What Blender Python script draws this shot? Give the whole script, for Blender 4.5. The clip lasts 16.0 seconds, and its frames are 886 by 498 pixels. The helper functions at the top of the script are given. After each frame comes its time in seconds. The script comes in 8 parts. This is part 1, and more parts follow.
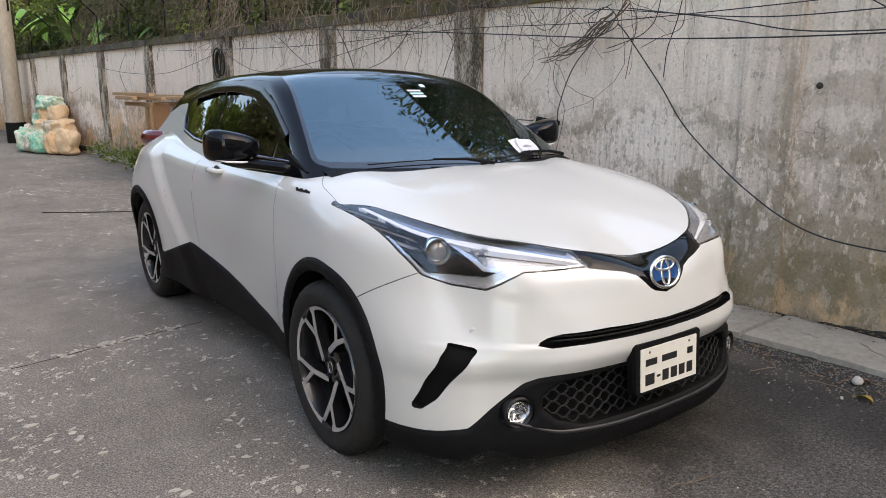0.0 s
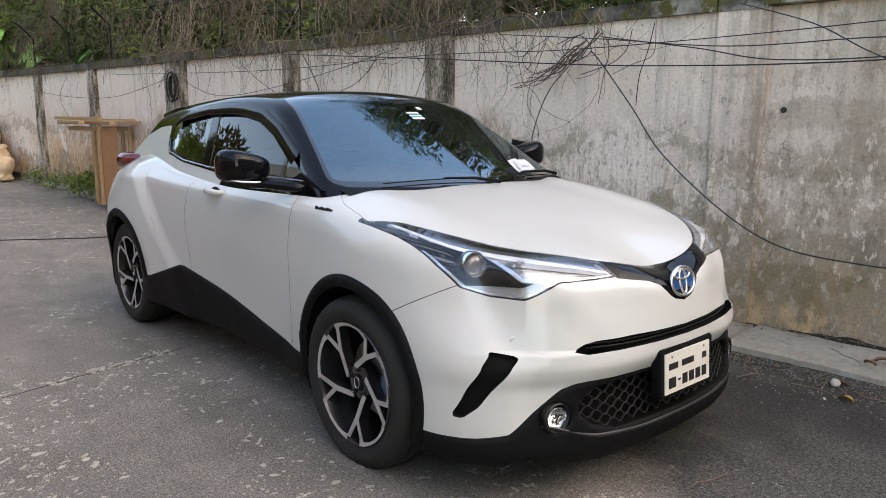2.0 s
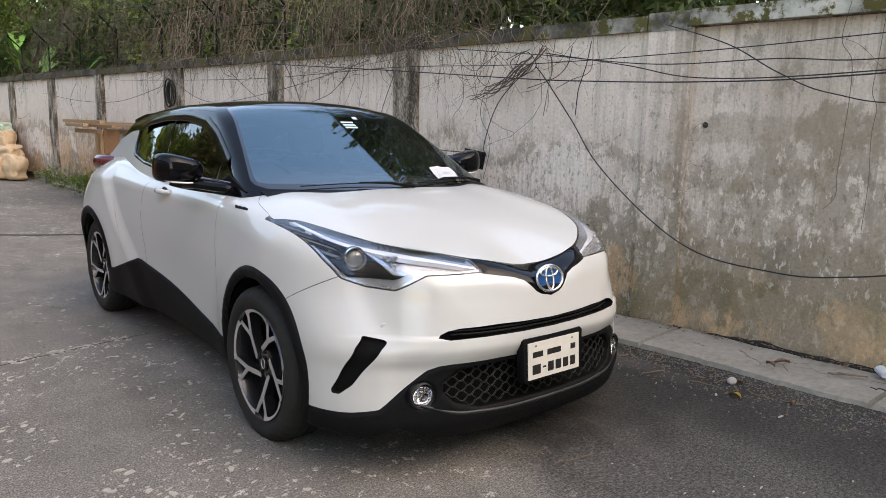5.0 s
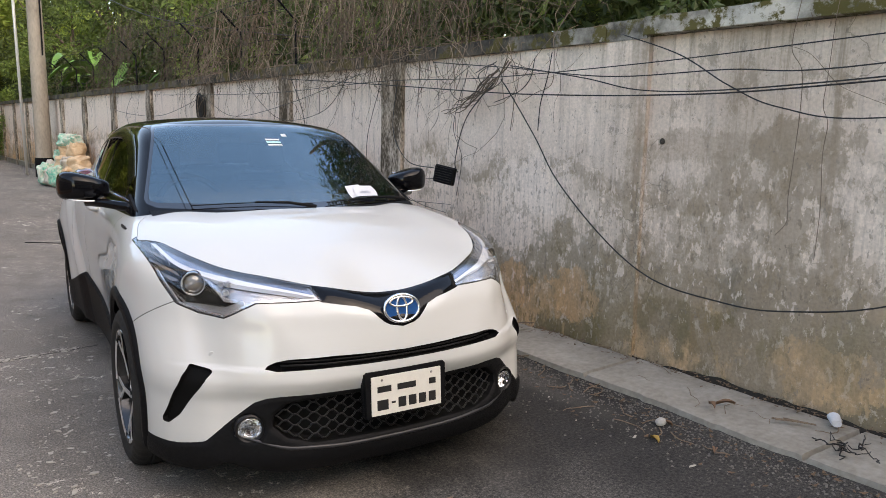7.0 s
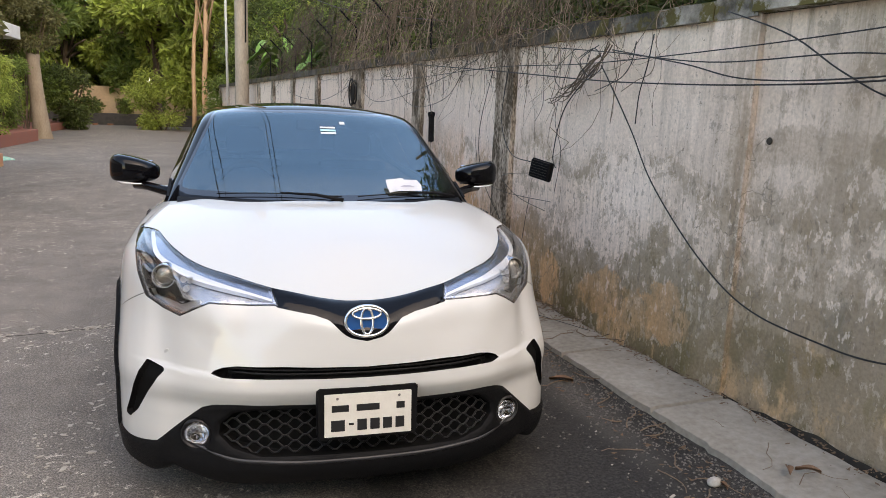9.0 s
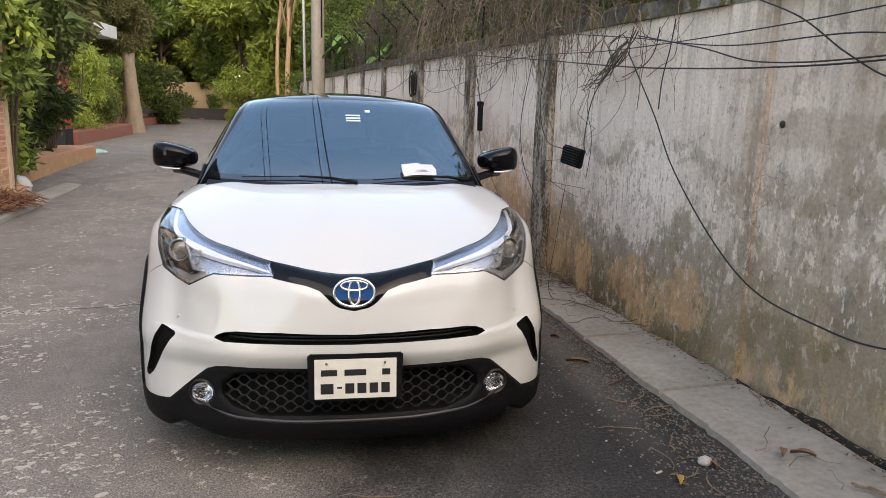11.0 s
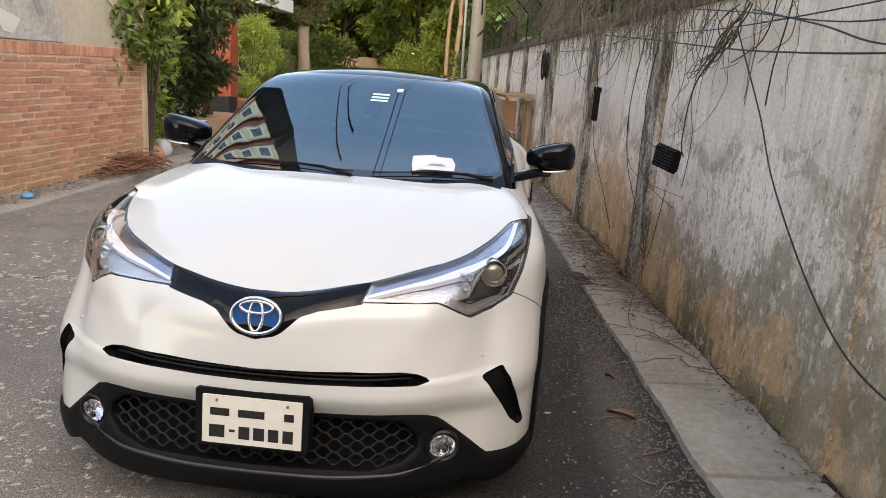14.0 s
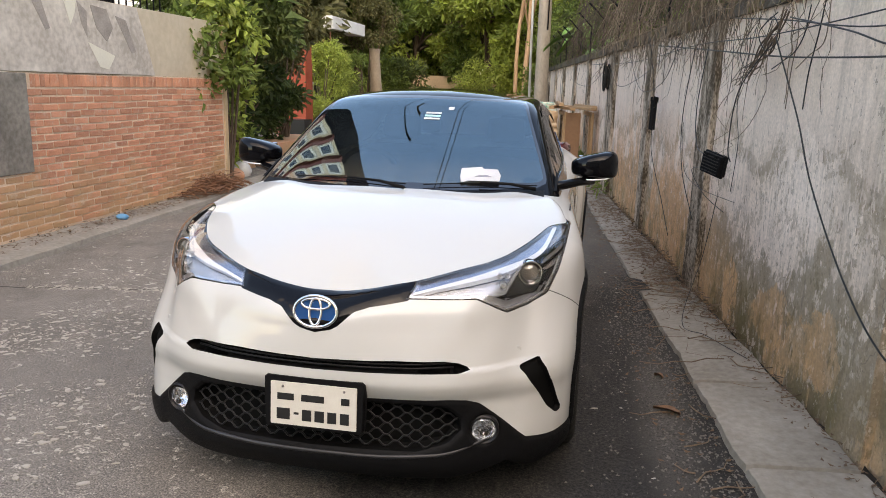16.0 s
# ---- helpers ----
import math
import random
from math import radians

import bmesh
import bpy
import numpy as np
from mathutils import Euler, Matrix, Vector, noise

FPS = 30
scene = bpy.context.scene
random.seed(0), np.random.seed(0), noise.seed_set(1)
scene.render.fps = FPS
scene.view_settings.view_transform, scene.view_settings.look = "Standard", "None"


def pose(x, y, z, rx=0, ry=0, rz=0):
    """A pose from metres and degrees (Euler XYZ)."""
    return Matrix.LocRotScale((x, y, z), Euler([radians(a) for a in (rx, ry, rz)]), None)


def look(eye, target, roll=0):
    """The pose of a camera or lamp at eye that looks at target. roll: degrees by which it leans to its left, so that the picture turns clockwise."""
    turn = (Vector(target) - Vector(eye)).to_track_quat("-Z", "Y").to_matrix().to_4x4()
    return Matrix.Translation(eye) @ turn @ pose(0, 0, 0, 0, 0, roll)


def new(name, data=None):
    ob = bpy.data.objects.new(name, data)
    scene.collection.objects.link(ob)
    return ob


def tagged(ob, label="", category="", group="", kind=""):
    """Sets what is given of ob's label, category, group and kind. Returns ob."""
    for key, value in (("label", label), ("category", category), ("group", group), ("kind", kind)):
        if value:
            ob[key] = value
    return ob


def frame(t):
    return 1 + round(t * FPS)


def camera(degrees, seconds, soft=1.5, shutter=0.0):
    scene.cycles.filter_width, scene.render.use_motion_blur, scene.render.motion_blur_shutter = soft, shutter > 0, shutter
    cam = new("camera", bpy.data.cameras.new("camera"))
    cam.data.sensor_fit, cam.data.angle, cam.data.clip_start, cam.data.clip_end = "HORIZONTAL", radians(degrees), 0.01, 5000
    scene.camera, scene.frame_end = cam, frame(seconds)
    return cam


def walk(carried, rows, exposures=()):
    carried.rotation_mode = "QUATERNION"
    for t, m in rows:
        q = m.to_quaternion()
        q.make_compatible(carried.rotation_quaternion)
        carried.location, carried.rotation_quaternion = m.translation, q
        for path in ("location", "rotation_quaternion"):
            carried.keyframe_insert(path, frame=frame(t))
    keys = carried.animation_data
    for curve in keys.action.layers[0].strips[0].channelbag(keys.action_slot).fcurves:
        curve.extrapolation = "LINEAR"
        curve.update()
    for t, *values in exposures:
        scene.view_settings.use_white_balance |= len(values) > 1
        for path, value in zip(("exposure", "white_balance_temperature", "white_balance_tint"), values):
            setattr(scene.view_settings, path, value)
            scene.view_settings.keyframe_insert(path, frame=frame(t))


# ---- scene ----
cam = camera(62.4, 16.0, 0.6)
PATH = [
    (0, (-2.088, -1.533, 1.401), (-0.952, 0.055, 0.97), 0.1),
    (0.5, (-2.194, -1.495, 1.394), (-1.008, 0.069, 1.013), 0.0),
    (1, (-2.318, -1.415, 1.388), (-1.084, 0.116, 1.028), -0.0),
    (1.5, (-2.406, -1.383, 1.38), (-1.135, 0.119, 1.017), 0.1),
    (2, (-2.434, -1.381, 1.376), (-1.141, 0.101, 1.015), 0.3),
    (2.5, (-2.38, -1.401, 1.376), (-1.073, 0.069, 1.02), 0.4),
    (3, (-2.254, -1.454, 1.392), (-0.944, 0.016, 1.04), 0.4),
    (3.5, (-2.161, -1.537, 1.402), (-0.87, -0.049, 1.054), 0.4),
    (4, (-2.152, -1.634, 1.391), (-0.881, -0.128, 1.051), 0.5),
    (4.5, (-2.227, -1.78, 1.397), (-0.969, -0.262, 1.057), 0.8),
    (5, (-2.228, -1.981, 1.399), (-0.982, -0.455, 1.057), 1.2),
    (5.2, (-2.182, -2.087, 1.405), (-0.943, -0.553, 1.068), 1.3),
    (7.3, (-1.186, -2.407, 1.462), (-0.199, -0.698, 1.138), 1.0),
    (7.5, (-1.092, -2.393, 1.455), (-0.139, -0.665, 1.13), 1.0),
    (8, (-0.865, -2.341, 1.487), (0.025, -0.581, 1.157), 1.4),
    (8.5, (-0.647, -2.346, 1.495), (0.059, -0.509, 1.137), 1.9),
    (9, (-0.441, -2.398, 1.505), (0.106, -0.511, 1.132), 2.2),
    (9.2, (-0.417, -2.45, 1.508), (0.092, -0.552, 1.134), 2.1),
    (11.3, (-0.056, -2.638, 1.488), (0.243, -0.701, 1.088), 1.9),
    (11.5, (-0.016, -2.555, 1.488), (0.261, -0.614, 1.091), 2.2),
    (12, (0.116, -2.372, 1.498), (0.303, -0.425, 1.082), 2.2),
    (12.5, (0.358, -2.304, 1.499), (0.465, -0.354, 1.068), 2.4),
    (13, (0.52, -2.223, 1.509), (0.541, -0.272, 1.073), 2.5),
    (13.5, (0.598, -2.049, 1.506), (0.546, -0.099, 1.065), 3.5),
    (14, (0.686, -1.985, 1.512), (0.551, -0.045, 1.045), 4.0),
    (14.5, (0.817, -2.059, 1.533), (0.609, -0.125, 1.069), 3.8),
    (15, (0.914, -2.113, 1.525), (0.637, -0.187, 1.063), 3.4),
    (15.5, (0.923, -2.162, 1.531), (0.594, -0.242, 1.078), 2.5),
    (16, (0.838, -2.224, 1.531), (0.496, -0.302, 1.095), 1.6),
]
walk(cam, [(t, look(eye, target, roll)) for t, eye, target, roll in PATH], [(0, 2.08, 8700, 12), (9, 2.06, 8800, 13), (13, 2.06, 8950, 13), (16, 2.07, 9000, 13)])

# ---- world and light ----
world = bpy.data.worlds.new("sky")
scene.world = world
world.use_nodes = True
SUN_UP, SUN_TURN = 42, 164
wn = world.node_tree.nodes
sky = wn.new("ShaderNodeTexSky")
sky.sky_type, sky.sun_disc = "NISHITA", False
sky.sun_elevation, sky.sun_rotation = radians(SUN_UP), radians(SUN_TURN)
sky.air_density, sky.dust_density, sky.ozone_density = 1.0, 0.6, 2.2
wn["Background"].inputs["Strength"].default_value = 0.15
world.node_tree.links.new(sky.outputs[0], wn["Background"].inputs["Color"])
sun = new("sun", bpy.data.lights.new("sun", "SUN"))
sun.data.energy, sun.data.angle, sun.data.color = 0.62, radians(80), (1.0, 0.84, 0.66)
sun_way = Vector((math.sin(radians(SUN_TURN)) * math.cos(radians(SUN_UP)), math.cos(radians(SUN_TURN)) * math.cos(radians(SUN_UP)), math.sin(radians(SUN_UP))))
sun.matrix_world = look(sun_way * 50, (0, 0, 0))


# ---- geometry helpers ----
class Geo:
    """Points and faces gathered for one mesh."""

    def __init__(self):
        self.v, self.f = [], []

    def add(self, v, f):
        n = len(self.v)
        self.v.extend(tuple(p) for p in v)
        self.f.extend(tuple(i + n for i in q) for q in f)
        return self

    def box(self, x0, x1, y0, y1, z0, z1, b=0.0, m=None):
        c, h = ((x0 + x1) / 2, (y0 + y1) / 2, (z0 + z1) / 2), ((x1 - x0) / 2, (y1 - y0) / 2, (z1 - z0) / 2)
        bm = bmesh.new()
        bmesh.ops.create_cube(bm, size=2, matrix=Matrix.Translation(c) @ Matrix.Diagonal((*h, 1)))
        if b:
            bmesh.ops.bevel(bm, geom=bm.edges[:], offset=b, segments=2 if b > .004 else 1, profile=.6, affect="EDGES")
        if m is not None:
            bm.transform(m)
        bm.verts.index_update()
        self.add([p.co[:] for p in bm.verts], [[p.index for p in q.verts] for q in bm.faces])
        bm.free()
        return self

    def tube(self, pts, r, sides=6, taper=1.0, cap=True):
        pts = [Vector(p) for p in pts]
        n, ring = len(pts), []
        side = None
        for i, p in enumerate(pts):
            way = (pts[min(i + 1, n - 1)] - pts[max(i - 1, 0)])
            way = way.normalized() if way.length > 1e-9 else Vector((0, 0, 1))
            if side is None:
                side = way.cross(Vector((0, 0, 1)) if abs(way.z) < .9 else Vector((1, 0, 0))).normalized()
            side = (side - way * side.dot(way)).normalized()
            up = way.cross(side)
            rad = (r[i] if hasattr(r, "__len__") else r * (1 + (taper - 1) * i / max(1, n - 1)))
            ring.extend(p + (side * math.cos(2 * math.pi * k / sides) + up * math.sin(2 * math.pi * k / sides)) * rad for k in range(sides))
        f = [(i * sides + k, i * sides + (k + 1) % sides, (i + 1) * sides + (k + 1) % sides, (i + 1) * sides + k) for i in range(n - 1) for k in range(sides)]
        if cap:
            f += [tuple(range(sides))[::-1], tuple((n - 1) * sides + k for k in range(sides))]
        return self.add(ring, f)

    def lathe(self, profile, m, seg=32, closed=False):
        """profile: (along, radius) pairs, turned round the local z of m."""
        n = len(profile)
        v = [m @ Vector((r * math.cos(2 * math.pi * k / seg), r * math.sin(2 * math.pi * k / seg), a)) for a, r in profile for k in range(seg)]
        f = [(i * seg + k, i * seg + (k + 1) % seg, ((i + 1) % n) * seg + (k + 1) % seg, ((i + 1) % n) * seg + k) for i in range(n if closed else n - 1) for k in range(seg)]
        return self.add(v, f)

    def plate(self, outline, m, thick, b=0.0):
        """A flat plate: outline in the local xy of m, thickness along its z."""
        n = len(outline)
        cx, cy = sum(p[0] for p in outline) / n, sum(p[1] for p in outline) / n
        inner = [(p[0] + (cx - p[0]) * b, p[1] + (cy - p[1]) * b) for p in outline]
        v = [m @ Vector((*p, 0)) for p in outline] + [m @ Vector((*p, thick * (.6 if b else 1))) for p in outline]
        f = [tuple(range(n))[::-1]] + [(i, (i + 1) % n, n + (i + 1) % n, n + i) for i in range(n)]
        if b:
            v += [m @ Vector((*p, thick)) for p in inner]
            f += [(n + i, n + (i + 1) % n, 2 * n + (i + 1) % n, 2 * n + i) for i in range(n)] + [tuple(2 * n + i for i in range(n))]
        else:
            f += [tuple(n + i for i in range(n))]
        return self.add(v, f)

    def make(self, name, material, parent=None, label="", smooth=False, sharp=None):
        me = bpy.data.meshes.new(name)
        me.from_pydata(self.v, [], self.f)
        me.validate()
        if smooth:
            me.shade_smooth() if sharp is None else me.set_sharp_from_angle(angle=radians(sharp))
        me.materials.append(material)
        ob = new(name, me)
        if parent is not None:
            ob.parent = parent
            ob.matrix_parent_inverse = parent.matrix_world.inverted()
        return tagged(ob, label)


def empty(name, at=(0, 0, 0), parent=None, label="", category="", group="", kind="", rz=0):
    ob = new(name)
    ob.empty_display_size = .1
    ob.matrix_world = pose(*at, 0, 0, rz)
    if parent is not None:
        ob.parent = parent
        ob.matrix_parent_inverse = parent.matrix_world.inverted()
        ob.matrix_world = pose(*at, 0, 0, rz)
    bpy.context.view_layer.update()
    return tagged(ob, label, category, group, kind)


# ---- materials ----
def mat(name, base, rough=.6, metal=0.0, base2=None, scale=6, amount=.5, bump_=.0, bscale=80, coat=0.0, spec=.5, stretch=(1, 1, 1), rvar=.1, trans=0.0, ior=1.5, perpiece=0.0):
    m = bpy.data.materials.new(name)
    m.use_nodes = True
    nt, p = m.node_tree, m.node_tree.nodes["Principled BSDF"]
    N = lambda kind: nt.nodes.new("ShaderNode" + kind)
    L = nt.links.new
    p.inputs["Metallic"].default_value, p.inputs["Roughness"].default_value = metal, rough
    p.inputs["Coat Weight"].default_value, p.inputs["Coat Roughness"].default_value = coat, .02
    p.inputs["Specular IOR Level"].default_value = spec
    p.inputs["Transmission Weight"].default_value, p.inputs["IOR"].default_value = trans, ior
    p.inputs["Base Color"].default_value = (*base, 1)
    tc, mp = N("TexCoord"), N("Mapping")
    mp.inputs["Scale"].default_value = stretch
    L(tc.outputs["Object"], mp.inputs["Vector"])
    if base2 is not None:
        n1, n2, mix = N("TexNoise"), N("TexNoise"), N("Mix")
        n1.inputs["Scale"].default_value, n1.inputs["Detail"].default_value = scale, 6
        n2.inputs["Scale"].default_value, n2.inputs["Detail"].default_value = scale * 9, 3
        add, cr = N("Math"), N("ValToRGB")
        add.operation = "MULTIPLY_ADD"
        add.inputs[1].default_value, add.inputs[2].default_value = .45, 0
        L(mp.outputs[0], n1.inputs["Vector"]), L(mp.outputs[0], n2.inputs["Vector"])
        L(n2.outputs["Fac"], add.inputs[0]), 
        add2 = N("Math")
        add2.operation = "MULTIPLY_ADD"
        add2.inputs[1].default_value = .6
        L(n1.outputs["Fac"], add2.inputs[0]), L(add.outputs[0], add2.inputs[2])
        cr.color_ramp.elements[0].position, cr.color_ramp.elements[1].position = .5 - .25 * amount, .5 + .25 * amount
        L(add2.outputs[0], cr.inputs[0])
        mix.data_type = "RGBA"
        L(cr.outputs[0], mix.inputs["Factor"])
        mix.inputs["A"].default_value, mix.inputs["B"].default_value = (*base, 1), (*base2, 1)
        out = mix.outputs["Result"]
        if perpiece:
            oi, hsv, mr, isl = N("ObjectInfo"), N("HueSaturation"), N("MapRange"), N("NewGeometry")
            both = math_node(nt, "FRACT", math_node(nt, "ADD", oi.outputs["Random"], isl.outputs["Random Per Island"]), 0)
            mr.inputs["To Min"].default_value, mr.inputs["To Max"].default_value = 1 - perpiece, 1 + perpiece
            L(both, mr.inputs["Value"]), L(mr.outputs[0], hsv.inputs["Value"]), L(out, hsv.inputs["Color"])
            out = hsv.outputs[0]
        L(out, p.inputs["Base Color"])
        if rvar:
            rr = N("MapRange")
            rr.inputs["To Min"].default_value, rr.inputs["To Max"].default_value = max(0, rough - rvar), min(1, rough + rvar)
            L(n2.outputs["Fac"], rr.inputs["Value"]), L(rr.outputs[0], p.inputs["Roughness"])
    if bump_:
        nb, bp = N("TexNoise"), N("Bump")
        nb.inputs["Scale"].default_value, nb.inputs["Detail"].default_value = bscale, 5
        bp.inputs["Strength"].default_value, bp.inputs["Distance"].default_value = bump_, .01
        L(mp.outputs[0], nb.inputs["Vector"]), L(nb.outputs["Fac"], bp.inputs["Height"]), L(bp.outputs[0], p.inputs["Normal"])
    return m


def ramp(nt, source, stops):
    cr = nt.nodes.new("ShaderNodeValToRGB")
    el = cr.color_ramp.elements
    while len(el) < len(stops):
        el.new(.5)
    for e, (at, c) in zip(el, stops):
        e.position, e.color = at, (*c, 1) if len(c) == 3 else c
    nt.links.new(source, cr.inputs[0])
    return cr.outputs[0]


def noise_node(nt, vec, scale, detail=6, rough=.55):
    n = nt.nodes.new("ShaderNodeTexNoise")
    n.inputs["Scale"].default_value, n.inputs["Detail"].default_value, n.inputs["Roughness"].default_value = scale, detail, rough
    nt.links.new(vec, n.inputs["Vector"])
    return n.outputs["Fac"]


def math_node(nt, op, a, b, c=None):
    n = nt.nodes.new("ShaderNodeMath")
    n.operation = op
    for i, q in enumerate((a, b, c)):
        if q is None:
            continue
        if isinstance(q, (int, float)):
            n.inputs[i].default_value = q
        else:
            nt.links.new(q, n.inputs[i])
    return n.outputs[0]


def mix_node(nt, fac, a, b, blend="MIX"):
    n = nt.nodes.new("ShaderNodeMix")
    n.data_type, n.blend_type = "RGBA", blend
    for key, q in (("Factor", fac), ("A", a), ("B", b)):
        if isinstance(q, (int, float)):
            n.inputs[key].default_value = q
        elif isinstance(q, tuple):
            n.inputs[key].default_value = (*q, 1)
        else:
            nt.links.new(q, n.inputs[key])
    return n.outputs["Result"]


def scaled(nt, vec, s, at=(0, 0, 0)):
    mp = nt.nodes.new("ShaderNodeMapping")
    mp.inputs["Scale"].default_value, mp.inputs["Location"].default_value = s, at
    nt.links.new(vec, mp.inputs["Vector"])
    return mp.outputs[0]


def bump_to(nt, p, height, strength, distance=.01):
    bp = nt.nodes.new("ShaderNodeBump")
    bp.inputs["Strength"].default_value, bp.inputs["Distance"].default_value = strength, distance
    nt.links.new(height, bp.inputs["Height"]), nt.links.new(bp.outputs[0], p.inputs["Normal"])


PATCHES = ((1.45, 1.72, .34, .34, .3, (.43, .415, .39), .6), (.45, 1.40, .45, .11, .15, (.23, .205, .175), .6), (-.09, 1.39, .20, .17, .10, (.16, .14, .11), .75),
           (1.78, 1.08, .46, .24, .05, (.46, .45, .435), .75), (.30, .64, .62, .22, .08, (.20, .18, .145), .6), (-.75, 1.0, .4, .25, .1, (.45, .435, .41), .6), (.08, .58, .22, .19, .35, (.10, .10, .085), .8),
           (.40, .33, .55, .16, .2, (.085, .075, .04), .75), (1.32, .33, .25, .22, .04, (.36, .245, .14), .72), (-.36, .24, .44, .19, .04, (.37, .26, .145), .72), (1.95, .32, .30, .18, .05, (.35, .235, .13), .6),
           (2.67, .28, .17, .22, .1, (.37, .255, .15), .8), (.83, 1.25, .045, .95, .5, (.13, .095, .06), .6), (3.05, 1.0, .5, .3, .1, (.45, .43, .40), .6), (4.4, .5, .5, .4, .15, (.33, .22, .13), .7), (-1.6, .5, .5, .4, .2, (.14, .125, .09), .6))


def plaster():
    """Old rendered wall: grey skim, flaked pale band, moss and bare ochre low down, dark runs from the coping."""
    m = bpy.data.materials.new("weathered_plaster")
    m.use_nodes = True
    nt, p = m.node_tree, m.node_tree.nodes["Principled BSDF"]
    L = nt.links.new
    vec = nt.nodes.new("ShaderNodeTexCoord").outputs["Object"]
    xyz = nt.nodes.new("ShaderNodeSeparateXYZ")
    L(vec, xyz.inputs[0])
    z = xyz.outputs["Z"]
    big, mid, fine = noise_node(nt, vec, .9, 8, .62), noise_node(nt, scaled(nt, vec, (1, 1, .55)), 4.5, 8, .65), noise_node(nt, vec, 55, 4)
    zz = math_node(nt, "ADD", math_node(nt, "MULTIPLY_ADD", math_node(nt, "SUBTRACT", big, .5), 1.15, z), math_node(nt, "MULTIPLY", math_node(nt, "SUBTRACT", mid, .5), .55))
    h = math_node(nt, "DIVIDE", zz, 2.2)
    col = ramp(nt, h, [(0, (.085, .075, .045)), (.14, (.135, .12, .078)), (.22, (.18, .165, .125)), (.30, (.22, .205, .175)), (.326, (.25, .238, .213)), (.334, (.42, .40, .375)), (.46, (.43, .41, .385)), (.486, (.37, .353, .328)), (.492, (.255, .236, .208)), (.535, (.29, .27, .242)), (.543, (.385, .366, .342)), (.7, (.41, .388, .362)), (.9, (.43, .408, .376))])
    # flakes of old limewash
    flake = ramp(nt, noise_node(nt, scaled(nt, vec, (1, 1, .7), (3, 1, 7)), 10, 11, .72), [(.555, (0, 0, 0)), (.566, (1, 1, 1))])
    col = mix_node(nt, math_node(nt, "MULTIPLY", flake, .5), col, (.46, .445, .42))
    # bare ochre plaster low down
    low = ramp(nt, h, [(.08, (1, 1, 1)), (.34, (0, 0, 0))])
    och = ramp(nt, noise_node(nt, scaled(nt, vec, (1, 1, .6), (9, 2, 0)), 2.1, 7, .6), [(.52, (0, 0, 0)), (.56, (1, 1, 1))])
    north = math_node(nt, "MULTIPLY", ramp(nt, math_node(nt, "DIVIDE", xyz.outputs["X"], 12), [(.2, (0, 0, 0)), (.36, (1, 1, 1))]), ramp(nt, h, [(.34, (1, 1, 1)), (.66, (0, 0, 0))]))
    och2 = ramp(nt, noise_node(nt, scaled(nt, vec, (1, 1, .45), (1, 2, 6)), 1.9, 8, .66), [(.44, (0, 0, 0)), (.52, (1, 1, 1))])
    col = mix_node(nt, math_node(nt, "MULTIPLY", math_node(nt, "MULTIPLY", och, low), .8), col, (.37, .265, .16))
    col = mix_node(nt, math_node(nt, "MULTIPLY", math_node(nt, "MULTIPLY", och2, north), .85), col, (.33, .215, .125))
    # patches and stains, each with a place and a ragged edge
    rag = noise_node(nt, scaled(nt, vec, (1, 1, .8), (3, 3, 5)), 6.5, 9, .68)
    for at_s, at_z, rs, rz, edge_, colour, much in PATCHES:
        ds, dz = math_node(nt, "DIVIDE", math_node(nt, "SUBTRACT", xyz.outputs["X"], at_s), rs), math_node(nt, "DIVIDE", math_node(nt, "SUBTRACT", z, at_z), rz)
        d = math_node(nt, "SQRT", math_node(nt, "ADD", math_node(nt, "MULTIPLY", ds, ds), math_node(nt, "MULTIPLY", dz, dz)), 0)
        d = math_node(nt, "MULTIPLY_ADD", math_node(nt, "SUBTRACT", rag, .5), 2.6, d)
        col = mix_node(nt, math_node(nt, "MULTIPLY", ramp(nt, d, [(.90 - edge_, (1, 1, 1)), (.95, (0, 0, 0))]), math_node(nt, "MULTIPLY_ADD", mid, 1.1 * much, .45 * much)), col, colour)
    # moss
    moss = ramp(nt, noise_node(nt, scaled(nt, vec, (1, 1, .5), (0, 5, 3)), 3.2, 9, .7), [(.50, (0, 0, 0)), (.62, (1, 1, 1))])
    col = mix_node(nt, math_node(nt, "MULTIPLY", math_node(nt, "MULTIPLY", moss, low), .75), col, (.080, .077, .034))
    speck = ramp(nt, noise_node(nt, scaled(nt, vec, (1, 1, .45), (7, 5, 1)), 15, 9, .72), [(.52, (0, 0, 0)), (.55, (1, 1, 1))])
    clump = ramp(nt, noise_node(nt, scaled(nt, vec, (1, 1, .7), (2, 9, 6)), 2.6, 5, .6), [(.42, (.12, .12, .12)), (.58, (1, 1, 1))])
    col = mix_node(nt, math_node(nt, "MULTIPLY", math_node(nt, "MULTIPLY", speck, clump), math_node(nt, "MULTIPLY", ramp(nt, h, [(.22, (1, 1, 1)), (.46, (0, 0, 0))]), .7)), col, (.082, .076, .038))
    # runs of dirt
    run = ramp(nt, noise_node(nt, scaled(nt, vec, (5.5, 5.5, .22)), 1.6, 9, .7), [(.54, (0, 0, 0)), (.61, (1, 1, 1))])
    run2 = ramp(nt, noise_node(nt, scaled(nt, vec, (22, 22, .8)), 1.3, 5, .6), [(.5, (0, 0, 0)), (.7, (1, 1, 1))])
    high = ramp(nt, h, [(.2, (.35, .35, .35)), (.92, (1, 1, 1))])
    col = mix_node(nt, math_node(nt, "MULTIPLY", math_node(nt, "MULTIPLY", run, high), .28), col, (.10, .095, .085))
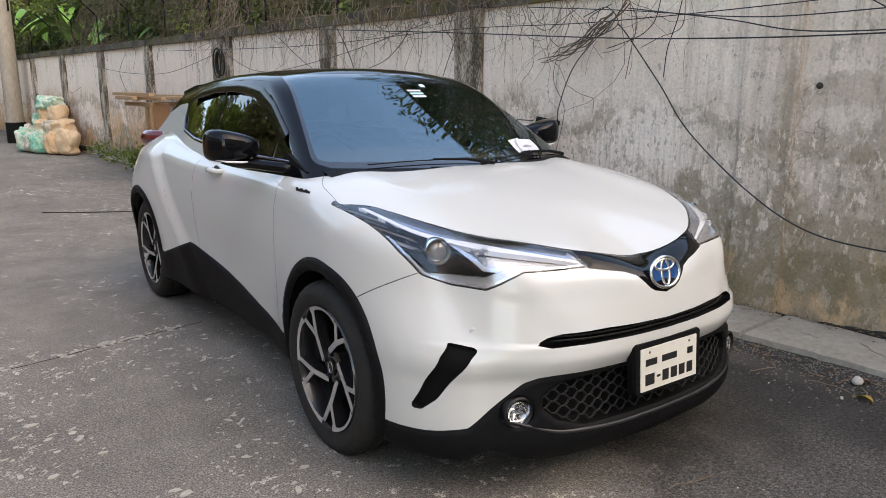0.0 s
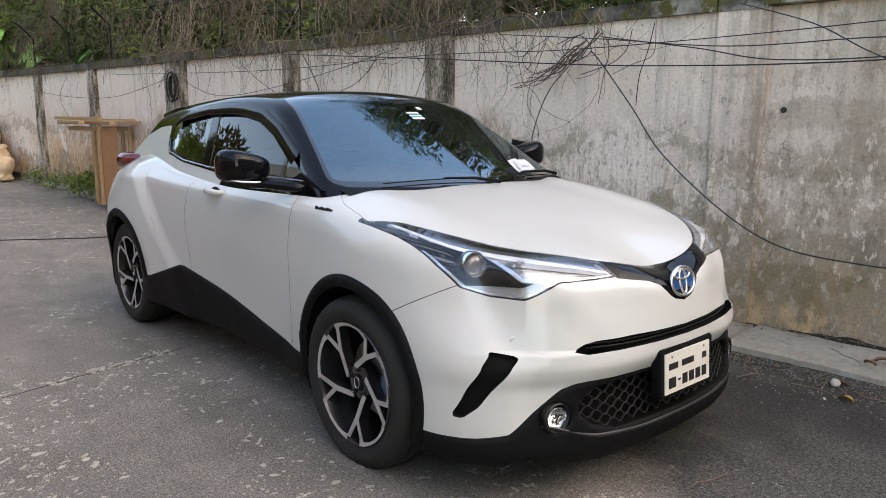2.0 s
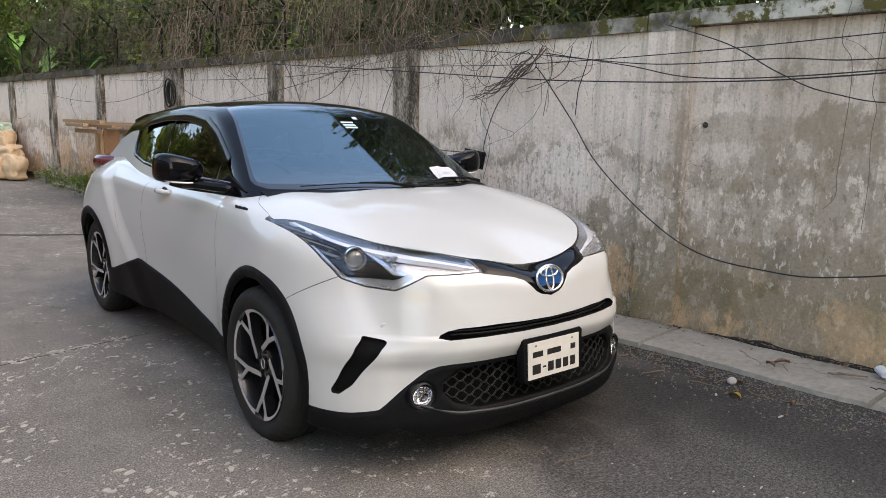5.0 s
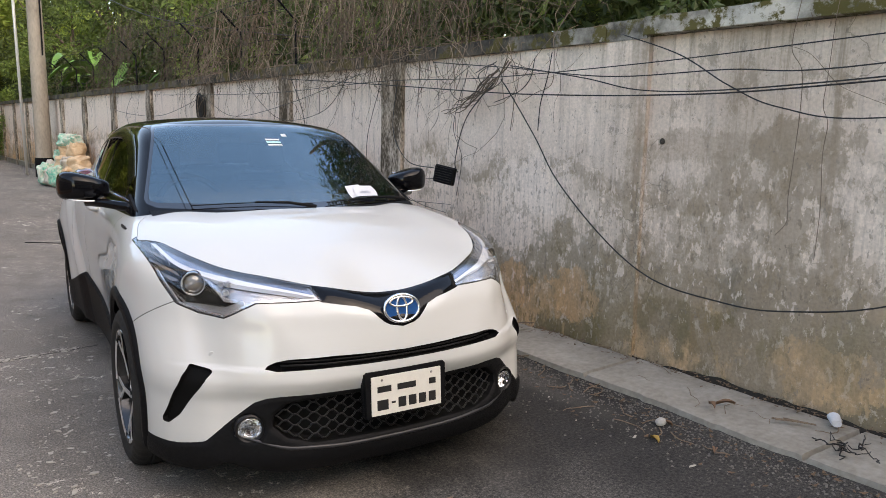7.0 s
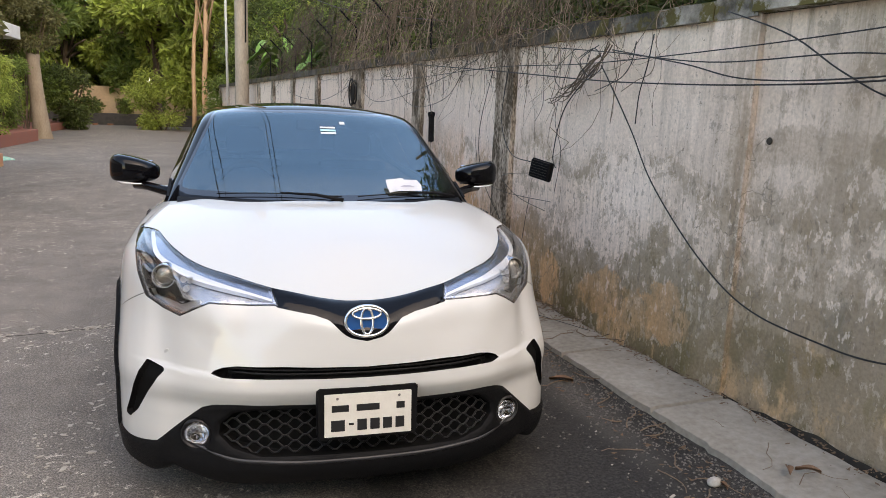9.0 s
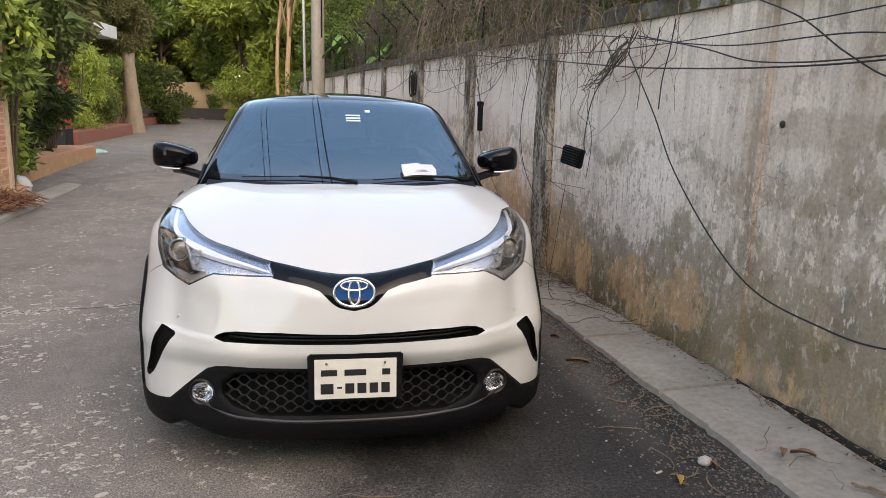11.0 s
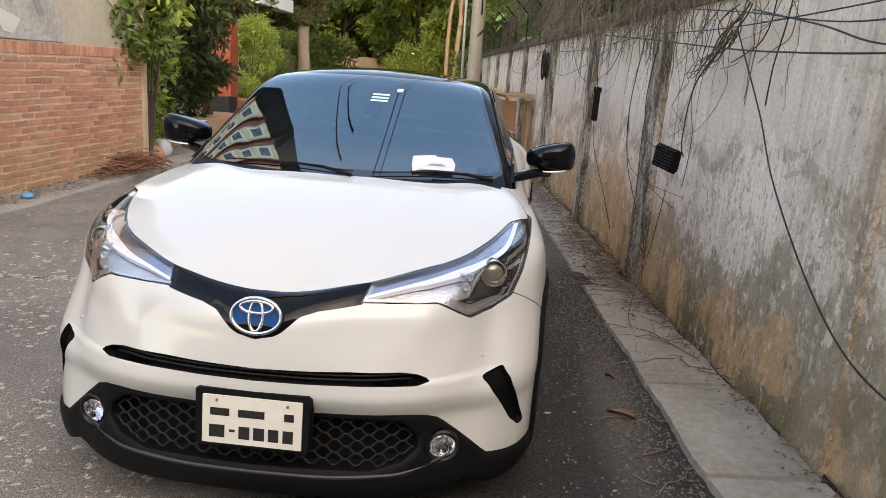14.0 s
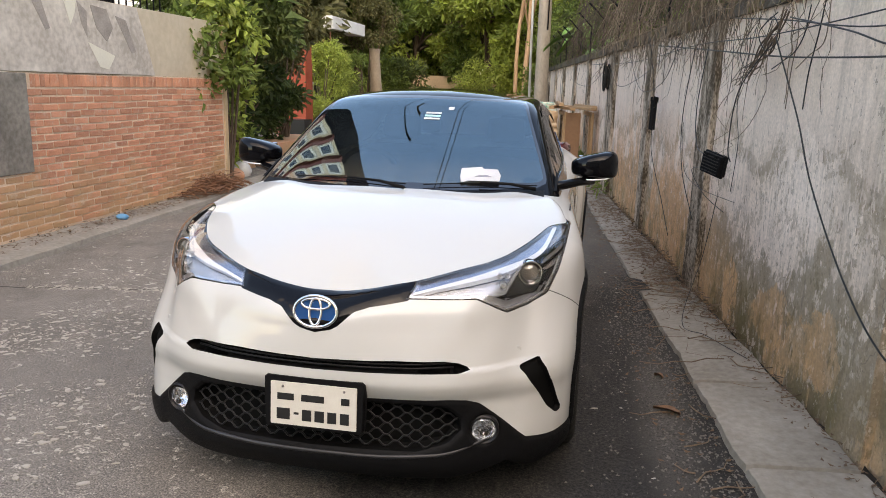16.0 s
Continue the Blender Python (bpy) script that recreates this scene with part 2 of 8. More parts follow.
    col = mix_node(nt, math_node(nt, "MULTIPLY", run2, .08), col, (.15, .145, .135))
    # brown runs from the coping on the nearer stretch
    near = ramp(nt, math_node(nt, "MULTIPLY_ADD", xyz.outputs["X"], .1, .5), [(.52, (1, 1, 1)), (.70, (0, 0, 0))])
    run3 = ramp(nt, noise_node(nt, scaled(nt, vec, (9, 9, .35), (3, 3, 3)), 1.1, 9, .72), [(.50, (0, 0, 0)), (.60, (1, 1, 1))])
    col = mix_node(nt, math_node(nt, "MULTIPLY", math_node(nt, "MULTIPLY", math_node(nt, "MULTIPLY", run3, near), high), .85), col, (.15, .125, .092))
    blot2 = ramp(nt, noise_node(nt, scaled(nt, vec, (1, 1, .6), (2, 7, 4)), 2.2, 12, .75), [(.50, (0, 0, 0)), (.535, (1, 1, 1))])
    col = mix_node(nt, math_node(nt, "MULTIPLY", math_node(nt, "MULTIPLY", blot2, near), .7), col, (.17, .15, .12))
    film = math_node(nt, "MULTIPLY", near, ramp(nt, noise_node(nt, scaled(nt, vec, (1.6, 1.6, .5), (4, 2, 8)), 1.4, 8, .65), [(.36, (.15, .15, .15)), (.58, (1, 1, 1))]))
    col = mix_node(nt, math_node(nt, "MULTIPLY", film, .48), col, (.185, .165, .135))
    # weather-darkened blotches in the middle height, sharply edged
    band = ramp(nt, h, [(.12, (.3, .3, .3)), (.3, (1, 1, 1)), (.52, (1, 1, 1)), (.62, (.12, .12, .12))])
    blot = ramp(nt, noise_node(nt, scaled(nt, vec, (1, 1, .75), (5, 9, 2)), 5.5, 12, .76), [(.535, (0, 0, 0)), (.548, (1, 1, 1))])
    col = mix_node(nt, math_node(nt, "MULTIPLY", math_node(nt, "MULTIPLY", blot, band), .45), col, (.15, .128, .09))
    # flecks, longer than wide
    fl1 = ramp(nt, noise_node(nt, scaled(nt, vec, (1, 1, .42), (2, 6, 1)), 24, 6, .62), [(.585, (0, 0, 0)), (.598, (1, 1, 1))])
    fl2 = ramp(nt, noise_node(nt, scaled(nt, vec, (1, 1, .5), (8, 3, 4)), 19, 7, .66), [(.575, (0, 0, 0)), (.588, (1, 1, 1))])
    col = mix_node(nt, math_node(nt, "MULTIPLY", math_node(nt, "MULTIPLY", fl2, band), .55), col, (.47, .455, .43))
    col = mix_node(nt, math_node(nt, "MULTIPLY", math_node(nt, "MULTIPLY", fl1, band), .5), col, (.10, .092, .075))
    spots = ramp(nt, noise_node(nt, scaled(nt, vec, (1, 1, .6)), 22, 6, .7), [(.615, (0, 0, 0)), (.632, (1, 1, 1))])
    col = mix_node(nt, math_node(nt, "MULTIPLY", spots, .55), col, (.13, .125, .115))
    # hair cracks
    vor = nt.nodes.new("ShaderNodeTexVoronoi")
    vor.feature = "DISTANCE_TO_EDGE"
    vor.inputs["Scale"].default_value = 2.3
    wob = nt.nodes.new("ShaderNodeVectorMath")
    wob.operation = "MULTIPLY_ADD"
    warp = nt.nodes.new("ShaderNodeTexNoise")
    warp.inputs["Scale"].default_value, warp.inputs["Detail"].default_value = 3.5, 6
    L(vec, warp.inputs["Vector"]), L(warp.outputs["Color"], wob.inputs[0]), L(vec, wob.inputs[2])
    wob.inputs[1].default_value = (.5, .5, .5)
    L(wob.outputs[0], vor.inputs["Vector"])
    crack = math_node(nt, "MULTIPLY", ramp(nt, vor.outputs["Distance"], [(.004, (1, 1, 1)), (.010, (0, 0, 0))]), ramp(nt, noise_node(nt, scaled(nt, vec, (1, 1, 1), (6, 1, 1)), 1.6, 4), [(.5, (0, 0, 0)), (.58, (1, 1, 1))]))
    col = mix_node(nt, math_node(nt, "MULTIPLY", crack, .6), col, (.09, .085, .075))
    pit = ramp(nt, noise_node(nt, scaled(nt, vec, (1, 1, .7), (1, 4, 2)), 38, 3, .5), [(.665, (0, 0, 0)), (.68, (1, 1, 1))])
    col = mix_node(nt, math_node(nt, "MULTIPLY", math_node(nt, "MULTIPLY", pit, ramp(nt, mid, [(.42, (.1, .1, .1)), (.58, (1, 1, 1))])), .6), col, (.075, .07, .06))
    drib = ramp(nt, noise_node(nt, scaled(nt, vec, (38, 38, 1.0)), 1.2, 5, .6), [(.50, (0, 0, 0)), (.60, (1, 1, 1))])
    col = mix_node(nt, math_node(nt, "MULTIPLY", math_node(nt, "MULTIPLY", drib, band), .22), col, (.16, .15, .135))
    col = mix_node(nt, .24, col, ramp(nt, fine, [(.35, (.5, .5, .5)), (.65, (1.3, 1.3, 1.3))]), "MULTIPLY")
    col = mix_node(nt, 1.0, col, (1.93, 1.70, 1.535), "MULTIPLY")
    L(col, p.inputs["Base Color"])
    p.inputs["Roughness"].default_value = .92
    p.inputs["Specular IOR Level"].default_value = .25
    hgt = math_node(nt, "ADD", math_node(nt, "MULTIPLY", flake, .25), math_node(nt, "ADD", math_node(nt, "MULTIPLY", mid, .9), math_node(nt, "MULTIPLY", fine, .3)))
    bump_to(nt, p, hgt, .45, .012)
    return m


def coping_mat():
    m = bpy.data.materials.new("mossy_concrete")
    m.use_nodes = True
    nt, p = m.node_tree, m.node_tree.nodes["Principled BSDF"]
    vec = nt.nodes.new("ShaderNodeTexCoord").outputs["Object"]
    a, b = noise_node(nt, vec, 2.5, 8, .65), noise_node(nt, scaled(nt, vec, (1, 1, 1), (4, 4, 4)), 7, 8, .7)
    xyz = nt.nodes.new("ShaderNodeSeparateXYZ")
    nt.links.new(vec, xyz.inputs[0])
    bare = mix_node(nt, ramp(nt, a, [(.40, (0, 0, 0)), (.62, (1, 1, 1))]), (.52, .49, .42), (.085, .075, .058))
    dark = mix_node(nt, ramp(nt, a, [(.4, (0, 0, 0)), (.6, (1, 1, 1))]), (.12, .108, .085), (.024, .022, .018))
    col = mix_node(nt, ramp(nt, math_node(nt, "DIVIDE", math_node(nt, "MULTIPLY_ADD", a, 2.0, xyz.outputs["X"]), 6), [(.30, (0, 0, 0)), (.5, (1, 1, 1))]), bare, dark)
    col = mix_node(nt, ramp(nt, b, [(.50, (0, 0, 0)), (.56, (1, 1, 1))]), col, (.085, .072, .018))
    nt.links.new(col, p.inputs["Base Color"])
    p.inputs["Roughness"].default_value = .95
    bump_to(nt, p, b, .9, .02)
    return m


def asphalt():
    m = bpy.data.materials.new("worn_asphalt")
    m.use_nodes = True
    nt, p = m.node_tree, m.node_tree.nodes["Principled BSDF"]
    L = nt.links.new
    vec = nt.nodes.new("ShaderNodeTexCoord").outputs["Object"]
    xyz = nt.nodes.new("ShaderNodeSeparateXYZ")
    L(vec, xyz.inputs[0])
    big, mid, grit = noise_node(nt, vec, .45, 6, .6), noise_node(nt, vec, 3.2, 8, .65), noise_node(nt, vec, 140, 3, .6)
    # the old paler slab lies west, the darker coarse surfacing east and in front of the car
    edge = math_node(nt, "ADD", math_node(nt, "MULTIPLY_ADD", xyz.outputs["Y"], -.35, xyz.outputs["X"]), math_node(nt, "MULTIPLY", math_node(nt, "SUBTRACT", mid, .5), .9))
    east = ramp(nt, math_node(nt, "MULTIPLY_ADD", edge, .4, .5), [(.38, (0, 0, 0)), (.50, (1, 1, 1))])
    pale = mix_node(nt, ramp(nt, mid, [(.35, (0, 0, 0)), (.7, (1, 1, 1))]), (.150, .137, .121), (.215, .196, .173))
    dark = mix_node(nt, ramp(nt, mid, [(.35, (0, 0, 0)), (.65, (1, 1, 1))]), (.020, .0195, .0185), (.046, .044, .041))
    col = mix_node(nt, east, pale, dark)
    col = mix_node(nt, math_node(nt, "MULTIPLY", ramp(nt, big, [(.45, (0, 0, 0)), (.6, (1, 1, 1))]), .35), col, (.145, .137, .126))
    # pale scabs of old cement
    scab = ramp(nt, noise_node(nt, scaled(nt, vec, (1, 1, 1), (7, 3, 0)), 13, 6, .75), [(.59, (0, 0, 0)), (.60, (1, 1, 1))])
    zone = ramp(nt, noise_node(nt, scaled(nt, vec, (1, 1, 1), (1, 8, 0)), .9, 3, .5), [(.42, (0, 0, 0)), (.58, (1, 1, 1))])
    west = math_node(nt, "SUBTRACT", 1.0, math_node(nt, "MULTIPLY", east, .85))
    col = mix_node(nt, math_node(nt, "MULTIPLY", math_node(nt, "MULTIPLY", scab, zone), west), col, (.46, .43, .375))
    dust = ramp(nt, noise_node(nt, scaled(nt, vec, (1, 1, 1), (2, 2, 0)), 1.7, 9, .7), [(.52, (0, 0, 0)), (.68, (1, 1, 1))])
    col = mix_node(nt, math_node(nt, "MULTIPLY", dust, math_node(nt, "MULTIPLY_ADD", east, -.30, .35)), col, (.25, .235, .21))
    col = mix_node(nt, .6, col, ramp(nt, grit, [(.38, (.3, .3, .3)), (.5, (1, 1, 1)), (.62, (2.1, 2.05, 1.95))]), "MULTIPLY")
    coarse = noise_node(nt, scaled(nt, vec, (1, 1, 1), (4, 4, 0)), 62, 6, .78)
    col = mix_node(nt, math_node(nt, "MULTIPLY_ADD", east, .5, .40), col, ramp(nt, coarse, [(.38, (.25, .25, .25)), (.5, (1, 1, 1)), (.62, (2.0, 1.95, 1.86))]), "MULTIPLY")
    oil = ramp(nt, noise_node(nt, scaled(nt, vec, (1, .7, 1), (6, 4, 0)), 1.1, 10, .72), [(.50, (0, 0, 0)), (.60, (1, 1, 1))])
    col = mix_node(nt, math_node(nt, "MULTIPLY", oil, .22), col, (.045, .042, .038))
    sand = ramp(nt, noise_node(nt, scaled(nt, vec, (1.3, .35, 1), (3, 1, 0)), 1.5, 10, .75), [(.54, (0, 0, 0)), (.62, (1, 1, 1))])
    col = mix_node(nt, math_node(nt, "MULTIPLY", math_node(nt, "MULTIPLY", sand, east), .22), col, (.17, .155, .135))
    bx_, by_ = math_node(nt, "DIVIDE", math_node(nt, "SUBTRACT", xyz.outputs["X"], 1.34), .17), math_node(nt, "DIVIDE", math_node(nt, "SUBTRACT", xyz.outputs["Y"], 1.2), 1.3)
    bd = math_node(nt, "MULTIPLY_ADD", math_node(nt, "SUBTRACT", coarse, .5), 6.5, math_node(nt, "ADD", math_node(nt, "MULTIPLY", bx_, bx_), math_node(nt, "MULTIPLY", by_, by_)))
    sandy = math_node(nt, "MULTIPLY", ramp(nt, coarse, [(.45, (.25, .25, .25)), (.58, (1, 1, 1))]), ramp(nt, bd, [(.1, (1, 1, 1)), (.9, (0, 0, 0))]))
    # fresher blacktop fill between car and strip, the car's contact shade coloured in
    tar_shade = ramp(nt, math_node(nt, "MULTIPLY_ADD", math_node(nt, "SUBTRACT", mid, .5), .7, xyz.outputs["X"]), [(.70, (0, 0, 0)), (.98, (1, 1, 1))])
    col = mix_node(nt, math_node(nt, "MULTIPLY", tar_shade, .55), col, mix_node(nt, ramp(nt, coarse, [(.42, (0, 0, 0)), (.62, (1, 1, 1))]), (.010, .0097, .0095), (.040, .038, .036)))
    col = mix_node(nt, math_node(nt, "MULTIPLY", sandy, .5), col, (.22, .205, .18))
    L(col, p.inputs["Base Color"])
    p.inputs["Roughness"].default_value = .85
    p.inputs["Specular IOR Level"].default_value = .3
    bump_to(nt, p, math_node(nt, "ADD", math_node(nt, "MULTIPLY", grit, .5), math_node(nt, "MULTIPLY", mid, .5)), .7, .008)
    return m


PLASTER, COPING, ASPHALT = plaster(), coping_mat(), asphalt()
CEMENT = mat("worn_cement", (.36, .332, .288), .9, base2=(.205, .184, .152), scale=3.2, amount=.8, bump_=.5, bscale=45)
BRICK = mat("red_brick", (.68, .315, .19), .92, base2=(.47, .20, .115), scale=7, amount=1.1, bump_=.9, bscale=55, perpiece=.20)
nt_ = BRICK.node_tree
p_ = nt_.nodes["Principled BSDF"]
where = nt_.nodes.new("ShaderNodeNewGeometry").outputs["Position"]
zed = nt_.nodes.new("ShaderNodeSeparateXYZ")
nt_.links.new(where, zed.inputs[0])
algae = ramp(nt_, math_node(nt_, "MULTIPLY_ADD", noise_node(nt_, where, 1.6, 7, .62), -1.5, math_node(nt_, "MULTIPLY_ADD", zed.outputs["Z"], -.8, 1.55)), [(.30, (0, 0, 0)), (.62, (1, 1, 1))])
lime = ramp(nt_, noise_node(nt_, where, 9, 7, .7), [(.56, (0, 0, 0)), (.66, (1, 1, 1))])
base_ = p_.inputs["Base Color"].links[0].from_socket
base_ = mix_node(nt_, math_node(nt_, "MULTIPLY", algae, .6), base_, (.46, .31, .15))
nt_.links.new(mix_node(nt_, math_node(nt_, "MULTIPLY", lime, .45), base_, (.62, .50, .40)), p_.inputs["Base Color"])
MORTAR = mat("mortar", (.78, .58, .42), .95, base2=(.52, .365, .245), scale=5, amount=1, bump_=.6, bscale=90)
LIME = mat("stained_limewash", (.66, .55, .40), .92, base2=(.46, .37, .26), scale=1.3, amount=1.0, bump_=.3, bscale=30)
OCHRE = mat("ochre_render", (.66, .46, .27), .9, base2=(.42, .31, .20), scale=1.2, amount=1, bump_=.3, bscale=30)
PAINT = mat("pearl_white_paint", (.545, .545, .515), .55, coat=1.0, base2=(.565, .565, .54), scale=300, amount=2, rvar=.03, spec=.2)
GLOSS = mat("gloss_black_paint", (.003, .003, .004), .04, coat=.0, spec=.24)
CLAD = mat("grained_black_plastic", (.0045, .0045, .005), .55, base2=(.0075, .0075, .008), scale=60, bump_=.15, bscale=900, spec=.10)
GRILLE = mat("satin_black_plastic", (.008, .008, .009), .40, base2=(.012, .012, .013), scale=40, spec=.28)
# black plastic and inner shade of openings in one near-black colour
VOID = mat("dark_recess", (.004, .004, .004), .7, spec=.12)
JOINTGREY = mat("panel_gap_grey", (.05, .048, .045), .8, spec=.12)
CHROME = mat("chrome", (.86, .87, .88), .08, 1.0)
MACHINED = mat("machined_alloy", (.50, .49, .48), .38, .6, base2=(.66, .65, .64), scale=120, rvar=.05)
RUBBER = mat("tyre_rubber", (.012, .012, .0115), .75, base2=(.028, .027, .025), scale=14, amount=1.4, bump_=.2, bscale=200, spec=.3)
STEEL = mat("brake_steel", (.35, .34, .33), .4, .9, base2=(.25, .22, .2), scale=30)
BLUE = mat("blue_enamel", (.004, .055, .18), .25, coat=.3, spec=.4)
GLASS = mat("tinted_glass", (.24, .30, .34), .0, trans=1.0, ior=2.75)
# blue of the mirrored sky is put into the specular tint, strengthened by IOR
GLASS.node_tree.nodes["Principled BSDF"].inputs["Specular Tint"].default_value = (.62, .90, 1.0, 1)
DARKGLASS = mat("privacy_glass", (.10, .11, .11), .0, trans=1.0, ior=1.5)
CLEAR = mat("clear_lens", (.97, .98, 1.0), .0, trans=1.0, ior=1.45)
DRL = mat("pale_light_guide", (.72, .78, .86), .22, .25, coat=.4)
SMOKE = mat("smoky_reflector", (.22, .20, .18), .2, .6, base2=(.34, .31, .28), scale=60, amount=.8)
SILVERED = mat("silvered_reflector", (.82, .83, .84), .14, 1.0, base2=(.55, .56, .58), scale=90, amount=2)
# smooth reflector; the blue-grey of mirrored sky is put into its colour
BAND = mat("sky_tinted_reflector", (.40, .43, .50), .16, .9)
BRIGHT = mat("bright_trim", (.62, .63, .65), .25, .9)
SATIN = mat("satin_grey_reflector", (.40, .41, .42), .30, .8, base2=(.50, .51, .52), scale=40, amount=1)
PRISM = mat("prismatic_reflector", (.30, .31, .33), .22, .8, base2=(.62, .64, .67), scale=26, amount=.9, bump_=.5, bscale=60, stretch=(1, 1, 2.2))
PROJECTOR = mat("projector_glass", (.16, .145, .12), .03, .35, coat=1.0, spec=1.0)
REDLENS = mat("dark_red_lens", (.10, .006, .008), .1, coat=1.0)
CABIN = mat("dark_cabin_trim", (.022, .022, .024), .75, base2=(.032, .032, .034), scale=30)
SEAT = mat("grey_seat_cloth", (.06, .06, .065), .9, base2=(.09, .09, .09), scale=60, bump_=.2, bscale=300)
PLATE = mat("plate_white", (.70, .67, .60), .45, base2=(.60, .57, .50), scale=20, amount=1)
INK = mat("plate_black", (.012, .012, .012), .5)
PAPER = mat("white_paper", (.60, .61, .63), .8, base2=(.52, .54, .57), scale=20)
# --- car surfaces: every form is a smooth field, negative inside; x is the distance from the car's middle plane ---
def spl(*pairs):
    """A smooth curve through (u, v) pairs, level beyond its ends."""
    u, v = np.array(pairs[0::2], float), np.array(pairs[1::2], float)
    s = np.diff(v) / np.diff(u)
    m = np.concatenate([[s[0]], (s[:-1] * np.diff(u)[1:] + s[1:] * np.diff(u)[:-1]) / (u[2:] - u[:-2]), [s[-1]]])

    def at(q):
        q = np.clip(q, u[0], u[-1])
        i = np.clip(np.searchsorted(u, q) - 1, 0, len(u) - 2)
        h = u[i + 1] - u[i]
        t = (q - u[i]) / h
        return (v[i] * (1 + 2 * t) * (1 - t) ** 2 + m[i] * h * t * (1 - t) ** 2 + v[i + 1] * t * t * (3 - 2 * t) + m[i + 1] * h * t * t * (t - 1))
    return at


def smax(a, b, k):
    h = np.clip(0.5 + 0.5 * (a - b) / k, 0, 1)
    return a * h + b * (1 - h) + k * h * (1 - h)


def bump(u, at, wide):
    return np.exp(-((u - at) / wide) ** 2)


def step(u, a, b):
    t = np.clip((u - a) / (b - a), 0, 1)
    return t * t * (3 - 2 * t)


NOSE_LOW = spl(0, 0, .2, .008, .4, .035, .53, .085, .65, .165, .725, .215, .80, .30, .84, .365, .875, .46, .90, .60, .95, .9)
NOSE_HIGH = spl(0, 0, .2, .02, .3, .05, .4, .085, .53, .13, .63, .212, .70, .325, .77, .41, .82, .495, .87, .62, .90, .75, .95, 1.0)
NOSE_SIDE = spl(.1, .14, .17, .07, .23, .035, .30, .035, .40, .05, .46, .05, .50, .026, .525, .014, .56, .012, .62, .018, .70, .03, .78, .05, .86, .115, .96, .26, 1.05, .45)
WIDTH = spl(0, .87, .5, .885, .93, .89, 1.3, .868, 1.7, .848, 2.2, .845, 2.7, .862, 3.2, .868, 3.57, .875, 3.95, .835, 4.3, .72)
TUCK = spl(.1, .05, .25, .022, .45, .004, .62, 0, .80, .002, .92, .012, 1.0, .03, 1.06, .075, 1.12, .14, 1.25, .30)
HOOD = spl(0, .78, .08, .825, .17, .862, .30, .905, .50, .955, .75, 1.008, 1.0, 1.045, 1.2, 1.065, 1.6, 1.075, 2.4, 1.08, 2.9, 1.10, 3.3, 1.14, 3.7, 1.15, 4.0, 1.08, 4.3, .95)
CROWN = spl(0, .0, .3, .04, .7, .05, 1.2, .045, 2.0, .04, 4.3, .05)


def body_field(x, y, z):
    rise = step(z, .46, .79)
    front = NOSE_LOW(x) * (1 - rise) + NOSE_HIGH(x) * rise + NOSE_SIDE(z) * (1 - .35 * step(x, .3, .8)) - y
    # the cheek between headlight and slit lies back, the band under the slit stands out
    fold = (x - .42) * .664 - (z - .64) * .747
    front += .013 * step(fold, -.05, .075) * step(z, .573, .588) * step(x, .84, .70) * step(x, .30, .46)
    front += .006 * bump(x, .69, .07) * bump(z, .59, .05)
    waist = .030 * bump(y, 2.25, .62) * bump(z, .50, .22)
    flare = .016 * bump(np.hypot(y - .93, z - .33), .43, .13) + .022 * bump(np.hypot(y - 3.57, z - .33), .45, .15)
    # the rear haunch breaks out along a slanting line
    haunch = .030 * step((y - 2.95) * .70 - (z - .72) * .71, -.01, .12) * step(z, 1.12, .95)
    lean = .10 * step(y, 3.3, 4.2) * step(z, .75, 1.15)
    side = x - (WIDTH(y) - TUCK(z) - waist + flare + haunch - lean)
    dip = .045 * bump(x, 0, .19) * step(y, .55, .12)
    top = (z - (HOOD(y) - CROWN(y) * (x / .75) ** 2 - dip + .012 * bump(x, .60, .14) * step(y, .3, .7) * step(y, 1.9, 1.2))) * .93
    rear = y - (4.28 - .24 * (x / .8) ** 3 - .30 * step(z, .85, 1.2))
    f = smax(front, side, .06)
    f = smax(f, top, .04 + .06 * step(y, .35, .8))
    return smax(f, rear, .08)


SHIELD = spl(0, 1.10, .3, 1.145, .5, 1.205, .65, 1.27, .738, 1.325, .9, 1.46)
ROOF = spl(1.6, 1.44, 1.9, 1.485, 2.2, 1.507, 2.6, 1.512, 3.0, 1.49, 3.4, 1.452, 3.8, 1.39, 4.2, 1.30)


def cabin_field(x, y, z):
    front = (SHIELD(x) + (z - 1.06) * (1.95 - .1 * x) - y) * .46
    side = (x - (.752 - (z - 1.06) * .42 - .02 * step(y, 2.6, 3.6) * 1 - .06 * step(y, 3.0, 4.2) + .015 * bump(y, 2.4, .8))) * .92
    top = z - (ROOF(y) - .055 * (x / .6) ** 2.2)
    rear = (y - (4.14 - (z - 1.08) * 1.50 - .1 * x)) * .6
    f = smax(front, side, .05)
    f = smax(f, top, .06)
    return smax(f, rear, .06)


# ---- shell tools ----
def polygon_distance(u, v, poly):
    """Signed distance to a closed outline, negative inside."""
    p = np.array(poly, float)
    q = np.roll(p, -1, 0)
    d = np.full(u.shape, 1e9)
    inside = np.zeros(u.shape, bool)
    for (ax, ay), (bx, by) in zip(p, q):
        ex, ey = bx - ax, by - ay
        t = np.clip(((u - ax) * ex + (v - ay) * ey) / max(ex * ex + ey * ey, 1e-12), 0, 1)
        d = np.minimum(d, np.hypot(u - ax - t * ex, v - ay - t * ey))
        cross = (ay > v) != (by > v)
        inside ^= cross & (u < ax + (v - ay) * ex / (ey if ey else 1e-12))
    return np.where(inside, -d, d)


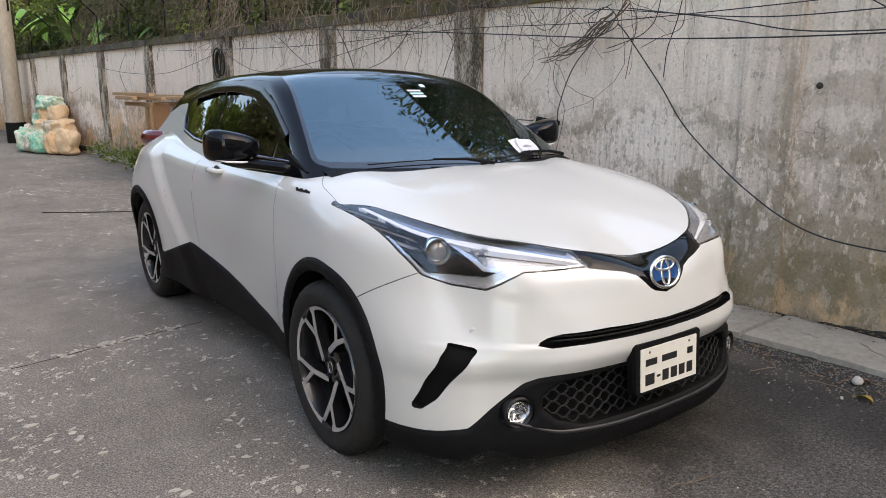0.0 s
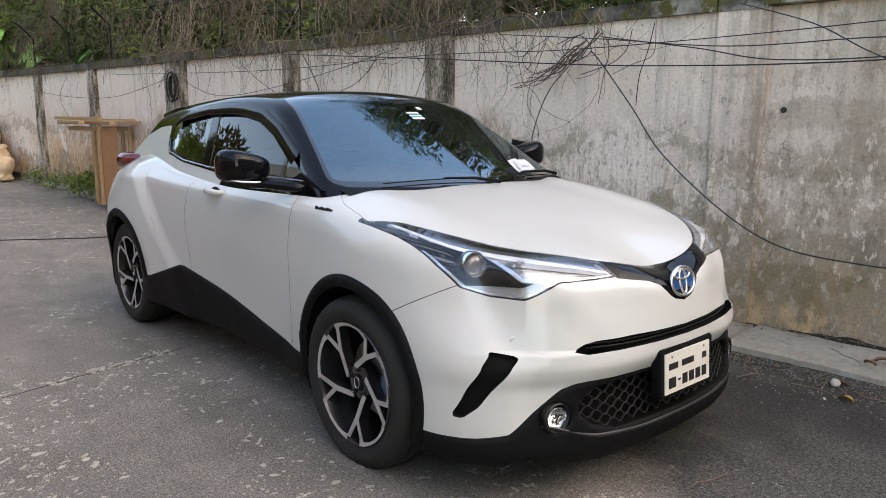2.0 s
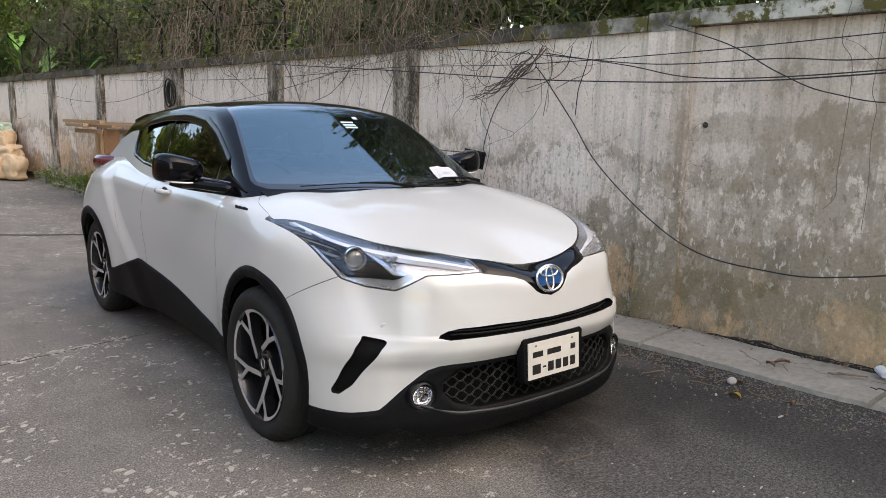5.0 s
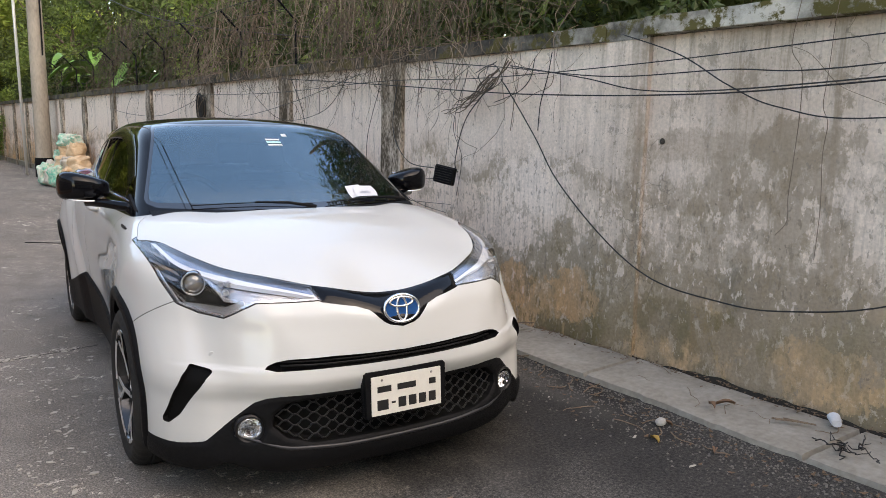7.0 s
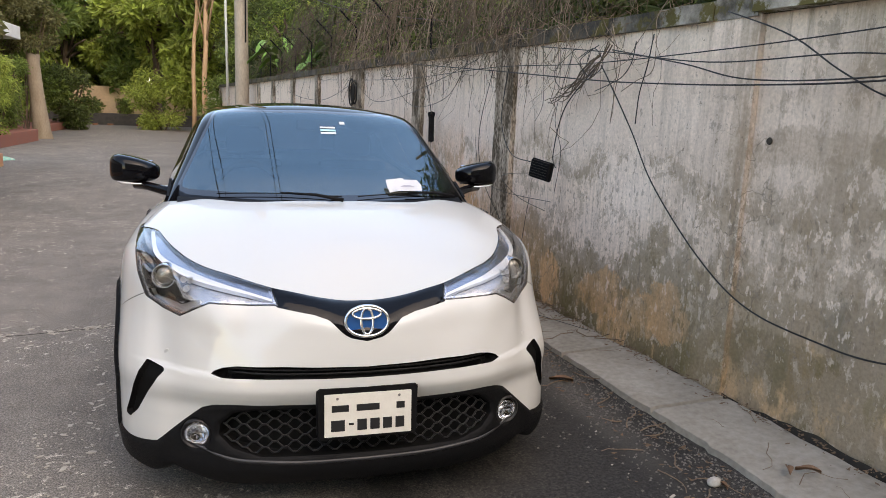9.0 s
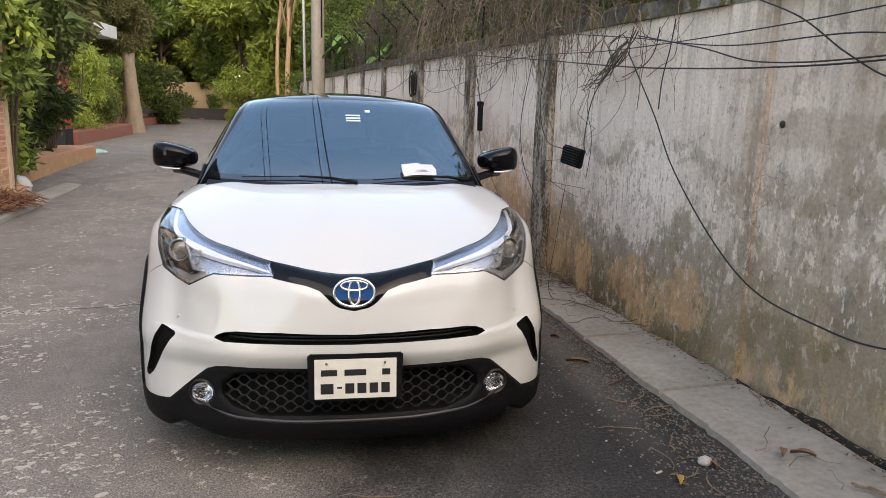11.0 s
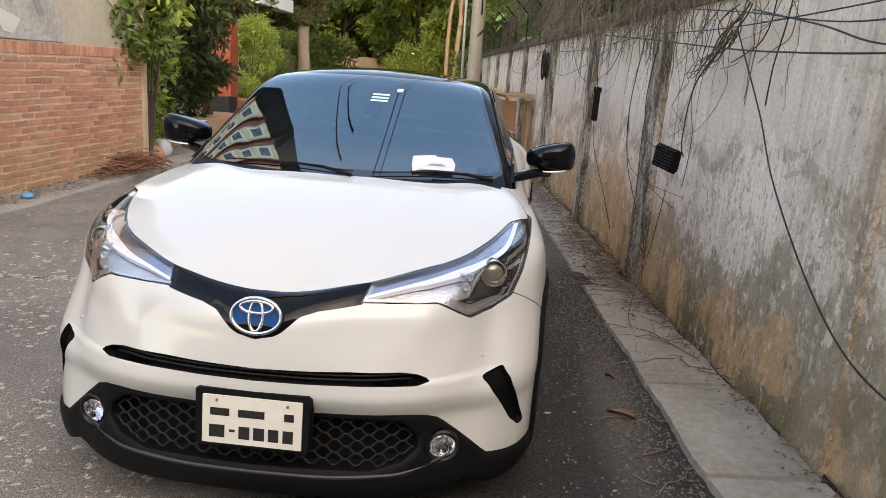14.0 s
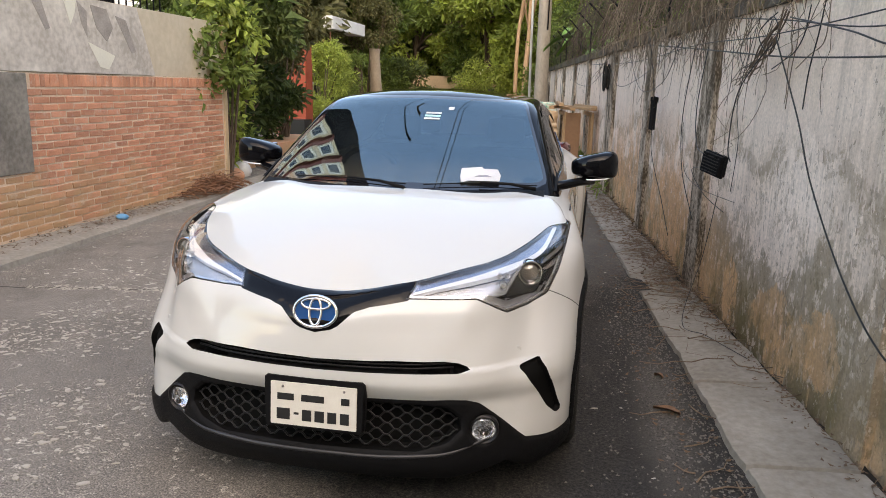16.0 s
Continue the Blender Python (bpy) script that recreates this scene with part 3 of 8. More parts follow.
def line_distance(u, v, line):
    """Distance to an open line."""
    d = np.full(u.shape, 1e9)
    for (ax, ay), (bx, by) in zip(line, line[1:]):
        ex, ey = bx - ax, by - ay
        t = np.clip(((u - ax) * ex + (v - ay) * ey) / (ex * ex + ey * ey), 0, 1)
        d = np.minimum(d, np.hypot(u - ax - t * ex, v - ay - t * ey))
    return d


def smooth_line(pts, k):
    """Points of a rounded line through the given ones, k to each stretch."""
    P, out = [Vector(p) for p in pts], []
    for i in range(len(P) - 1):
        a, b, c, d = P[max(i - 1, 0)], P[i], P[i + 1], P[min(i + 2, len(P) - 1)]
        for u in (j / k for j in range(k)):
            q = .5 * (2 * b + (c - a) * u + (2 * a - 5 * b + 4 * c - d) * u * u + (3 * b - a - 3 * c + d) * u ** 3)
            out.append((q.x, q.y))
    return out + [tuple(P[-1])]


def refined(v, t):
    """Each triangle parted into four."""
    e = np.sort(np.concatenate([t[:, [0, 1]], t[:, [1, 2]], t[:, [2, 0]]]), 1)
    u, inv = np.unique(e, axis=0, return_inverse=True)
    m, n = inv.reshape(3, -1) + len(v), len(v)
    a, b, c = t.T
    return np.concatenate([v, (v[u[:, 0]] + v[u[:, 1]]) / 2]), np.concatenate([np.stack(q, 1) for q in ((a, m[0], m[2]), (m[0], b, m[1]), (m[2], m[1], c), (m[0], m[1], m[2]))])


class Shell:
    """A triangle mesh on a smooth field, on one side of the car, that can be cut into panels along exact lines."""

    def __init__(self, field, seeds, axis=None):
        self.field = field
        if axis is None:
            self.v, self.t = seeds[0].copy(), seeds[1].copy()
            self.lab = np.zeros(len(self.t), int)
            return
        v, t = [], []
        for grid in seeds:
            n0 = sum(len(p) for p in v)
            a, b = grid.shape[:2]
            i = (np.arange(a - 1)[:, None] * b + np.arange(b - 1)[None]).ravel() + n0
            t += [np.stack([i, i + b, i + b + 1], 1), np.stack([i, i + b + 1, i + 1], 1)]
            v.append(grid.reshape(-1, 3))
        v = np.concatenate(v)
        c = axis(v)
        lo, hi = np.zeros(len(v)), np.full(len(v), 1.6)
        for _ in range(46):
            mid = (lo + hi) / 2
            p = c + (v - c) * mid[:, None]
            out = field(np.abs(p[:, 0]), p[:, 1], p[:, 2]) > 0
            hi, lo = np.where(out, mid, hi), np.where(out, lo, mid)
        p = c + (v - c) * lo[:, None]
        p[:, 0] = np.where(v[:, 0] == 0, 0, p[:, 0])
        # weld the seams of the patches
        key = {}
        remap = np.empty(len(p), int)
        for k, q in enumerate(map(tuple, np.round(p, 5))):
            remap[k] = key.setdefault(q, len(key))
        keep = np.zeros(len(key), int)
        keep[remap] = np.arange(len(p))
        self.v = p[keep]
        t = remap[np.concatenate(t)]
        t = t[(t[:, 0] != t[:, 1]) & (t[:, 1] != t[:, 2]) & (t[:, 0] != t[:, 2])]
        # outward winding
        n = self.normals(self.v[t].mean(1))
        g = np.cross(self.v[t[:, 1]] - self.v[t[:, 0]], self.v[t[:, 2]] - self.v[t[:, 0]])
        flip = (n * g).sum(1) < 0
        t[flip] = t[flip][:, ::-1]
        self.t, self.lab = t, np.zeros(len(t), int)

    def normals(self, p, e=2e-3):
        f = lambda q: self.field(np.abs(q[:, 0]), q[:, 1], q[:, 2])
        g = np.stack([f(p + e * d) - f(p - e * d) for d in np.eye(3)], 1)
        return g / np.maximum(np.linalg.norm(g, axis=1, keepdims=True), 1e-9)

    def score(self, src, phi):
        """Splits the triangles along phi = 0 and leaves the panels as they are."""
        self.cut(src, phi, None)

    def cut(self, src, phi, label):
        """What lies where phi(x, y, z) < 0, of the panels src, becomes the panel label."""
        p = phi(self.v[:, 0], self.v[:, 1], self.v[:, 2])
        p = np.where(np.abs(p) < 1e-5, 1e-5, p)
        of = np.isin(self.lab, src)
        neg = (p[self.t] < 0).sum(1)
        if label is not None:
            self.lab[of & (neg == 3)] = label
        mixed = np.nonzero(of & (neg > 0) & (neg < 3))[0]
        if not len(mixed):
            return
        v, nv, edge = [], len(self.v), {}
        tris, labs = [], []

        def mid(i, j):
            k = (min(i, j), max(i, j))
            if k not in edge:
                s = p[k[0]] / (p[k[0]] - p[k[1]])
                v.append(self.v[k[0]] * (1 - s) + self.v[k[1]] * s)
                edge[k] = nv + len(v) - 1
            return edge[k]
        for ti in mixed:
            a, b, c = self.t[ti]
            while not ((p[a] < 0) != (p[b] < 0) and (p[b] < 0) == (p[c] < 0)):
                a, b, c = b, c, a
            ab, ac = mid(a, b), mid(a, c)
            la = label if p[a] < 0 and label is not None else self.lab[ti]
            lb = label if p[b] < 0 and label is not None else self.lab[ti]
            tris += [(a, ab, ac), (ab, b, c), (ab, c, ac)]
            labs += [la, lb, lb]
        keep = np.ones(len(self.t), bool)
        keep[mixed] = False
        self.t = np.concatenate([self.t[keep], np.array(tris)])
        self.lab = np.concatenate([self.lab[keep], np.array(labs)])
        self.v = np.concatenate([self.v, np.array(v)])

    def panel(self, label):
        t = self.t[np.isin(self.lab, label)]
        used, inv = np.unique(t, return_inverse=True)
        return self.v[used], inv.reshape(-1, 3), self.normals(self.v[used])


def rim_of(t):
    """Directed edges of the open border."""
    e = np.concatenate([t[:, [0, 1]], t[:, [1, 2]], t[:, [2, 0]]])
    seen = {tuple(q) for q in e.tolist()}
    return [q for q in seen if (q[1], q[0]) not in seen]


def mesh_part(name, v, t, material, parent, normals=None, label="", side=-1, sharp=None):
    """side -1: as built on the car's right flank (negative x); 1: mirrored; 0: both halves in one mesh."""
    v = np.asarray(v, float)
    flip = lambda q: q * [-1, 1, 1]
    if side == 0:
        v, t = np.concatenate([v, flip(v)]), np.concatenate([t, t[:, ::-1] + len(v)])
        normals = None if normals is None else np.concatenate([normals, flip(normals)])
    elif side == 1:
        v, t = flip(v), t[:, ::-1]
        normals = None if normals is None else flip(normals)
    me = bpy.data.meshes.new(name)
    me.from_pydata(v.tolist(), [], t.tolist())
    me.shade_smooth() if sharp is None else me.set_sharp_from_angle(angle=radians(sharp))
    if normals is not None:
        me.normals_split_custom_set_from_vertices([tuple(q) for q in normals])
    me.materials.append(material)
    ob = new(name, me)
    ob.parent = parent
    ob.matrix_parent_inverse = parent.matrix_world.inverted()
    return tagged(ob, label)


def slab(v, t, n, thick, out=0.0):
    """A panel given thickness, with a closed rim."""
    k = len(v)
    vv = np.concatenate([v + n * out, v + n * (out - thick)])
    edge = [q for q in rim_of(t) if not (abs(v[q[0], 0]) < 1e-4 and abs(v[q[1], 0]) < 1e-4)]
    rim = np.array([[a, b, b + k] for a, b in edge] + [[a, b + k, a + k] for a, b in edge])[:, ::-1]
    return vv, np.concatenate([t, t[:, ::-1] + k, rim])


def proud(v, t, n, h, soft=.012):
    """Raises a panel by h, its border staying where it is."""
    edge = np.unique(np.array(rim_of(t)).ravel())
    edge = edge[np.abs(v[edge, 0]) > 1e-4]
    out = np.full(len(v), h)
    pts = v[edge]
    for i in range(0, len(v), 4000):
        d = np.sqrt(((v[i:i + 4000, None] - pts[None]) ** 2).sum(2)).min(1)
        out[i:i + 4000] = h * step(d, 0, soft)
    return v + n * out[:, None]


def sunk(v, t, n, depth):
    """A panel pushed in, with walls up to its old border."""
    k = len(v)
    edge = [q for q in rim_of(t) if not (abs(v[q[0], 0]) < 1e-4 and abs(v[q[1], 0]) < 1e-4)]
    vv = np.concatenate([v, v - n * depth])
    wall = np.array([[a, b, b + k] for a, b in edge] + [[a, b + k, a + k] for a, b in edge])
    return vv, np.concatenate([t + k, wall])


def along(lo, hi, step_):
    return np.linspace(lo, hi, max(2, int(round((hi - lo) / step_)) + 1))


def seeds(x1, y0, y1, z0, z1, d, dx=None):
    """Patches of a box that wraps a shell's half at negative x: front, flank, top and rear."""
    xs, ys, zs = -along(0, x1, d)[::-1], along(y0, y1, d * 1.3), along(z0, z1, d)
    xs[-1] = 0
    grid = lambda a, b, f: np.stack([np.broadcast_to(q, (len(a), len(b))) for q in f(a[:, None], b[None])], 2).astype(float)
    return [grid(xs, zs, lambda a, b: (a, np.array([[y0]]), b)), grid(ys, zs, lambda a, b: (np.array([[-x1]]), a, b)),
            grid(xs, ys, lambda a, b: (a, b, np.array([[z1]]))), grid(xs, zs, lambda a, b: (a, np.array([[y1]]), b))]


def surf(field, x=None, y=None, z=None, lo=0.0, hi=1.0):
    """The point of a field on a line along the axis that is left out, sought from lo (outside) to hi (inside)."""
    a, b = lo, hi
    for _ in range(40):
        m = (a + b) / 2
        q = [m if c is None else c for c in (x, y, z)]
        if field(np.array(abs(q[0])), np.array(q[1]), np.array(q[2])) > 0:
            a = m
        else:
            b = m
    return Vector([(a + b) / 2 if c is None else c for c in (x, y, z)])


# ---- the car ----
car = empty("car", (0, 2.15, 0), label="pearl white compact crossover with gloss black roof, parked beside the wall", category="car")
body = Shell(body_field, seeds(.98, -.12, 4.45, .02, 1.22, .0125), lambda v: np.stack([0 * v[:, 0], np.clip(v[:, 1], .85, 3.5), np.full(len(v), .62)], 1))
X = lambda f: (lambda x, y, z: f(-x, y, z))     # outlines are drawn with x counted outwards from the middle

HOOD_OUT = [(-.2, .160), (0, .160), (.10, .153), (.185, .155), (.25, .170), (.32, .197), (.40, .248), (.48, .315), (.545, .375), (.61, .46), (.674, .585), (.715, .70), (.745, .80), (.785, .862), (.815, .915), (.80, 1.0), (.79, 1.06), (.765, 1.16), (.70, 1.27), (.62, 1.36), (-.2, 1.36)]
HOOD_OUT = HOOD_OUT[:1] + smooth_line(HOOD_OUT[1:-1], 4) + HOOD_OUT[-1:]
LAMP_LOW = [(.296, .813), (.40, .81), (.53, .812), (.575, .79), (.634, .753), (.70, .758), (.765, .785), (.80, .855), (.82, .92), (.835, .97), (.835, 1.1), (.325, 1.1), (.325, .88)]
TRIM_LOW = [(-.2, .70), (0, .70), (.054, .711), (.078, .724), (.10, .745), (.129, .772), (.18, .789), (.305, .809), (.335, .88), (.335, 1.1), (-.2, 1.1)]
SLIT = [(-.2, .612), (0, .612), (.286, .617), (.44, .612), (.49, .604), (.535, .584), (.49, .573), (.286, .575), (0, .574), (-.2, .574)]
VENT = [(.752, .586), (.692, .574), (.687, .564), (.712, .538), (.742, .488), (.790, .390), (.822, .350), (.838, .348), (.839, .365), (.822, .418), (.805, .482), (.783, .541)]
LOW = [(-.2, .466), (0, .467), (.29, .472), (.47, .473), (.52, .468), (.56, .452), (.614, .403), (.722, .300), (.80, .281), (.95, .262), (.95, 0), (-.2, 0)]
GAPE = [(-.2, .452), (0, .452), (.36, .452), (.45, .44), (.50, .40), (.505, .36), (.46, .315), (.36, .285), (0, .282), (-.2, .282)]
ARCHES = ((.935, .335), (3.57, .335))
SILL = [(1.2, .0), (1.2, .34), (1.45, .335), (1.8, .378), (2.5, .482), (2.70, .512), (2.76, .512), (2.85, .48), (3.1, .40), (3.3, .4), (3.3, 0)]

front_of = lambda outline, lim: X(lambda x, y, z: np.maximum(polygon_distance(x, z, outline), y - lim))
flank = lambda f: X(lambda x, y, z: np.maximum(f(y, z), .55 - x))
lamp = X(lambda x, y, z: np.maximum(np.maximum(polygon_distance(x, z, LAMP_LOW), -polygon_distance(x, y, HOOD_OUT)), y - .965))
hoodf = X(lambda x, y, z: np.maximum(polygon_distance(x, y, HOOD_OUT), .78 - z))
body.cut([0], X(lambda x, y, z: z - (.165 + .02 * step(y, .0, .6) + .04 * step(y, .5, .9))), 99)
for cy, cz in ARCHES:
    body.cut([0], flank(lambda y, z: np.hypot(y - cy, z - cz) - .378), 99)
    body.cut([0], flank(lambda y, z: np.hypot(y - cy, z - cz) - .432), 6)
body.cut([0], flank(lambda y, z: polygon_distance(y, z, SILL)), 6)
body.cut([0], front_of(SLIT, .4), 10)
body.cut([0], front_of(VENT, .8), 11)
body.cut([0], front_of(LOW, .62), 7)
body.cut([7], front_of(GAPE, .4), 12)
body.cut([7], X(lambda x, y, z: np.maximum(np.hypot(x - .578, z - .353) - .047, y - .5)), 99)
body.cut([0], lamp, 9)
body.cut([0], X(lambda x, y, z: np.maximum(np.maximum(polygon_distance(x, z, TRIM_LOW), -polygon_distance(x, y, HOOD_OUT)), y - .4)), 8)
# joints between the panels
GAP = .0015
NOSE_SEAM = [(.44, .80), (.60, .715), (.70, .66), (.80, .55)]
DOOR_A = [(1.50, 1.05), (1.465, .95), (1.475, .80), (1.47, .60), (1.462, .30)]
DOOR_B = [(2.52, 1.08), (2.60, .98), (2.64, .80), (2.62, .5), (2.60, .3)]
DOOR_C = [(3.26, 1.2), (3.28, 1.08), (3.16, .88), (3.02, .68), (2.92, .5)]
for line in (NOSE_SEAM, DOOR_A, DOOR_B, DOOR_C):
    body.score([0], flank(lambda y, z: polygon_distance(y, z, line + [(line[-1][0] - 3, line[-1][1]), (line[0][0] - 3, line[0][1])])))
body.score([0], X(lambda x, y, z: polygon_distance(x, y, HOOD_OUT)))
body.cut([0], X(lambda x, y, z: np.maximum(np.abs(polygon_distance(x, y, HOOD_OUT)) - GAP * .55, .78 - z)), 20)
body.cut([0], hoodf, 1)
seam = flank(lambda y, z: np.maximum(line_distance(y, z, [(.44, .80), (.60, .715), (.70, .66), (.80, .55)]) - GAP, -1))
body.cut([0], seam, 20)
body.cut([0], flank(lambda y, z: line_distance(y, z, [(1.50, 1.05), (1.465, .95), (1.475, .80), (1.47, .60), (1.462, .30)]) - GAP), 20)
body.cut([0], flank(lambda y, z: line_distance(y, z, [(2.52, 1.08), (2.60, .98), (2.64, .80), (2.62, .5), (2.60, .3)]) - GAP), 20)
body.cut([0], flank(lambda y, z: line_distance(y, z, [(3.26, 1.2), (3.28, 1.08), (3.16, .88), (3.02, .68), (2.92, .5)]) - GAP * .5), 20)
body.cut([0], X(lambda x, y, z: np.maximum(np.maximum(polygon_distance(y, z, [(-.5, 1.0), (.44, .80), (.60, .715), (.70, .66), (.80, .55), (.9, .3), (.9, 0), (-.5, 0)]), -1), .0 - x)), 2)
body.cut([0], flank(lambda y, z: polygon_distance(y, z, [(.3, 1.3), (1.50, 1.3), (1.50, 1.05), (1.465, .95), (1.475, .80), (1.47, .60), (1.462, .2), (.3, .2)])), 3)
body.cut([0], flank(lambda y, z: polygon_distance(y, z, [(1.4, 1.3), (2.45, 1.3), (2.52, 1.08), (2.60, .98), (2.64, .80), (2.62, .5), (2.60, .2), (1.4, .2)])), 4)
body.cut([0], flank(lambda y, z: polygon_distance(y, z, [(2.4, 1.3), (3.26, 1.3), (3.28, 1.08), (3.16, .88), (3.02, .68), (2.92, .5), (2.8, .2), (2.4, .2)])), 5)

for label, name, both, text in ((0, "body", 1, ""), (1, "hood", 1, ""), (2, "front_bumper", 1, "")):
    v, t, n = body.panel(label)
    mesh_part(name, v, t, PAINT, car, n, text, side=0)
for label, name in ((3, "fender"), (4, "front_door"), (5, "rear_door")):
    v, t, n = body.panel(label)
    for s in (-1, 1):
        mesh_part(name, v, t, PAINT, car, n, side=s)
v, t, n = body.panel(20)
root = list(range(len(v)))


def find(i):
    while root[i] != i:
        root[i] = root[root[i]]
        i = root[i]
    return i


for tri in t:
    for a, b in ((tri[0], tri[1]), (tri[1], tri[2])):
        root[find(int(a))] = find(int(b))
islands = np.array([find(i) for i in range(len(v))])
for k in np.unique(islands[t[:, 0]]):
    tt = t[islands[t[:, 0]] == k]
    if len(tt) < 30:
        continue
    used, inv = np.unique(tt, return_inverse=True)
    for s in (-1, 1):
        mesh_part("panel_joint", (v - n * .003)[used], inv.reshape(tt.shape), JOINTGREY, car, side=s)
v, t, n = body.panel(6)
v = proud(v, t, n, .014)
for s in (-1, 1):
    mesh_part("side_cladding", v, t, CLAD, car, label="black plastic arch and sill cladding", side=s)
v, t, n = body.panel(7)
v = proud(v, t, n, .010)
lower = mesh_part("lower_bumper", v, t, CLAD, car, label="black plastic lower bumper", side=0)
v, t, n = body.panel(8)
mesh_part("nose_trim", proud(v, t, n, .006, .02), t, GLOSS, car, label="gloss black nose strip", side=0)
v, t, n = body.panel(10)
vv, tt = sunk(v, t, n, .045)
mesh_part("upper_grille", vv, tt, VOID, car, label="thin black slit grille", side=0)
v, t, n = body.panel(11)
vv, tt = sunk(v, t, n, .022)
for s in (-1, 1):
    mesh_part("bumper_vent", vv, tt, VOID, car, label="black corner vent", side=s)
v, t, n = body.panel(12)
vv, tt = sunk(v, t, n, .075)
mouth = mesh_part("lower_grille", vv, tt, VOID, car, label="black honeycomb lower grille", side=0)


def nose(x, z, back=0.0):
    """A point on the front of the car."""
    return surf(body_field, x=x, z=z, lo=-.3, hi=1.2) + Vector((0, back, 0))


# lattice of the lower grille: rounded diamonds
g = Geo()
gape = np.array(GAPE)
px, pz = .070, .040
for row in range(-1, 11):
    for col in range(-17, 18):
        cx, cz = (col + .5 * (row % 2)) * px, .272 + row * pz * .5
        for dx, dz in ((px / 2, pz / 2), (px / 2, -pz / 2)):
            pts = [(cx + dx * s, cz + dz * np.clip((s - .22) / .56, 0, 1)) for s in (0, .22, .5, .78, 1)]
            if all(polygon_distance(np.array(abs(a)), np.array(b), GAPE) < .004 for a, b in pts):
                g.tube([nose(a, b, .020) for a, b in pts], .0036, 5, cap=False)
g.make("honeycomb", GRILLE, mouth, smooth=True)
# bar of the slit
for zz in (.587, .600):
    Geo().tube([nose(q, zz, .018) for q in np.linspace(-.47, .47, 25)], .0035, 5).make("grille_bar", GRILLE, car, smooth=True)
# pale edge of the lower lip
g = Geo()
line = [(q, .262 + .012 * step(abs(q), .2, .45) + .055 * step(abs(q), .42, .66)) for q in np.linspace(-.64, .64, 41)]
g.tube([nose(a, b, -.006) for a, b in line], [.003 + .006 * float(step(abs(a), .68, .4)) for a, b in line], 6)
g.make("lip_edge", mat("grey_lip", (.02, .02, .022), .4, .0), car, "grey edge of the lower lip", smooth=True)
# sump plate and wheel wells close the underside
g = Geo()
g.box(-.70, .70, .25, 4.1, .20, .24)
g.make("underbody", VOID, car)
for cy, cz in ARCHES:
    for s in (-1, 1):
        g = Geo()
        arc = np.linspace(radians(-22), radians(202), 40)
        g.add([(s * xx, cy + .386 * math.cos(a), cz + .386 * math.sin(a)) for xx in (.60, .87) for a in arc], [(i, i + 1, 41 + i - 0, 40 + i) for i in range(39)])
        g.add([(s * .60, cy + .386 * math.cos(a), cz + .386 * math.sin(a)) for a in arc], [tuple(range(40))])
        g.make("wheel_well", VOID, car, smooth=True, sharp=40)

# ---- headlamps ----
v, t, n = body.panel(9)
GUIDE = smooth_line([(.30, .828), (.376, .845), (.483, .868), (.582, .886), (.645, .898), (.702, .912), (.736, .929), (.757, .952), (.775, .980)], 4)
bowl = Shell(body_field, refined(*refined(v, t)))
xz = lambda f: (lambda x, y, z: f(-x, z))
bowl.cut([0], lambda x, y, z: np.minimum(-polygon_distance(-x, z, LAMP_LOW) - .0060, polygon_distance(-x, y, HOOD_OUT) - .0065), 8)
bowl.cut([0], xz(lambda x, z: np.maximum(-polygon_distance(x, z, LAMP_LOW) - .0135, z - .905)), 2)
bowl.cut([0], xz(lambda x, z: line_distance(x, z, GUIDE) - .0035 - .0035 * step(x, .34, .6)), 4)
bowl.cut([0], xz(lambda x, z: polygon_distance(x, z, [(.25, 1.1), (.25, .81)] + GUIDE + [(.79, 1.1)])), 1)
bowl.cut([0], xz(lambda x, z: line_distance(x, z, [(.668, .893), (.653, .862), (.632, .822), (.600, .822)]) - .0075), 5)
bowl.cut([0], xz(lambda x, z: polygon_distance(x, z, [(.575, .828), (.598, .818), (.640, .793), (.752, .795), (.775, .83), (.786, .795), (.70, .765), (.635, .757), (.575, .79)])), 6)
bowl.cut([0], xz(lambda x, z: polygon_distance(x, z, [(.25, .80), (.60, .80), (.60, .822), (.630, .822), (.653, .865), (.664, .90), (.25, .90)])), 3)
bowl.cut([0], xz(lambda x, z: np.maximum(polygon_distance(x, z, [(.735, .875), (.80, .862), (.83, .97), (.77, .97)]), np.abs((z - .5 * x) % .034 - .017) - .009)), 7)
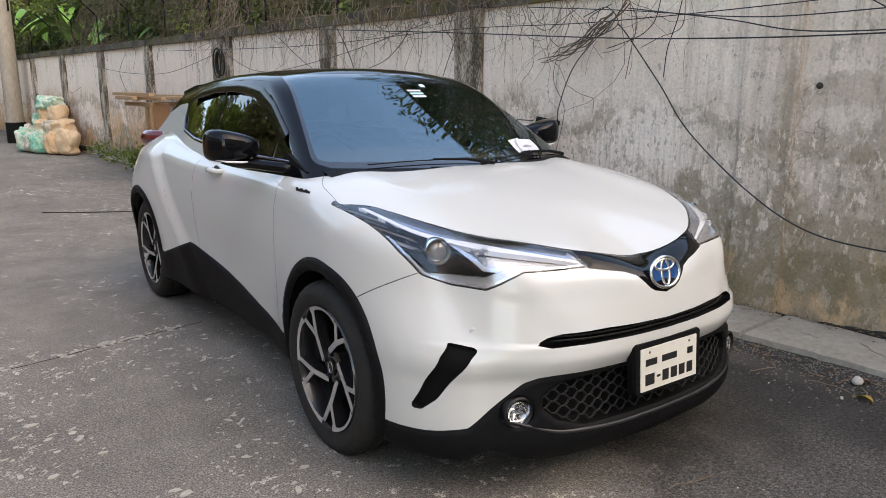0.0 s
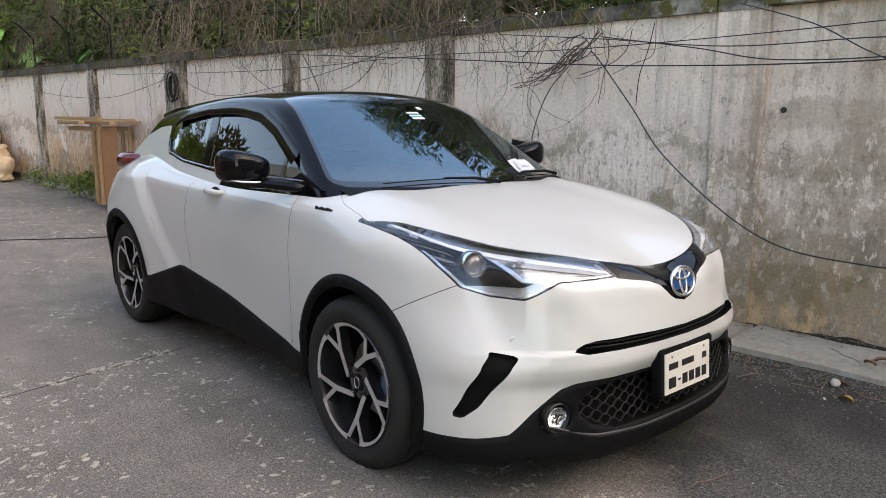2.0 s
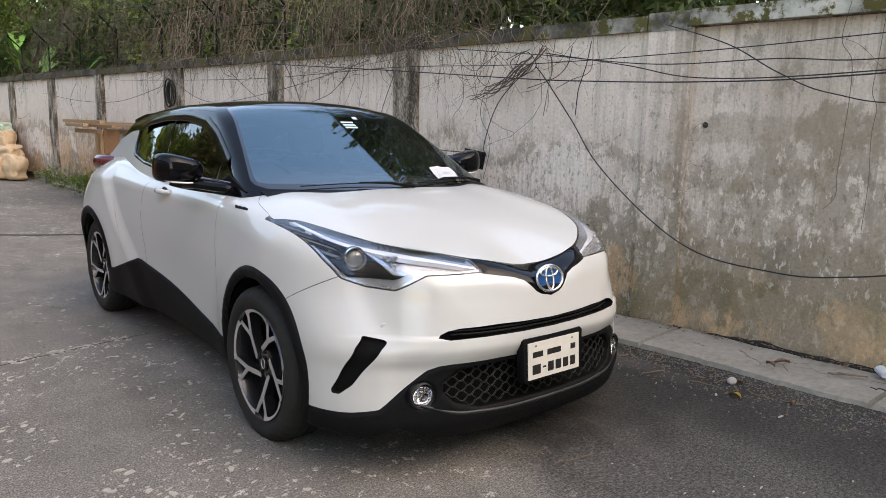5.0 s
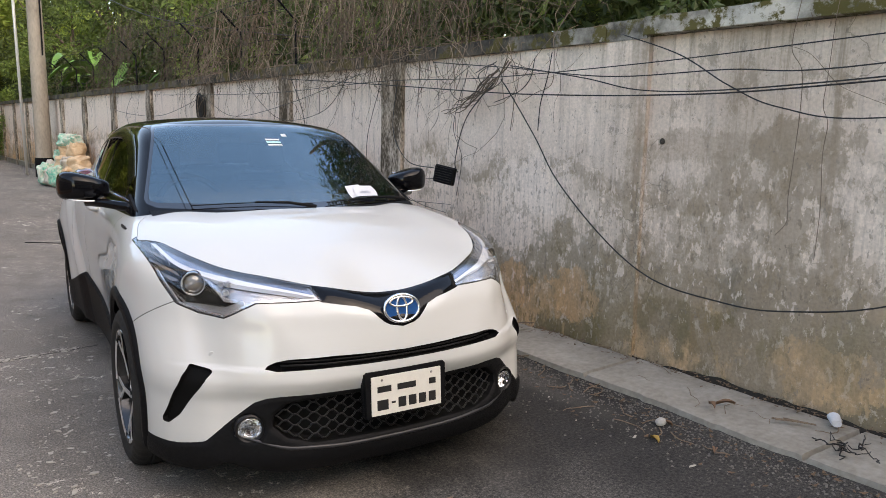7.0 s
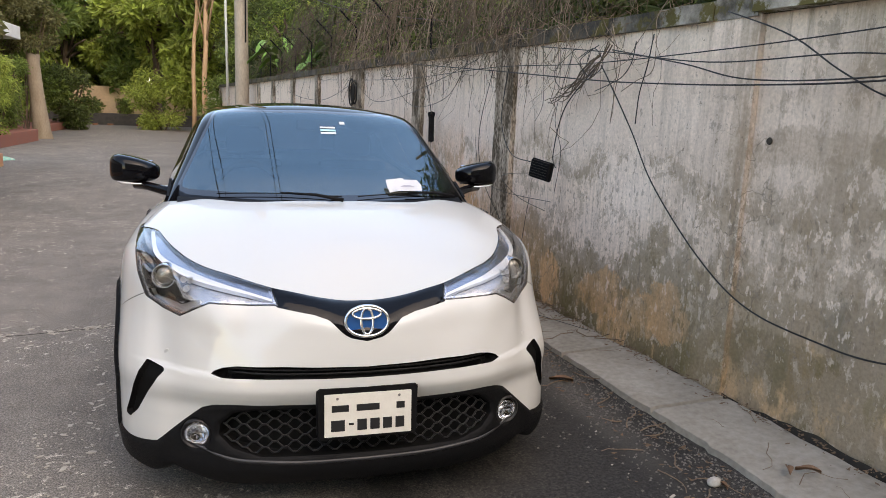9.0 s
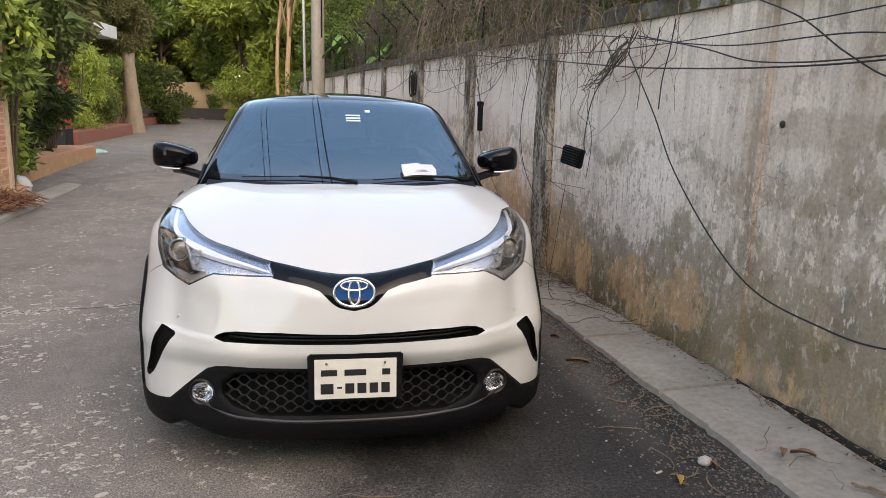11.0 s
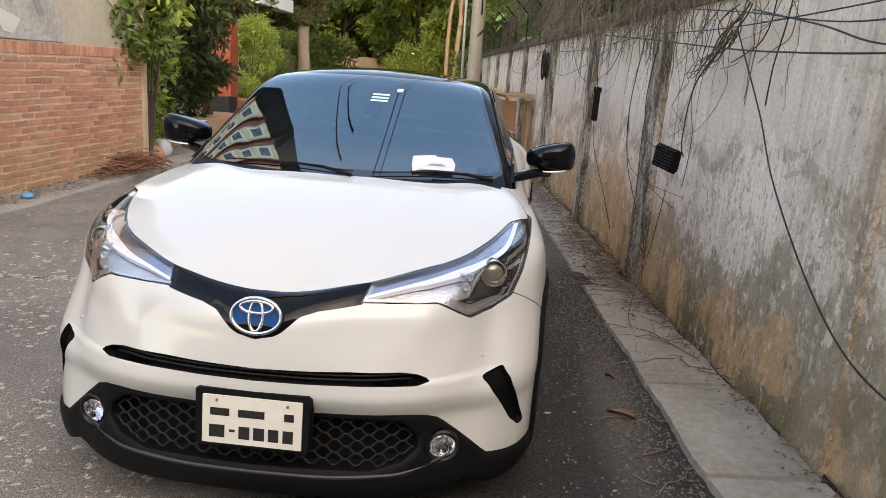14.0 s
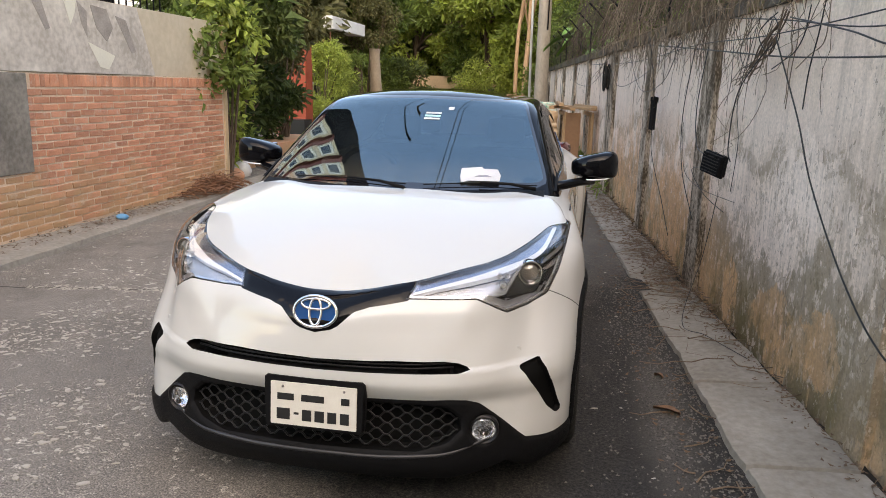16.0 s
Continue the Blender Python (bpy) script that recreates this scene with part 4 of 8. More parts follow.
for s in (-1, 1):
    head = empty("headlamp", (s * .6, .35, .85), car, "swept clear headlamp with chrome projector")
    vv, tt = slab(v, t, n, .003)
    lens = mesh_part("lens_cover", vv, tt, CLEAR, head, side=s)
    lens.visible_shadow = False
    for label, name, material, depth in ((0, "housing", VOID, .052), (1, "upper_reflector", BAND, .016), (4, "light_guide", DRL, .010), (2, "chrome_strip", BRIGHT, .010), (3, "reflector", PRISM, .034), (5, "divider", BRIGHT, .016), (6, "lower_reflector", SATIN, .024), (7, "louvre", SMOKE, .022), (8, "seal", GRILLE, .004)):
        bv, bt, bn = bowl.panel(label)
        bv2, bt2 = sunk(bv - bn * .012, bt, bn, max(.001, depth - .012)) if label == 0 else slab(bv, bt, bn, .02, -depth)
        mesh_part(name, bv2, bt2, material, head, side=s, sharp=35)
    c = Vector((s * .700, .432, .858))
    way = Vector((s * .30, -.92, .05)).normalized()
    m = Matrix.Translation(c) @ way.to_track_quat("Z", "Y").to_matrix().to_4x4()
    g = Geo()
    g.lathe([(-.05, .047), (-.012, .047), (-.004, .0455), (-.004, .0415), (-.02, .036)], m, 36)
    g.make("projector_ring", CHROME, head, smooth=True, sharp=40)
    g = Geo()
    g.lathe([(-.02, .036)] + [(-.02 + .024 * math.cos(a), .036 * math.sin(a)) for a in np.linspace(1.5, .02, 8)], m, 32)
    g.make("projector_lens", PROJECTOR, head, smooth=True)
    for dx, dz, y in ((.622, .868, .318), (.598, .868, .300), (.612, .840, .290)):
        g = Geo()
        q = Vector((s * dx, y + .004, dz))
        g.lathe([(-.030, .010), (-.002, .0112), (.000, .0098), (-.008, .004), (-.008, .0005)], Matrix.Translation(q) @ Vector((s * .15, -1, 0)).to_track_quat("Z", "Y").to_matrix().to_4x4(), 20)
        g.make("small_reflector", SATIN, head, smooth=True, sharp=40)

# ---- fog lamps, badge, number plate ----
for s in (-1, 1):
    fog = empty("fog_lamp", (s * .578, .19, .353), car, "round clear fog lamp")
    p = nose(.578, .353)
    m = Matrix.Translation((s * p.x, p.y + .004, p.z)) @ Vector((s * .22, -1, 0)).to_track_quat("Z", "Y").to_matrix().to_4x4()
    g = Geo()
    g.lathe([(-.04, .056), (.012, .055), (.016, .050), (.010, .044), (-.03, .043)], m, 40)
    g.make("bezel", GRILLE, fog, smooth=True, sharp=40)
    g = Geo()
    g.lathe([(-.035, .001), (-.02, .022), (-.01, .034), (.002, .044)], m, 14)
    g.make("reflector", SILVERED, fog)
    g = Geo()
    g.lathe([(.006, .044), (.014, .030), (.018, .001), (.014, .001), (.010, .030), (.002, .044)], m, 32, closed=True)
    glass = g.make("lens", CLEAR, fog, smooth=True)
    glass.visible_shadow = False


def oval(a, b, n=40):
    return [(a * math.cos(2 * math.pi * k / n), b * math.sin(2 * math.pi * k / n)) for k in range(n)]


def oval_ring(g, m, a, b, w, h, at=(0, 0)):
    pts = [m @ Vector((at[0] + x, at[1] + y, h)) for x, y in oval(a, b)]
    g.tube(pts + [pts[0]], w, 8, cap=False)


badge = empty("nose_badge", (0, .03, .768), car, "oval chrome badge with blue enamel")
m = Matrix.Translation((0, nose(0, .768).y - .016, .768)) @ Matrix.Rotation(radians(76), 4, "X")
g = Geo().plate(oval(.076, .053), m, .004)
g.make("enamel", BLUE, badge)
for a, b, w, at in ((.076, .053, .0062, (0, 0)), (.021, .046, .0052, (0, 0)), (.050, .018, .0052, (0, .026))):
    g = Geo()
    oval_ring(g, m, a, b, w, .006, at)
    g.make("chrome_oval", CHROME, badge, smooth=True)

plate = empty("number_plate", (0, 0, .445), car, "white number plate in a black holder")
tilt = Matrix.Translation((.004, .005, .442)) @ Matrix.Rotation(radians(86), 4, "X")
Geo().plate([(-.178, -.075), (-.172, -.088), (.172, -.088), (.178, -.075), (.182, .090), (.172, .099), (-.172, .099), (-.182, .090)], tilt @ Matrix.Translation((0, 0, -.035)), .037, .02).make("holder", CLAD, plate)
Geo().plate([(-.153, -.076), (.153, -.076), (.155, -.074), (.155, .076), (.153, .078), (-.153, .078), (-.155, .076), (-.155, -.074)], tilt @ Matrix.Translation((0, 0, .002)), .004, .01).make("sheet", PLATE, plate)
for name, bars in (("upper_marks", [(-.13, .014, .060, .024), (-.043, .014, .082, .024), (.100, .014, .030, .024)]), ("lower_marks", [(-.132, -.056, .048, .040), (-.07, -.036, .018, .008), (-.040, -.056, .034, .040), (.006, -.056, .034, .040), (.052, -.056, .032, .040), (.097, -.056, .032, .040)])):
    for x, y, w, h in bars:
        g = Geo().plate([(x, y), (x + w, y), (x + w, y + h), (x, y + h)], tilt @ Matrix.Translation((0, 0, .0062)), .001)
        g.make("mark", INK, plate)
for sx in (-.11, .11):
    g = Geo().lathe([(0, .005), (.003, .004), (.004, .0005)], tilt @ Matrix.Translation((sx, .062, .006)), 12)
    g.make("screw", STEEL, plate)
for s in (-1, 1):
    g = Geo()
    p = nose(.679, .620)
    g.lathe([(-.004, .0125), (.0003, .012), (.0006, .0105), (.0007, .0005)], Matrix.Translation((s * p.x, p.y + .0012, p.z)) @ Vector((s * .62, -1, -.05)).to_track_quat("Z", "Y").to_matrix().to_4x4(), 20)
    g.make("parking_sensor", PAINT, car, smooth=True)
    # lettered badge on the wing, unreadable: three raised bars
    g = Geo()
    for k in range(6):
        y0 = 1.155 + .022 * k
        q = surf(body_field, y=y0, z=.985, lo=1.2, hi=.3)
        g.box(s * q.x - .003, s * q.x + .003, y0, y0 + .017, .975, .993 + .004 * (k % 2), .001)
    g.make("wing_badge", GRILLE, car, "small chrome lettering shape")
    # door handles
    for y0, z0 in ((2.28, .975),):
        q = surf(body_field, y=y0, z=z0, lo=1.2, hi=.3)
        g = Geo()
        pts = [(s * (q.x - .01), y0 - .085, z0), (s * (q.x + .028), y0 - .065, z0), (s * (q.x + .036), y0, z0 + .002), (s * (q.x + .030), y0 + .06, z0), (s * (q.x - .01), y0 + .085, z0)]
        g.tube(pts, [.012, .015, .017, .016, .013], 10)
        g.make("door_handle", PAINT, car, smooth=True)
        # black cup behind the handle; its colour is the shade of the recess
        cup = Geo().lathe([(.0, .001), (.001, .034), (.004, .041)], Matrix.Translation((s * (q.x - .003), y0, z0)) @ Matrix.Rotation(s * math.pi / 2, 4, "Y") @ Matrix.Diagonal((.62, 1.35, 1, 1)), 24)
        cup.make("handle_recess", GRILLE, car, smooth=True)
    # rear lamp
    g = Geo()
    q = [(s * .62, 3.78, 1.07), (s * .69, 3.86, 1.06), (s * .735, 3.96, 1.05), (s * .70, 4.08, 1.05), (s * .5, 4.16, 1.05)]
    g.tube(q, [.015, .045, .055, .055, .04], 10)
    g.make("rear_lamp", REDLENS, car, "dark red rear lamp", smooth=True)

# ---- cabin ----
hut = Shell(cabin_field, seeds(.86, .95, 4.25, .95, 1.62, .014), lambda v: np.stack([0 * v[:, 0], np.clip(v[:, 1], 1.7, 3.2), np.full(len(v), 1.0)], 1))
SHIELD_OUT = [(-.2, 1.056), (.3, 1.056), (.66, 1.064), (.700, 1.080), (.705, 1.10), (.555, 1.432), (.535, 1.452), (.45, 1.464), (0, 1.474), (-.2, 1.474)]
WINDOW = [(1.47, 1.085), (1.62, 1.195), (1.87, 1.322), (2.08, 1.395), (2.30, 1.422), (2.45, 1.428), (2.75, 1.418), (3.05, 1.385), (3.22, 1.335), (3.275, 1.29), (3.245, 1.20), (3.17, 1.150), (2.9, 1.115), (2.5, 1.095), (2.0, 1.085)]
WHITE = [(2.3, .9), (2.3, 1.06), (2.55, 1.075), (2.9, 1.095), (3.19, 1.13), (3.27, 1.19), (3.315, 1.285), (3.34, 1.30), (3.55, 1.285), (3.8, 1.225), (4.05, 1.15), (4.3, 1.06), (4.4, .9)]
hut.cut([0], X(lambda x, y, z: z - 1.0), 99)
hut.cut([0], X(lambda x, y, z: np.maximum(polygon_distance(x, z, SHIELD_OUT), y - 2.3)), 1)
hut.cut([1], X(lambda x, y, z: -polygon_distance(x, z, SHIELD_OUT) - .014 - .010 * step(z, 1.13, 1.07)), 2)
side_of = lambda f: X(lambda x, y, z: np.maximum(f(y, z), .40 - x))
hut.cut([0], side_of(lambda y, z: polygon_distance(y, z, WINDOW)), 3)
hut.cut([3], side_of(lambda y, z: line_distance(y, z, [(2.52, 1.0), (2.66, 1.45)]) - .045), 4)
hut.cut([3], side_of(lambda y, z: line_distance(y, z, [(1.70, 1.0), (1.735, 1.4)]) - .012), 4)
hut.cut([3], side_of(lambda y, z: y - 2.58), 5)
hut.cut([0], side_of(lambda y, z: polygon_distance(y, z, WHITE)), 7)
hut.cut([0], lambda x, y, z: np.maximum(polygon_distance(-x, z, [(-.2, 1.12), (.52, 1.14), (.45, 1.36), (-.2, 1.40)]), 3.3 - y), 8)
v, t, n = hut.panel([0, 4])
mesh_part("roof", v, t, GLOSS, car, n, "gloss black roof and pillars", side=0)
g = Geo()
xs, ys = np.linspace(-.56, .56, 21), np.linspace(3.30, 3.74, 9)
deck = lambda x, y: float(ROOF(np.array(y))) - .055 * (abs(x) / .6) ** 2.2 + .004
for d in (0, -.028):
    g.v += [(x, y - .10 * (x / .56) ** 2, deck(x, y) + .012 * step(y, 3.3, 3.5) + d * step(y, 3.25, 3.5)) for x in xs for y in ys]
k = len(xs) * len(ys)
face = [(i * 9 + j, i * 9 + j + 1, (i + 1) * 9 + j + 1, (i + 1) * 9 + j) for i in range(20) for j in range(8)]
g.f += [q[::-1] for q in face] + [tuple(p + k for p in q) for q in face] + [(i * 9 + 8, (i + 1) * 9 + 8, (i + 1) * 9 + 8 + k, i * 9 + 8 + k) for i in range(20)]
g.f += [(j, j + 1, j + 1 + k, j + k) for j in range(8)] + [(180 + j + 1, 180 + j, 180 + j + k, 180 + j + 1 + k) for j in range(8)]
g.make("rear_spoiler", GLOSS, car, "gloss black roof spoiler", smooth=True, sharp=40)
v, t, n = hut.panel(7)
mesh_part("rear_pillar", v, t, PAINT, car, n, side=0)
v, t, n = hut.panel(2)
mesh_part("windscreen_border", v, t, mat("black_frit", (.006, .006, .008), .02, coat=1.0, spec=1.0), car, n, "black border of the windscreen", side=0)
for label, name, material in ((1, "windscreen", GLASS), (8, "rear_window", DARKGLASS)):
    v, t, n = hut.panel(label)
    vv, tt = slab(v, t, n, .004)
    ob = mesh_part(name, vv, tt, material, car, np.concatenate([n, -n]), "large raked windscreen" if label == 1 else "", side=0)
    ob.visible_shadow = False
for label, name in ((5, "front_window"), (3, "rear_side_window")):
    v, t, n = hut.panel(label)
    vv, tt = slab(v, t, n, .004, -.004)
    for s in (-1, 1):
        ob = mesh_part(name, vv, tt, DARKGLASS, car, label="dark tinted side window", side=s)
        ob.visible_shadow = False
# smoked rain visors over the side windows, silvery sill strip below
top = [(1.62, 1.195), (1.87, 1.322), (2.08, 1.395), (2.30, 1.422), (2.45, 1.428), (2.75, 1.418), (3.05, 1.385), (3.22, 1.335)]
low = [(3.255, 1.22), (3.17, 1.142), (2.9, 1.107), (2.5, 1.087), (2.0, 1.077), (1.50, 1.080)]


def flank_pt(y, z, out):
    p = surf(cabin_field, y=y, z=z, lo=1.2, hi=.1)
    return Vector((-p.x - out, y, z))


for s in (-1, 1):
    g = Geo()
    fine = [(top[i][0] + (top[i + 1][0] - top[i][0]) * k / 5, top[i][1] + (top[i + 1][1] - top[i][1]) * k / 5) for i in range(len(top) - 1) for k in range(5)]
    a = [flank_pt(y, z + .006, .004) for y, z in fine]
    b = [flank_pt(y, z - .050, .022) for y, z in fine]
    c = [flank_pt(y, z - .052, .018) for y, z in fine]
    rows = [[(p.x * -s, p.y, p.z) for p in q] for q in (a, b, c)]
    k = len(a)
    g.add(rows[0] + rows[1] + rows[2], [(i, i + 1, k + i + 1, k + i) for i in range(k - 1)] + [(k + i, k + i + 1, 2 * k + i + 1, 2 * k + i) for i in range(k - 1)])
    g.make("rain_visor", mat("smoked_acrylic", (.010, .009, .008), .16, spec=.3), car, "smoked rain visor", smooth=True)
    g = Geo()
    pts = [flank_pt(y, z, .002) for y, z in low]
    g.tube([(p.x * -s, p.y, p.z) for p in pts], .006, 6)
    g.make("sill_strip", mat("dark_chrome", (.30, .31, .33), .2, 1.0), car, smooth=True)

# ---- door mirrors ----
for s in (-1, 1):
    mirror = empty("door_mirror", (s * .9, 1.66, 1.12), car, "gloss black door mirror with indicator strip")
    g = Geo()
    nu, nv = 26, 18
    vs, fs = [], []
    for i in range(nv + 1):
        b = -math.pi / 2 + math.pi * i / nv
        for k in range(nu):
            a = 2 * math.pi * k / nu
            ca, sa, cb, sb = math.cos(a), math.sin(a), math.cos(b), math.sin(b)
            sp = lambda w, e: math.copysign(abs(w) ** e, w)
            x = sp(ca, .55) * sp(cb, .42)
            y = sp(sa, .8) * sp(cb, .5)
            z = sp(sb, .60)
            inner = (1 - x) / 2
            z = z * (.98 - .62 * inner ** 1.6) if z > 0 else z * (.72 - .10 * inner)
            y = y if y < 0 else y * .55
            vs.append((s * (.936 + .122 * x), 1.70 + .096 * y + .03 * abs(x), 1.138 + .090 * z))
    fs = [(i * nu + k, i * nu + (k + 1) % nu, (i + 1) * nu + (k + 1) % nu, (i + 1) * nu + k) for i in range(nv) for k in range(nu)]
    g.add(vs, fs)
    g.make("cap", GLOSS, mirror, smooth=True)
    g = Geo().box(s * .940 - .090, s * .940 + .090, 1.752, 1.759, 1.078, 1.188, .003)
    g.make("mirror_glass", mat("mirror", (.9, .9, .9), .02, 1.0), mirror)
    g = Geo()
    g.tube([(s * 1.030, 1.668, 1.090), (s * .99, 1.634, 1.081), (s * .93, 1.622, 1.076), (s * .87, 1.630, 1.075)], [.002, .0045, .0045, .003], 8)
    g.make("indicator", mat("clear_indicator", (.80, .80, .80), .15, .2, coat=1.0), mirror, smooth=True)
    g = Geo()
    g.tube([(s * .93, 1.67, 1.068), (s * .86, 1.62, 1.064), (s * .78, 1.54, 1.052), (s * .70, 1.47, 1.045)], [.022, .022, .024, .026], 12)
    g.make("arm", GLOSS, mirror, smooth=True)
    g = Geo()
    g.plate([(1.33, 1.05), (1.64, 1.05), (1.60, 1.085), (1.52, 1.115)], Matrix(((0, 0, s * 1.0, s * .742), (1, 0, 0, 0), (0, 1, 0, 0), (0, 0, 0, 1))), .012)
    g.make("mirror_foot", CLAD, mirror)

# ---- wheels ----
def wheel_parts(parent, m, turn):
    """A wheel whose axle is the local z of m, outer face towards +z."""
    R = .340
    prof = [(-.10, .236), (-.112, .26), (-.115, .29), (-.105, .318), (-.088, .333), (-.06, R), (-.058, R - .007), (-.050, R - .007), (-.048, R), (-.012, R + .001), (-.010, R - .007), (-.002, R - .007), (0, R + .001),
            (.036, R), (.038, R - .007), (.046, R - .007), (.048, R), (.078, .334), (.094, .326), (.104, .312), (.112, .295), (.111, .276), (.106, .262), (.099, .250), (.094, .240), (.08, .236)]
    g = Geo()
    seg = 120
    n = len(prof)
    v = []
    for i, (a, r) in enumerate(prof):
        for k in range(seg):
            rr = r - (.0055 if (k % 3 == 0 and abs(a) > .045 and r > .31) else 0)
            v.append(m @ Vector((rr * math.cos(2 * math.pi * k / seg), rr * math.sin(2 * math.pi * k / seg), a)))
    g.add(v, [(i * seg + k, i * seg + (k + 1) % seg, (i + 1) * seg + (k + 1) % seg, (i + 1) * seg + k) for i in range(n - 1) for k in range(seg)])
    g.make("tyre", RUBBER, parent, "black road tyre", smooth=True, sharp=32)
    rim = empty("rim", m.translation, parent, "black alloy rim with machined spokes")
    g = Geo()
    g.lathe([(-.09, .238), (.085, .240), (.098, .246), (.103, .243), (.100, .234), (.08, .228), (.03, .219), (-.09, .21)], m, 64)
    g.make("barrel", BLACKRIM, rim, smooth=True, sharp=35)
    g = Geo()
    g.lathe([(.0, .155), (.008, .155), (.008, .07), (.03, .068), (.03, .01)], m @ Matrix.Translation((0, 0, -.03)), 48)
    g.make("brake_disc", STEEL, rim, smooth=True, sharp=35)
    g = Geo().box(-.055, .055, .09, .165, -.06, .03, .01, m @ Matrix.Rotation(turn + 2.4, 4, "Z"))
    g.make("brake_caliper", mat("caliper", (.10, .13, .19), .5), rim)
    g = Geo()
    g.lathe([(.02, .075), (.060, .070), (.066, .060), (.066, .034), (.060, .032)], m, 40)
    g.make("hub", BLACKRIM, rim, smooth=True, sharp=35)
    g = Geo()
    g.lathe([(.055, .033), (.070, .032), (.074, .026), (.074, .001)], m, 32)
    g.make("centre_cap", GLOSS, rim, smooth=True, sharp=40)
    g = Geo()
    pts = [m @ Vector((.022 * math.cos(a), .016 * math.sin(a), .0745)) for a in np.linspace(0, 2 * math.pi, 25)]
    g.tube(pts, .0022, 5, cap=False)
    g.make("cap_oval", CHROME, rim, smooth=True)
    for k in range(5):
        a0 = turn + 2 * math.pi * k / 5
        pol = lambda r, a, h: m @ Vector((r * math.cos(a0 + a), r * math.sin(a0 + a), h))
        g = Geo()
        g.lathe([(.058, .0105), (.074, .0105), (.076, .008), (.070, .0005)], m @ Matrix.Translation((.052 * math.cos(a0 + .63), .052 * math.sin(a0 + .63), 0)), 12)
        g.make("wheel_nut", GRILLE, rim, smooth=True, sharp=40)
        # one forked spoke: a slanting stem that parts into two legs
        J = (.142, .05)
        bars = (((.062, .80), J, .0105, .0105), (J, (.236, -.205), .0105, .0085), (J, (.236, .205), .0095, .0085))
        g, gb = Geo(), Geo()
        for (r1, a1), (r2, a2), w1, w2 in bars:
            h1, h2 = .074 + .020 * step(r1, .06, .2), .074 + .020 * step(r2, .06, .2)
            p1, p2 = Vector((r1 * math.cos(a0 + a1), r1 * math.sin(a0 + a1))), Vector((r2 * math.cos(a0 + a2), r2 * math.sin(a0 + a2)))
            d = (p2 - p1).normalized()
            nn = Vector((-d.y, d.x))
            p1 = p1 - d * (.006 if r1 > .1 else 0)
            quad = [(p1 - nn * w1, h1), (p2 - nn * w2, h2), (p2 + nn * w2, h2), (p1 + nn * w1, h1)]
            g.add([m @ Vector((q.x, q.y, h - .003)) for q, h in quad] + [m @ Vector((q.x, q.y, h)) for q, h in quad], [(4, 5, 6, 7), (0, 1, 5, 4), (1, 2, 6, 5), (2, 3, 7, 6), (3, 0, 4, 7)])
            gb.add([m @ Vector((q.x * .985, q.y * .985, h - .045)) for q, h in quad] + [m @ Vector((q.x, q.y, h - .003)) for q, h in quad], [(0, 3, 2, 1), (0, 1, 5, 4), (1, 2, 6, 5), (2, 3, 7, 6), (3, 0, 4, 7)])
        # machined arc along the rim's edge
        aa = np.linspace(.185, 2 * math.pi / 5 - .185, 13)
        g.add([pol(.2285 - .012 * (abs(a - .63) / .45) ** 3, a, .0985) for a in aa] + [pol(.2405, a, .103) for a in aa], [(i, i + 13, i + 14, i + 1)[::-1] for i in range(12)])
        gb.make("spoke", BLACKRIM, rim)
        g.make("spoke_face", MACHINED, rim, "machined bright spoke face")


BLACKRIM = mat("black_rim_paint", (.012, .012, .013), .25, coat=.6)
for cy, cz in ARCHES:
    for s in (-1, 1):
        big = 1.03 if cy < 2 else 1.0
        w = empty("wheel", (s * .775, cy, .336), car, "alloy wheel with black road tyre")
        wheel_parts(w, Matrix.Translation((s * (.777 + .5 * (big - 1)), cy - .004, .336 - .4 * (big - 1))) @ Matrix.Rotation(s * math.pi / 2, 4, "Y") @ Matrix.Scale(big, 4), radians(38) if s < 0 else radians(20))

# ---- wipers, cowl, things on and behind the glass ----
def glass_pt(x, z, out=0.0):
    p = surf(cabin_field, x=x, z=z, lo=.7, hi=2.6)
    return p + Vector((0, -.46, .89)) * out


g = Geo()
rows = [[surf(cabin_field, x=q, z=1.052, lo=.7, hi=2.6) + Vector((0, d, h)) for q in np.linspace(-.70, .70, 29)] for d, h in ((.004, .003), (-.05, -.010), (-.10, -.026))]
g.add(sum(rows, []), [(r * 29 + i, r * 29 + i + 1, (r + 1) * 29 + i + 1, (r + 1) * 29 + i) for r in range(2) for i in range(28)])
g.make("cowl", CLAD, car, "black plastic cowl under the windscreen", smooth=True)
for x0, x1, z0 in ((.06, -.52, 1.053), (.66, .14, 1.053)):
    wiper = empty("wiper", glass_pt(x0, z0), car, "black windscreen wiper")
    pts = [glass_pt(x0 + (x1 - x0) * k / 10, z0 + .012 + .010 * math.sin(k / 10 * 3.1), .012) for k in range(11)]
    Geo().tube(pts, .0028, 6).make("blade", CLAD, wiper, smooth=True)
    Geo().tube([glass_pt(x0, z0, .0) + Vector((0, -.03, .012)), glass_pt(x0 + (x1 - x0) * .22, z0 + .01, .026), glass_pt(x0 + (x1 - x0) * .5, z0 + .018, .022)], [.009, .007, .004], 8).make("wiper_arm", CLAD, wiper, smooth=True)
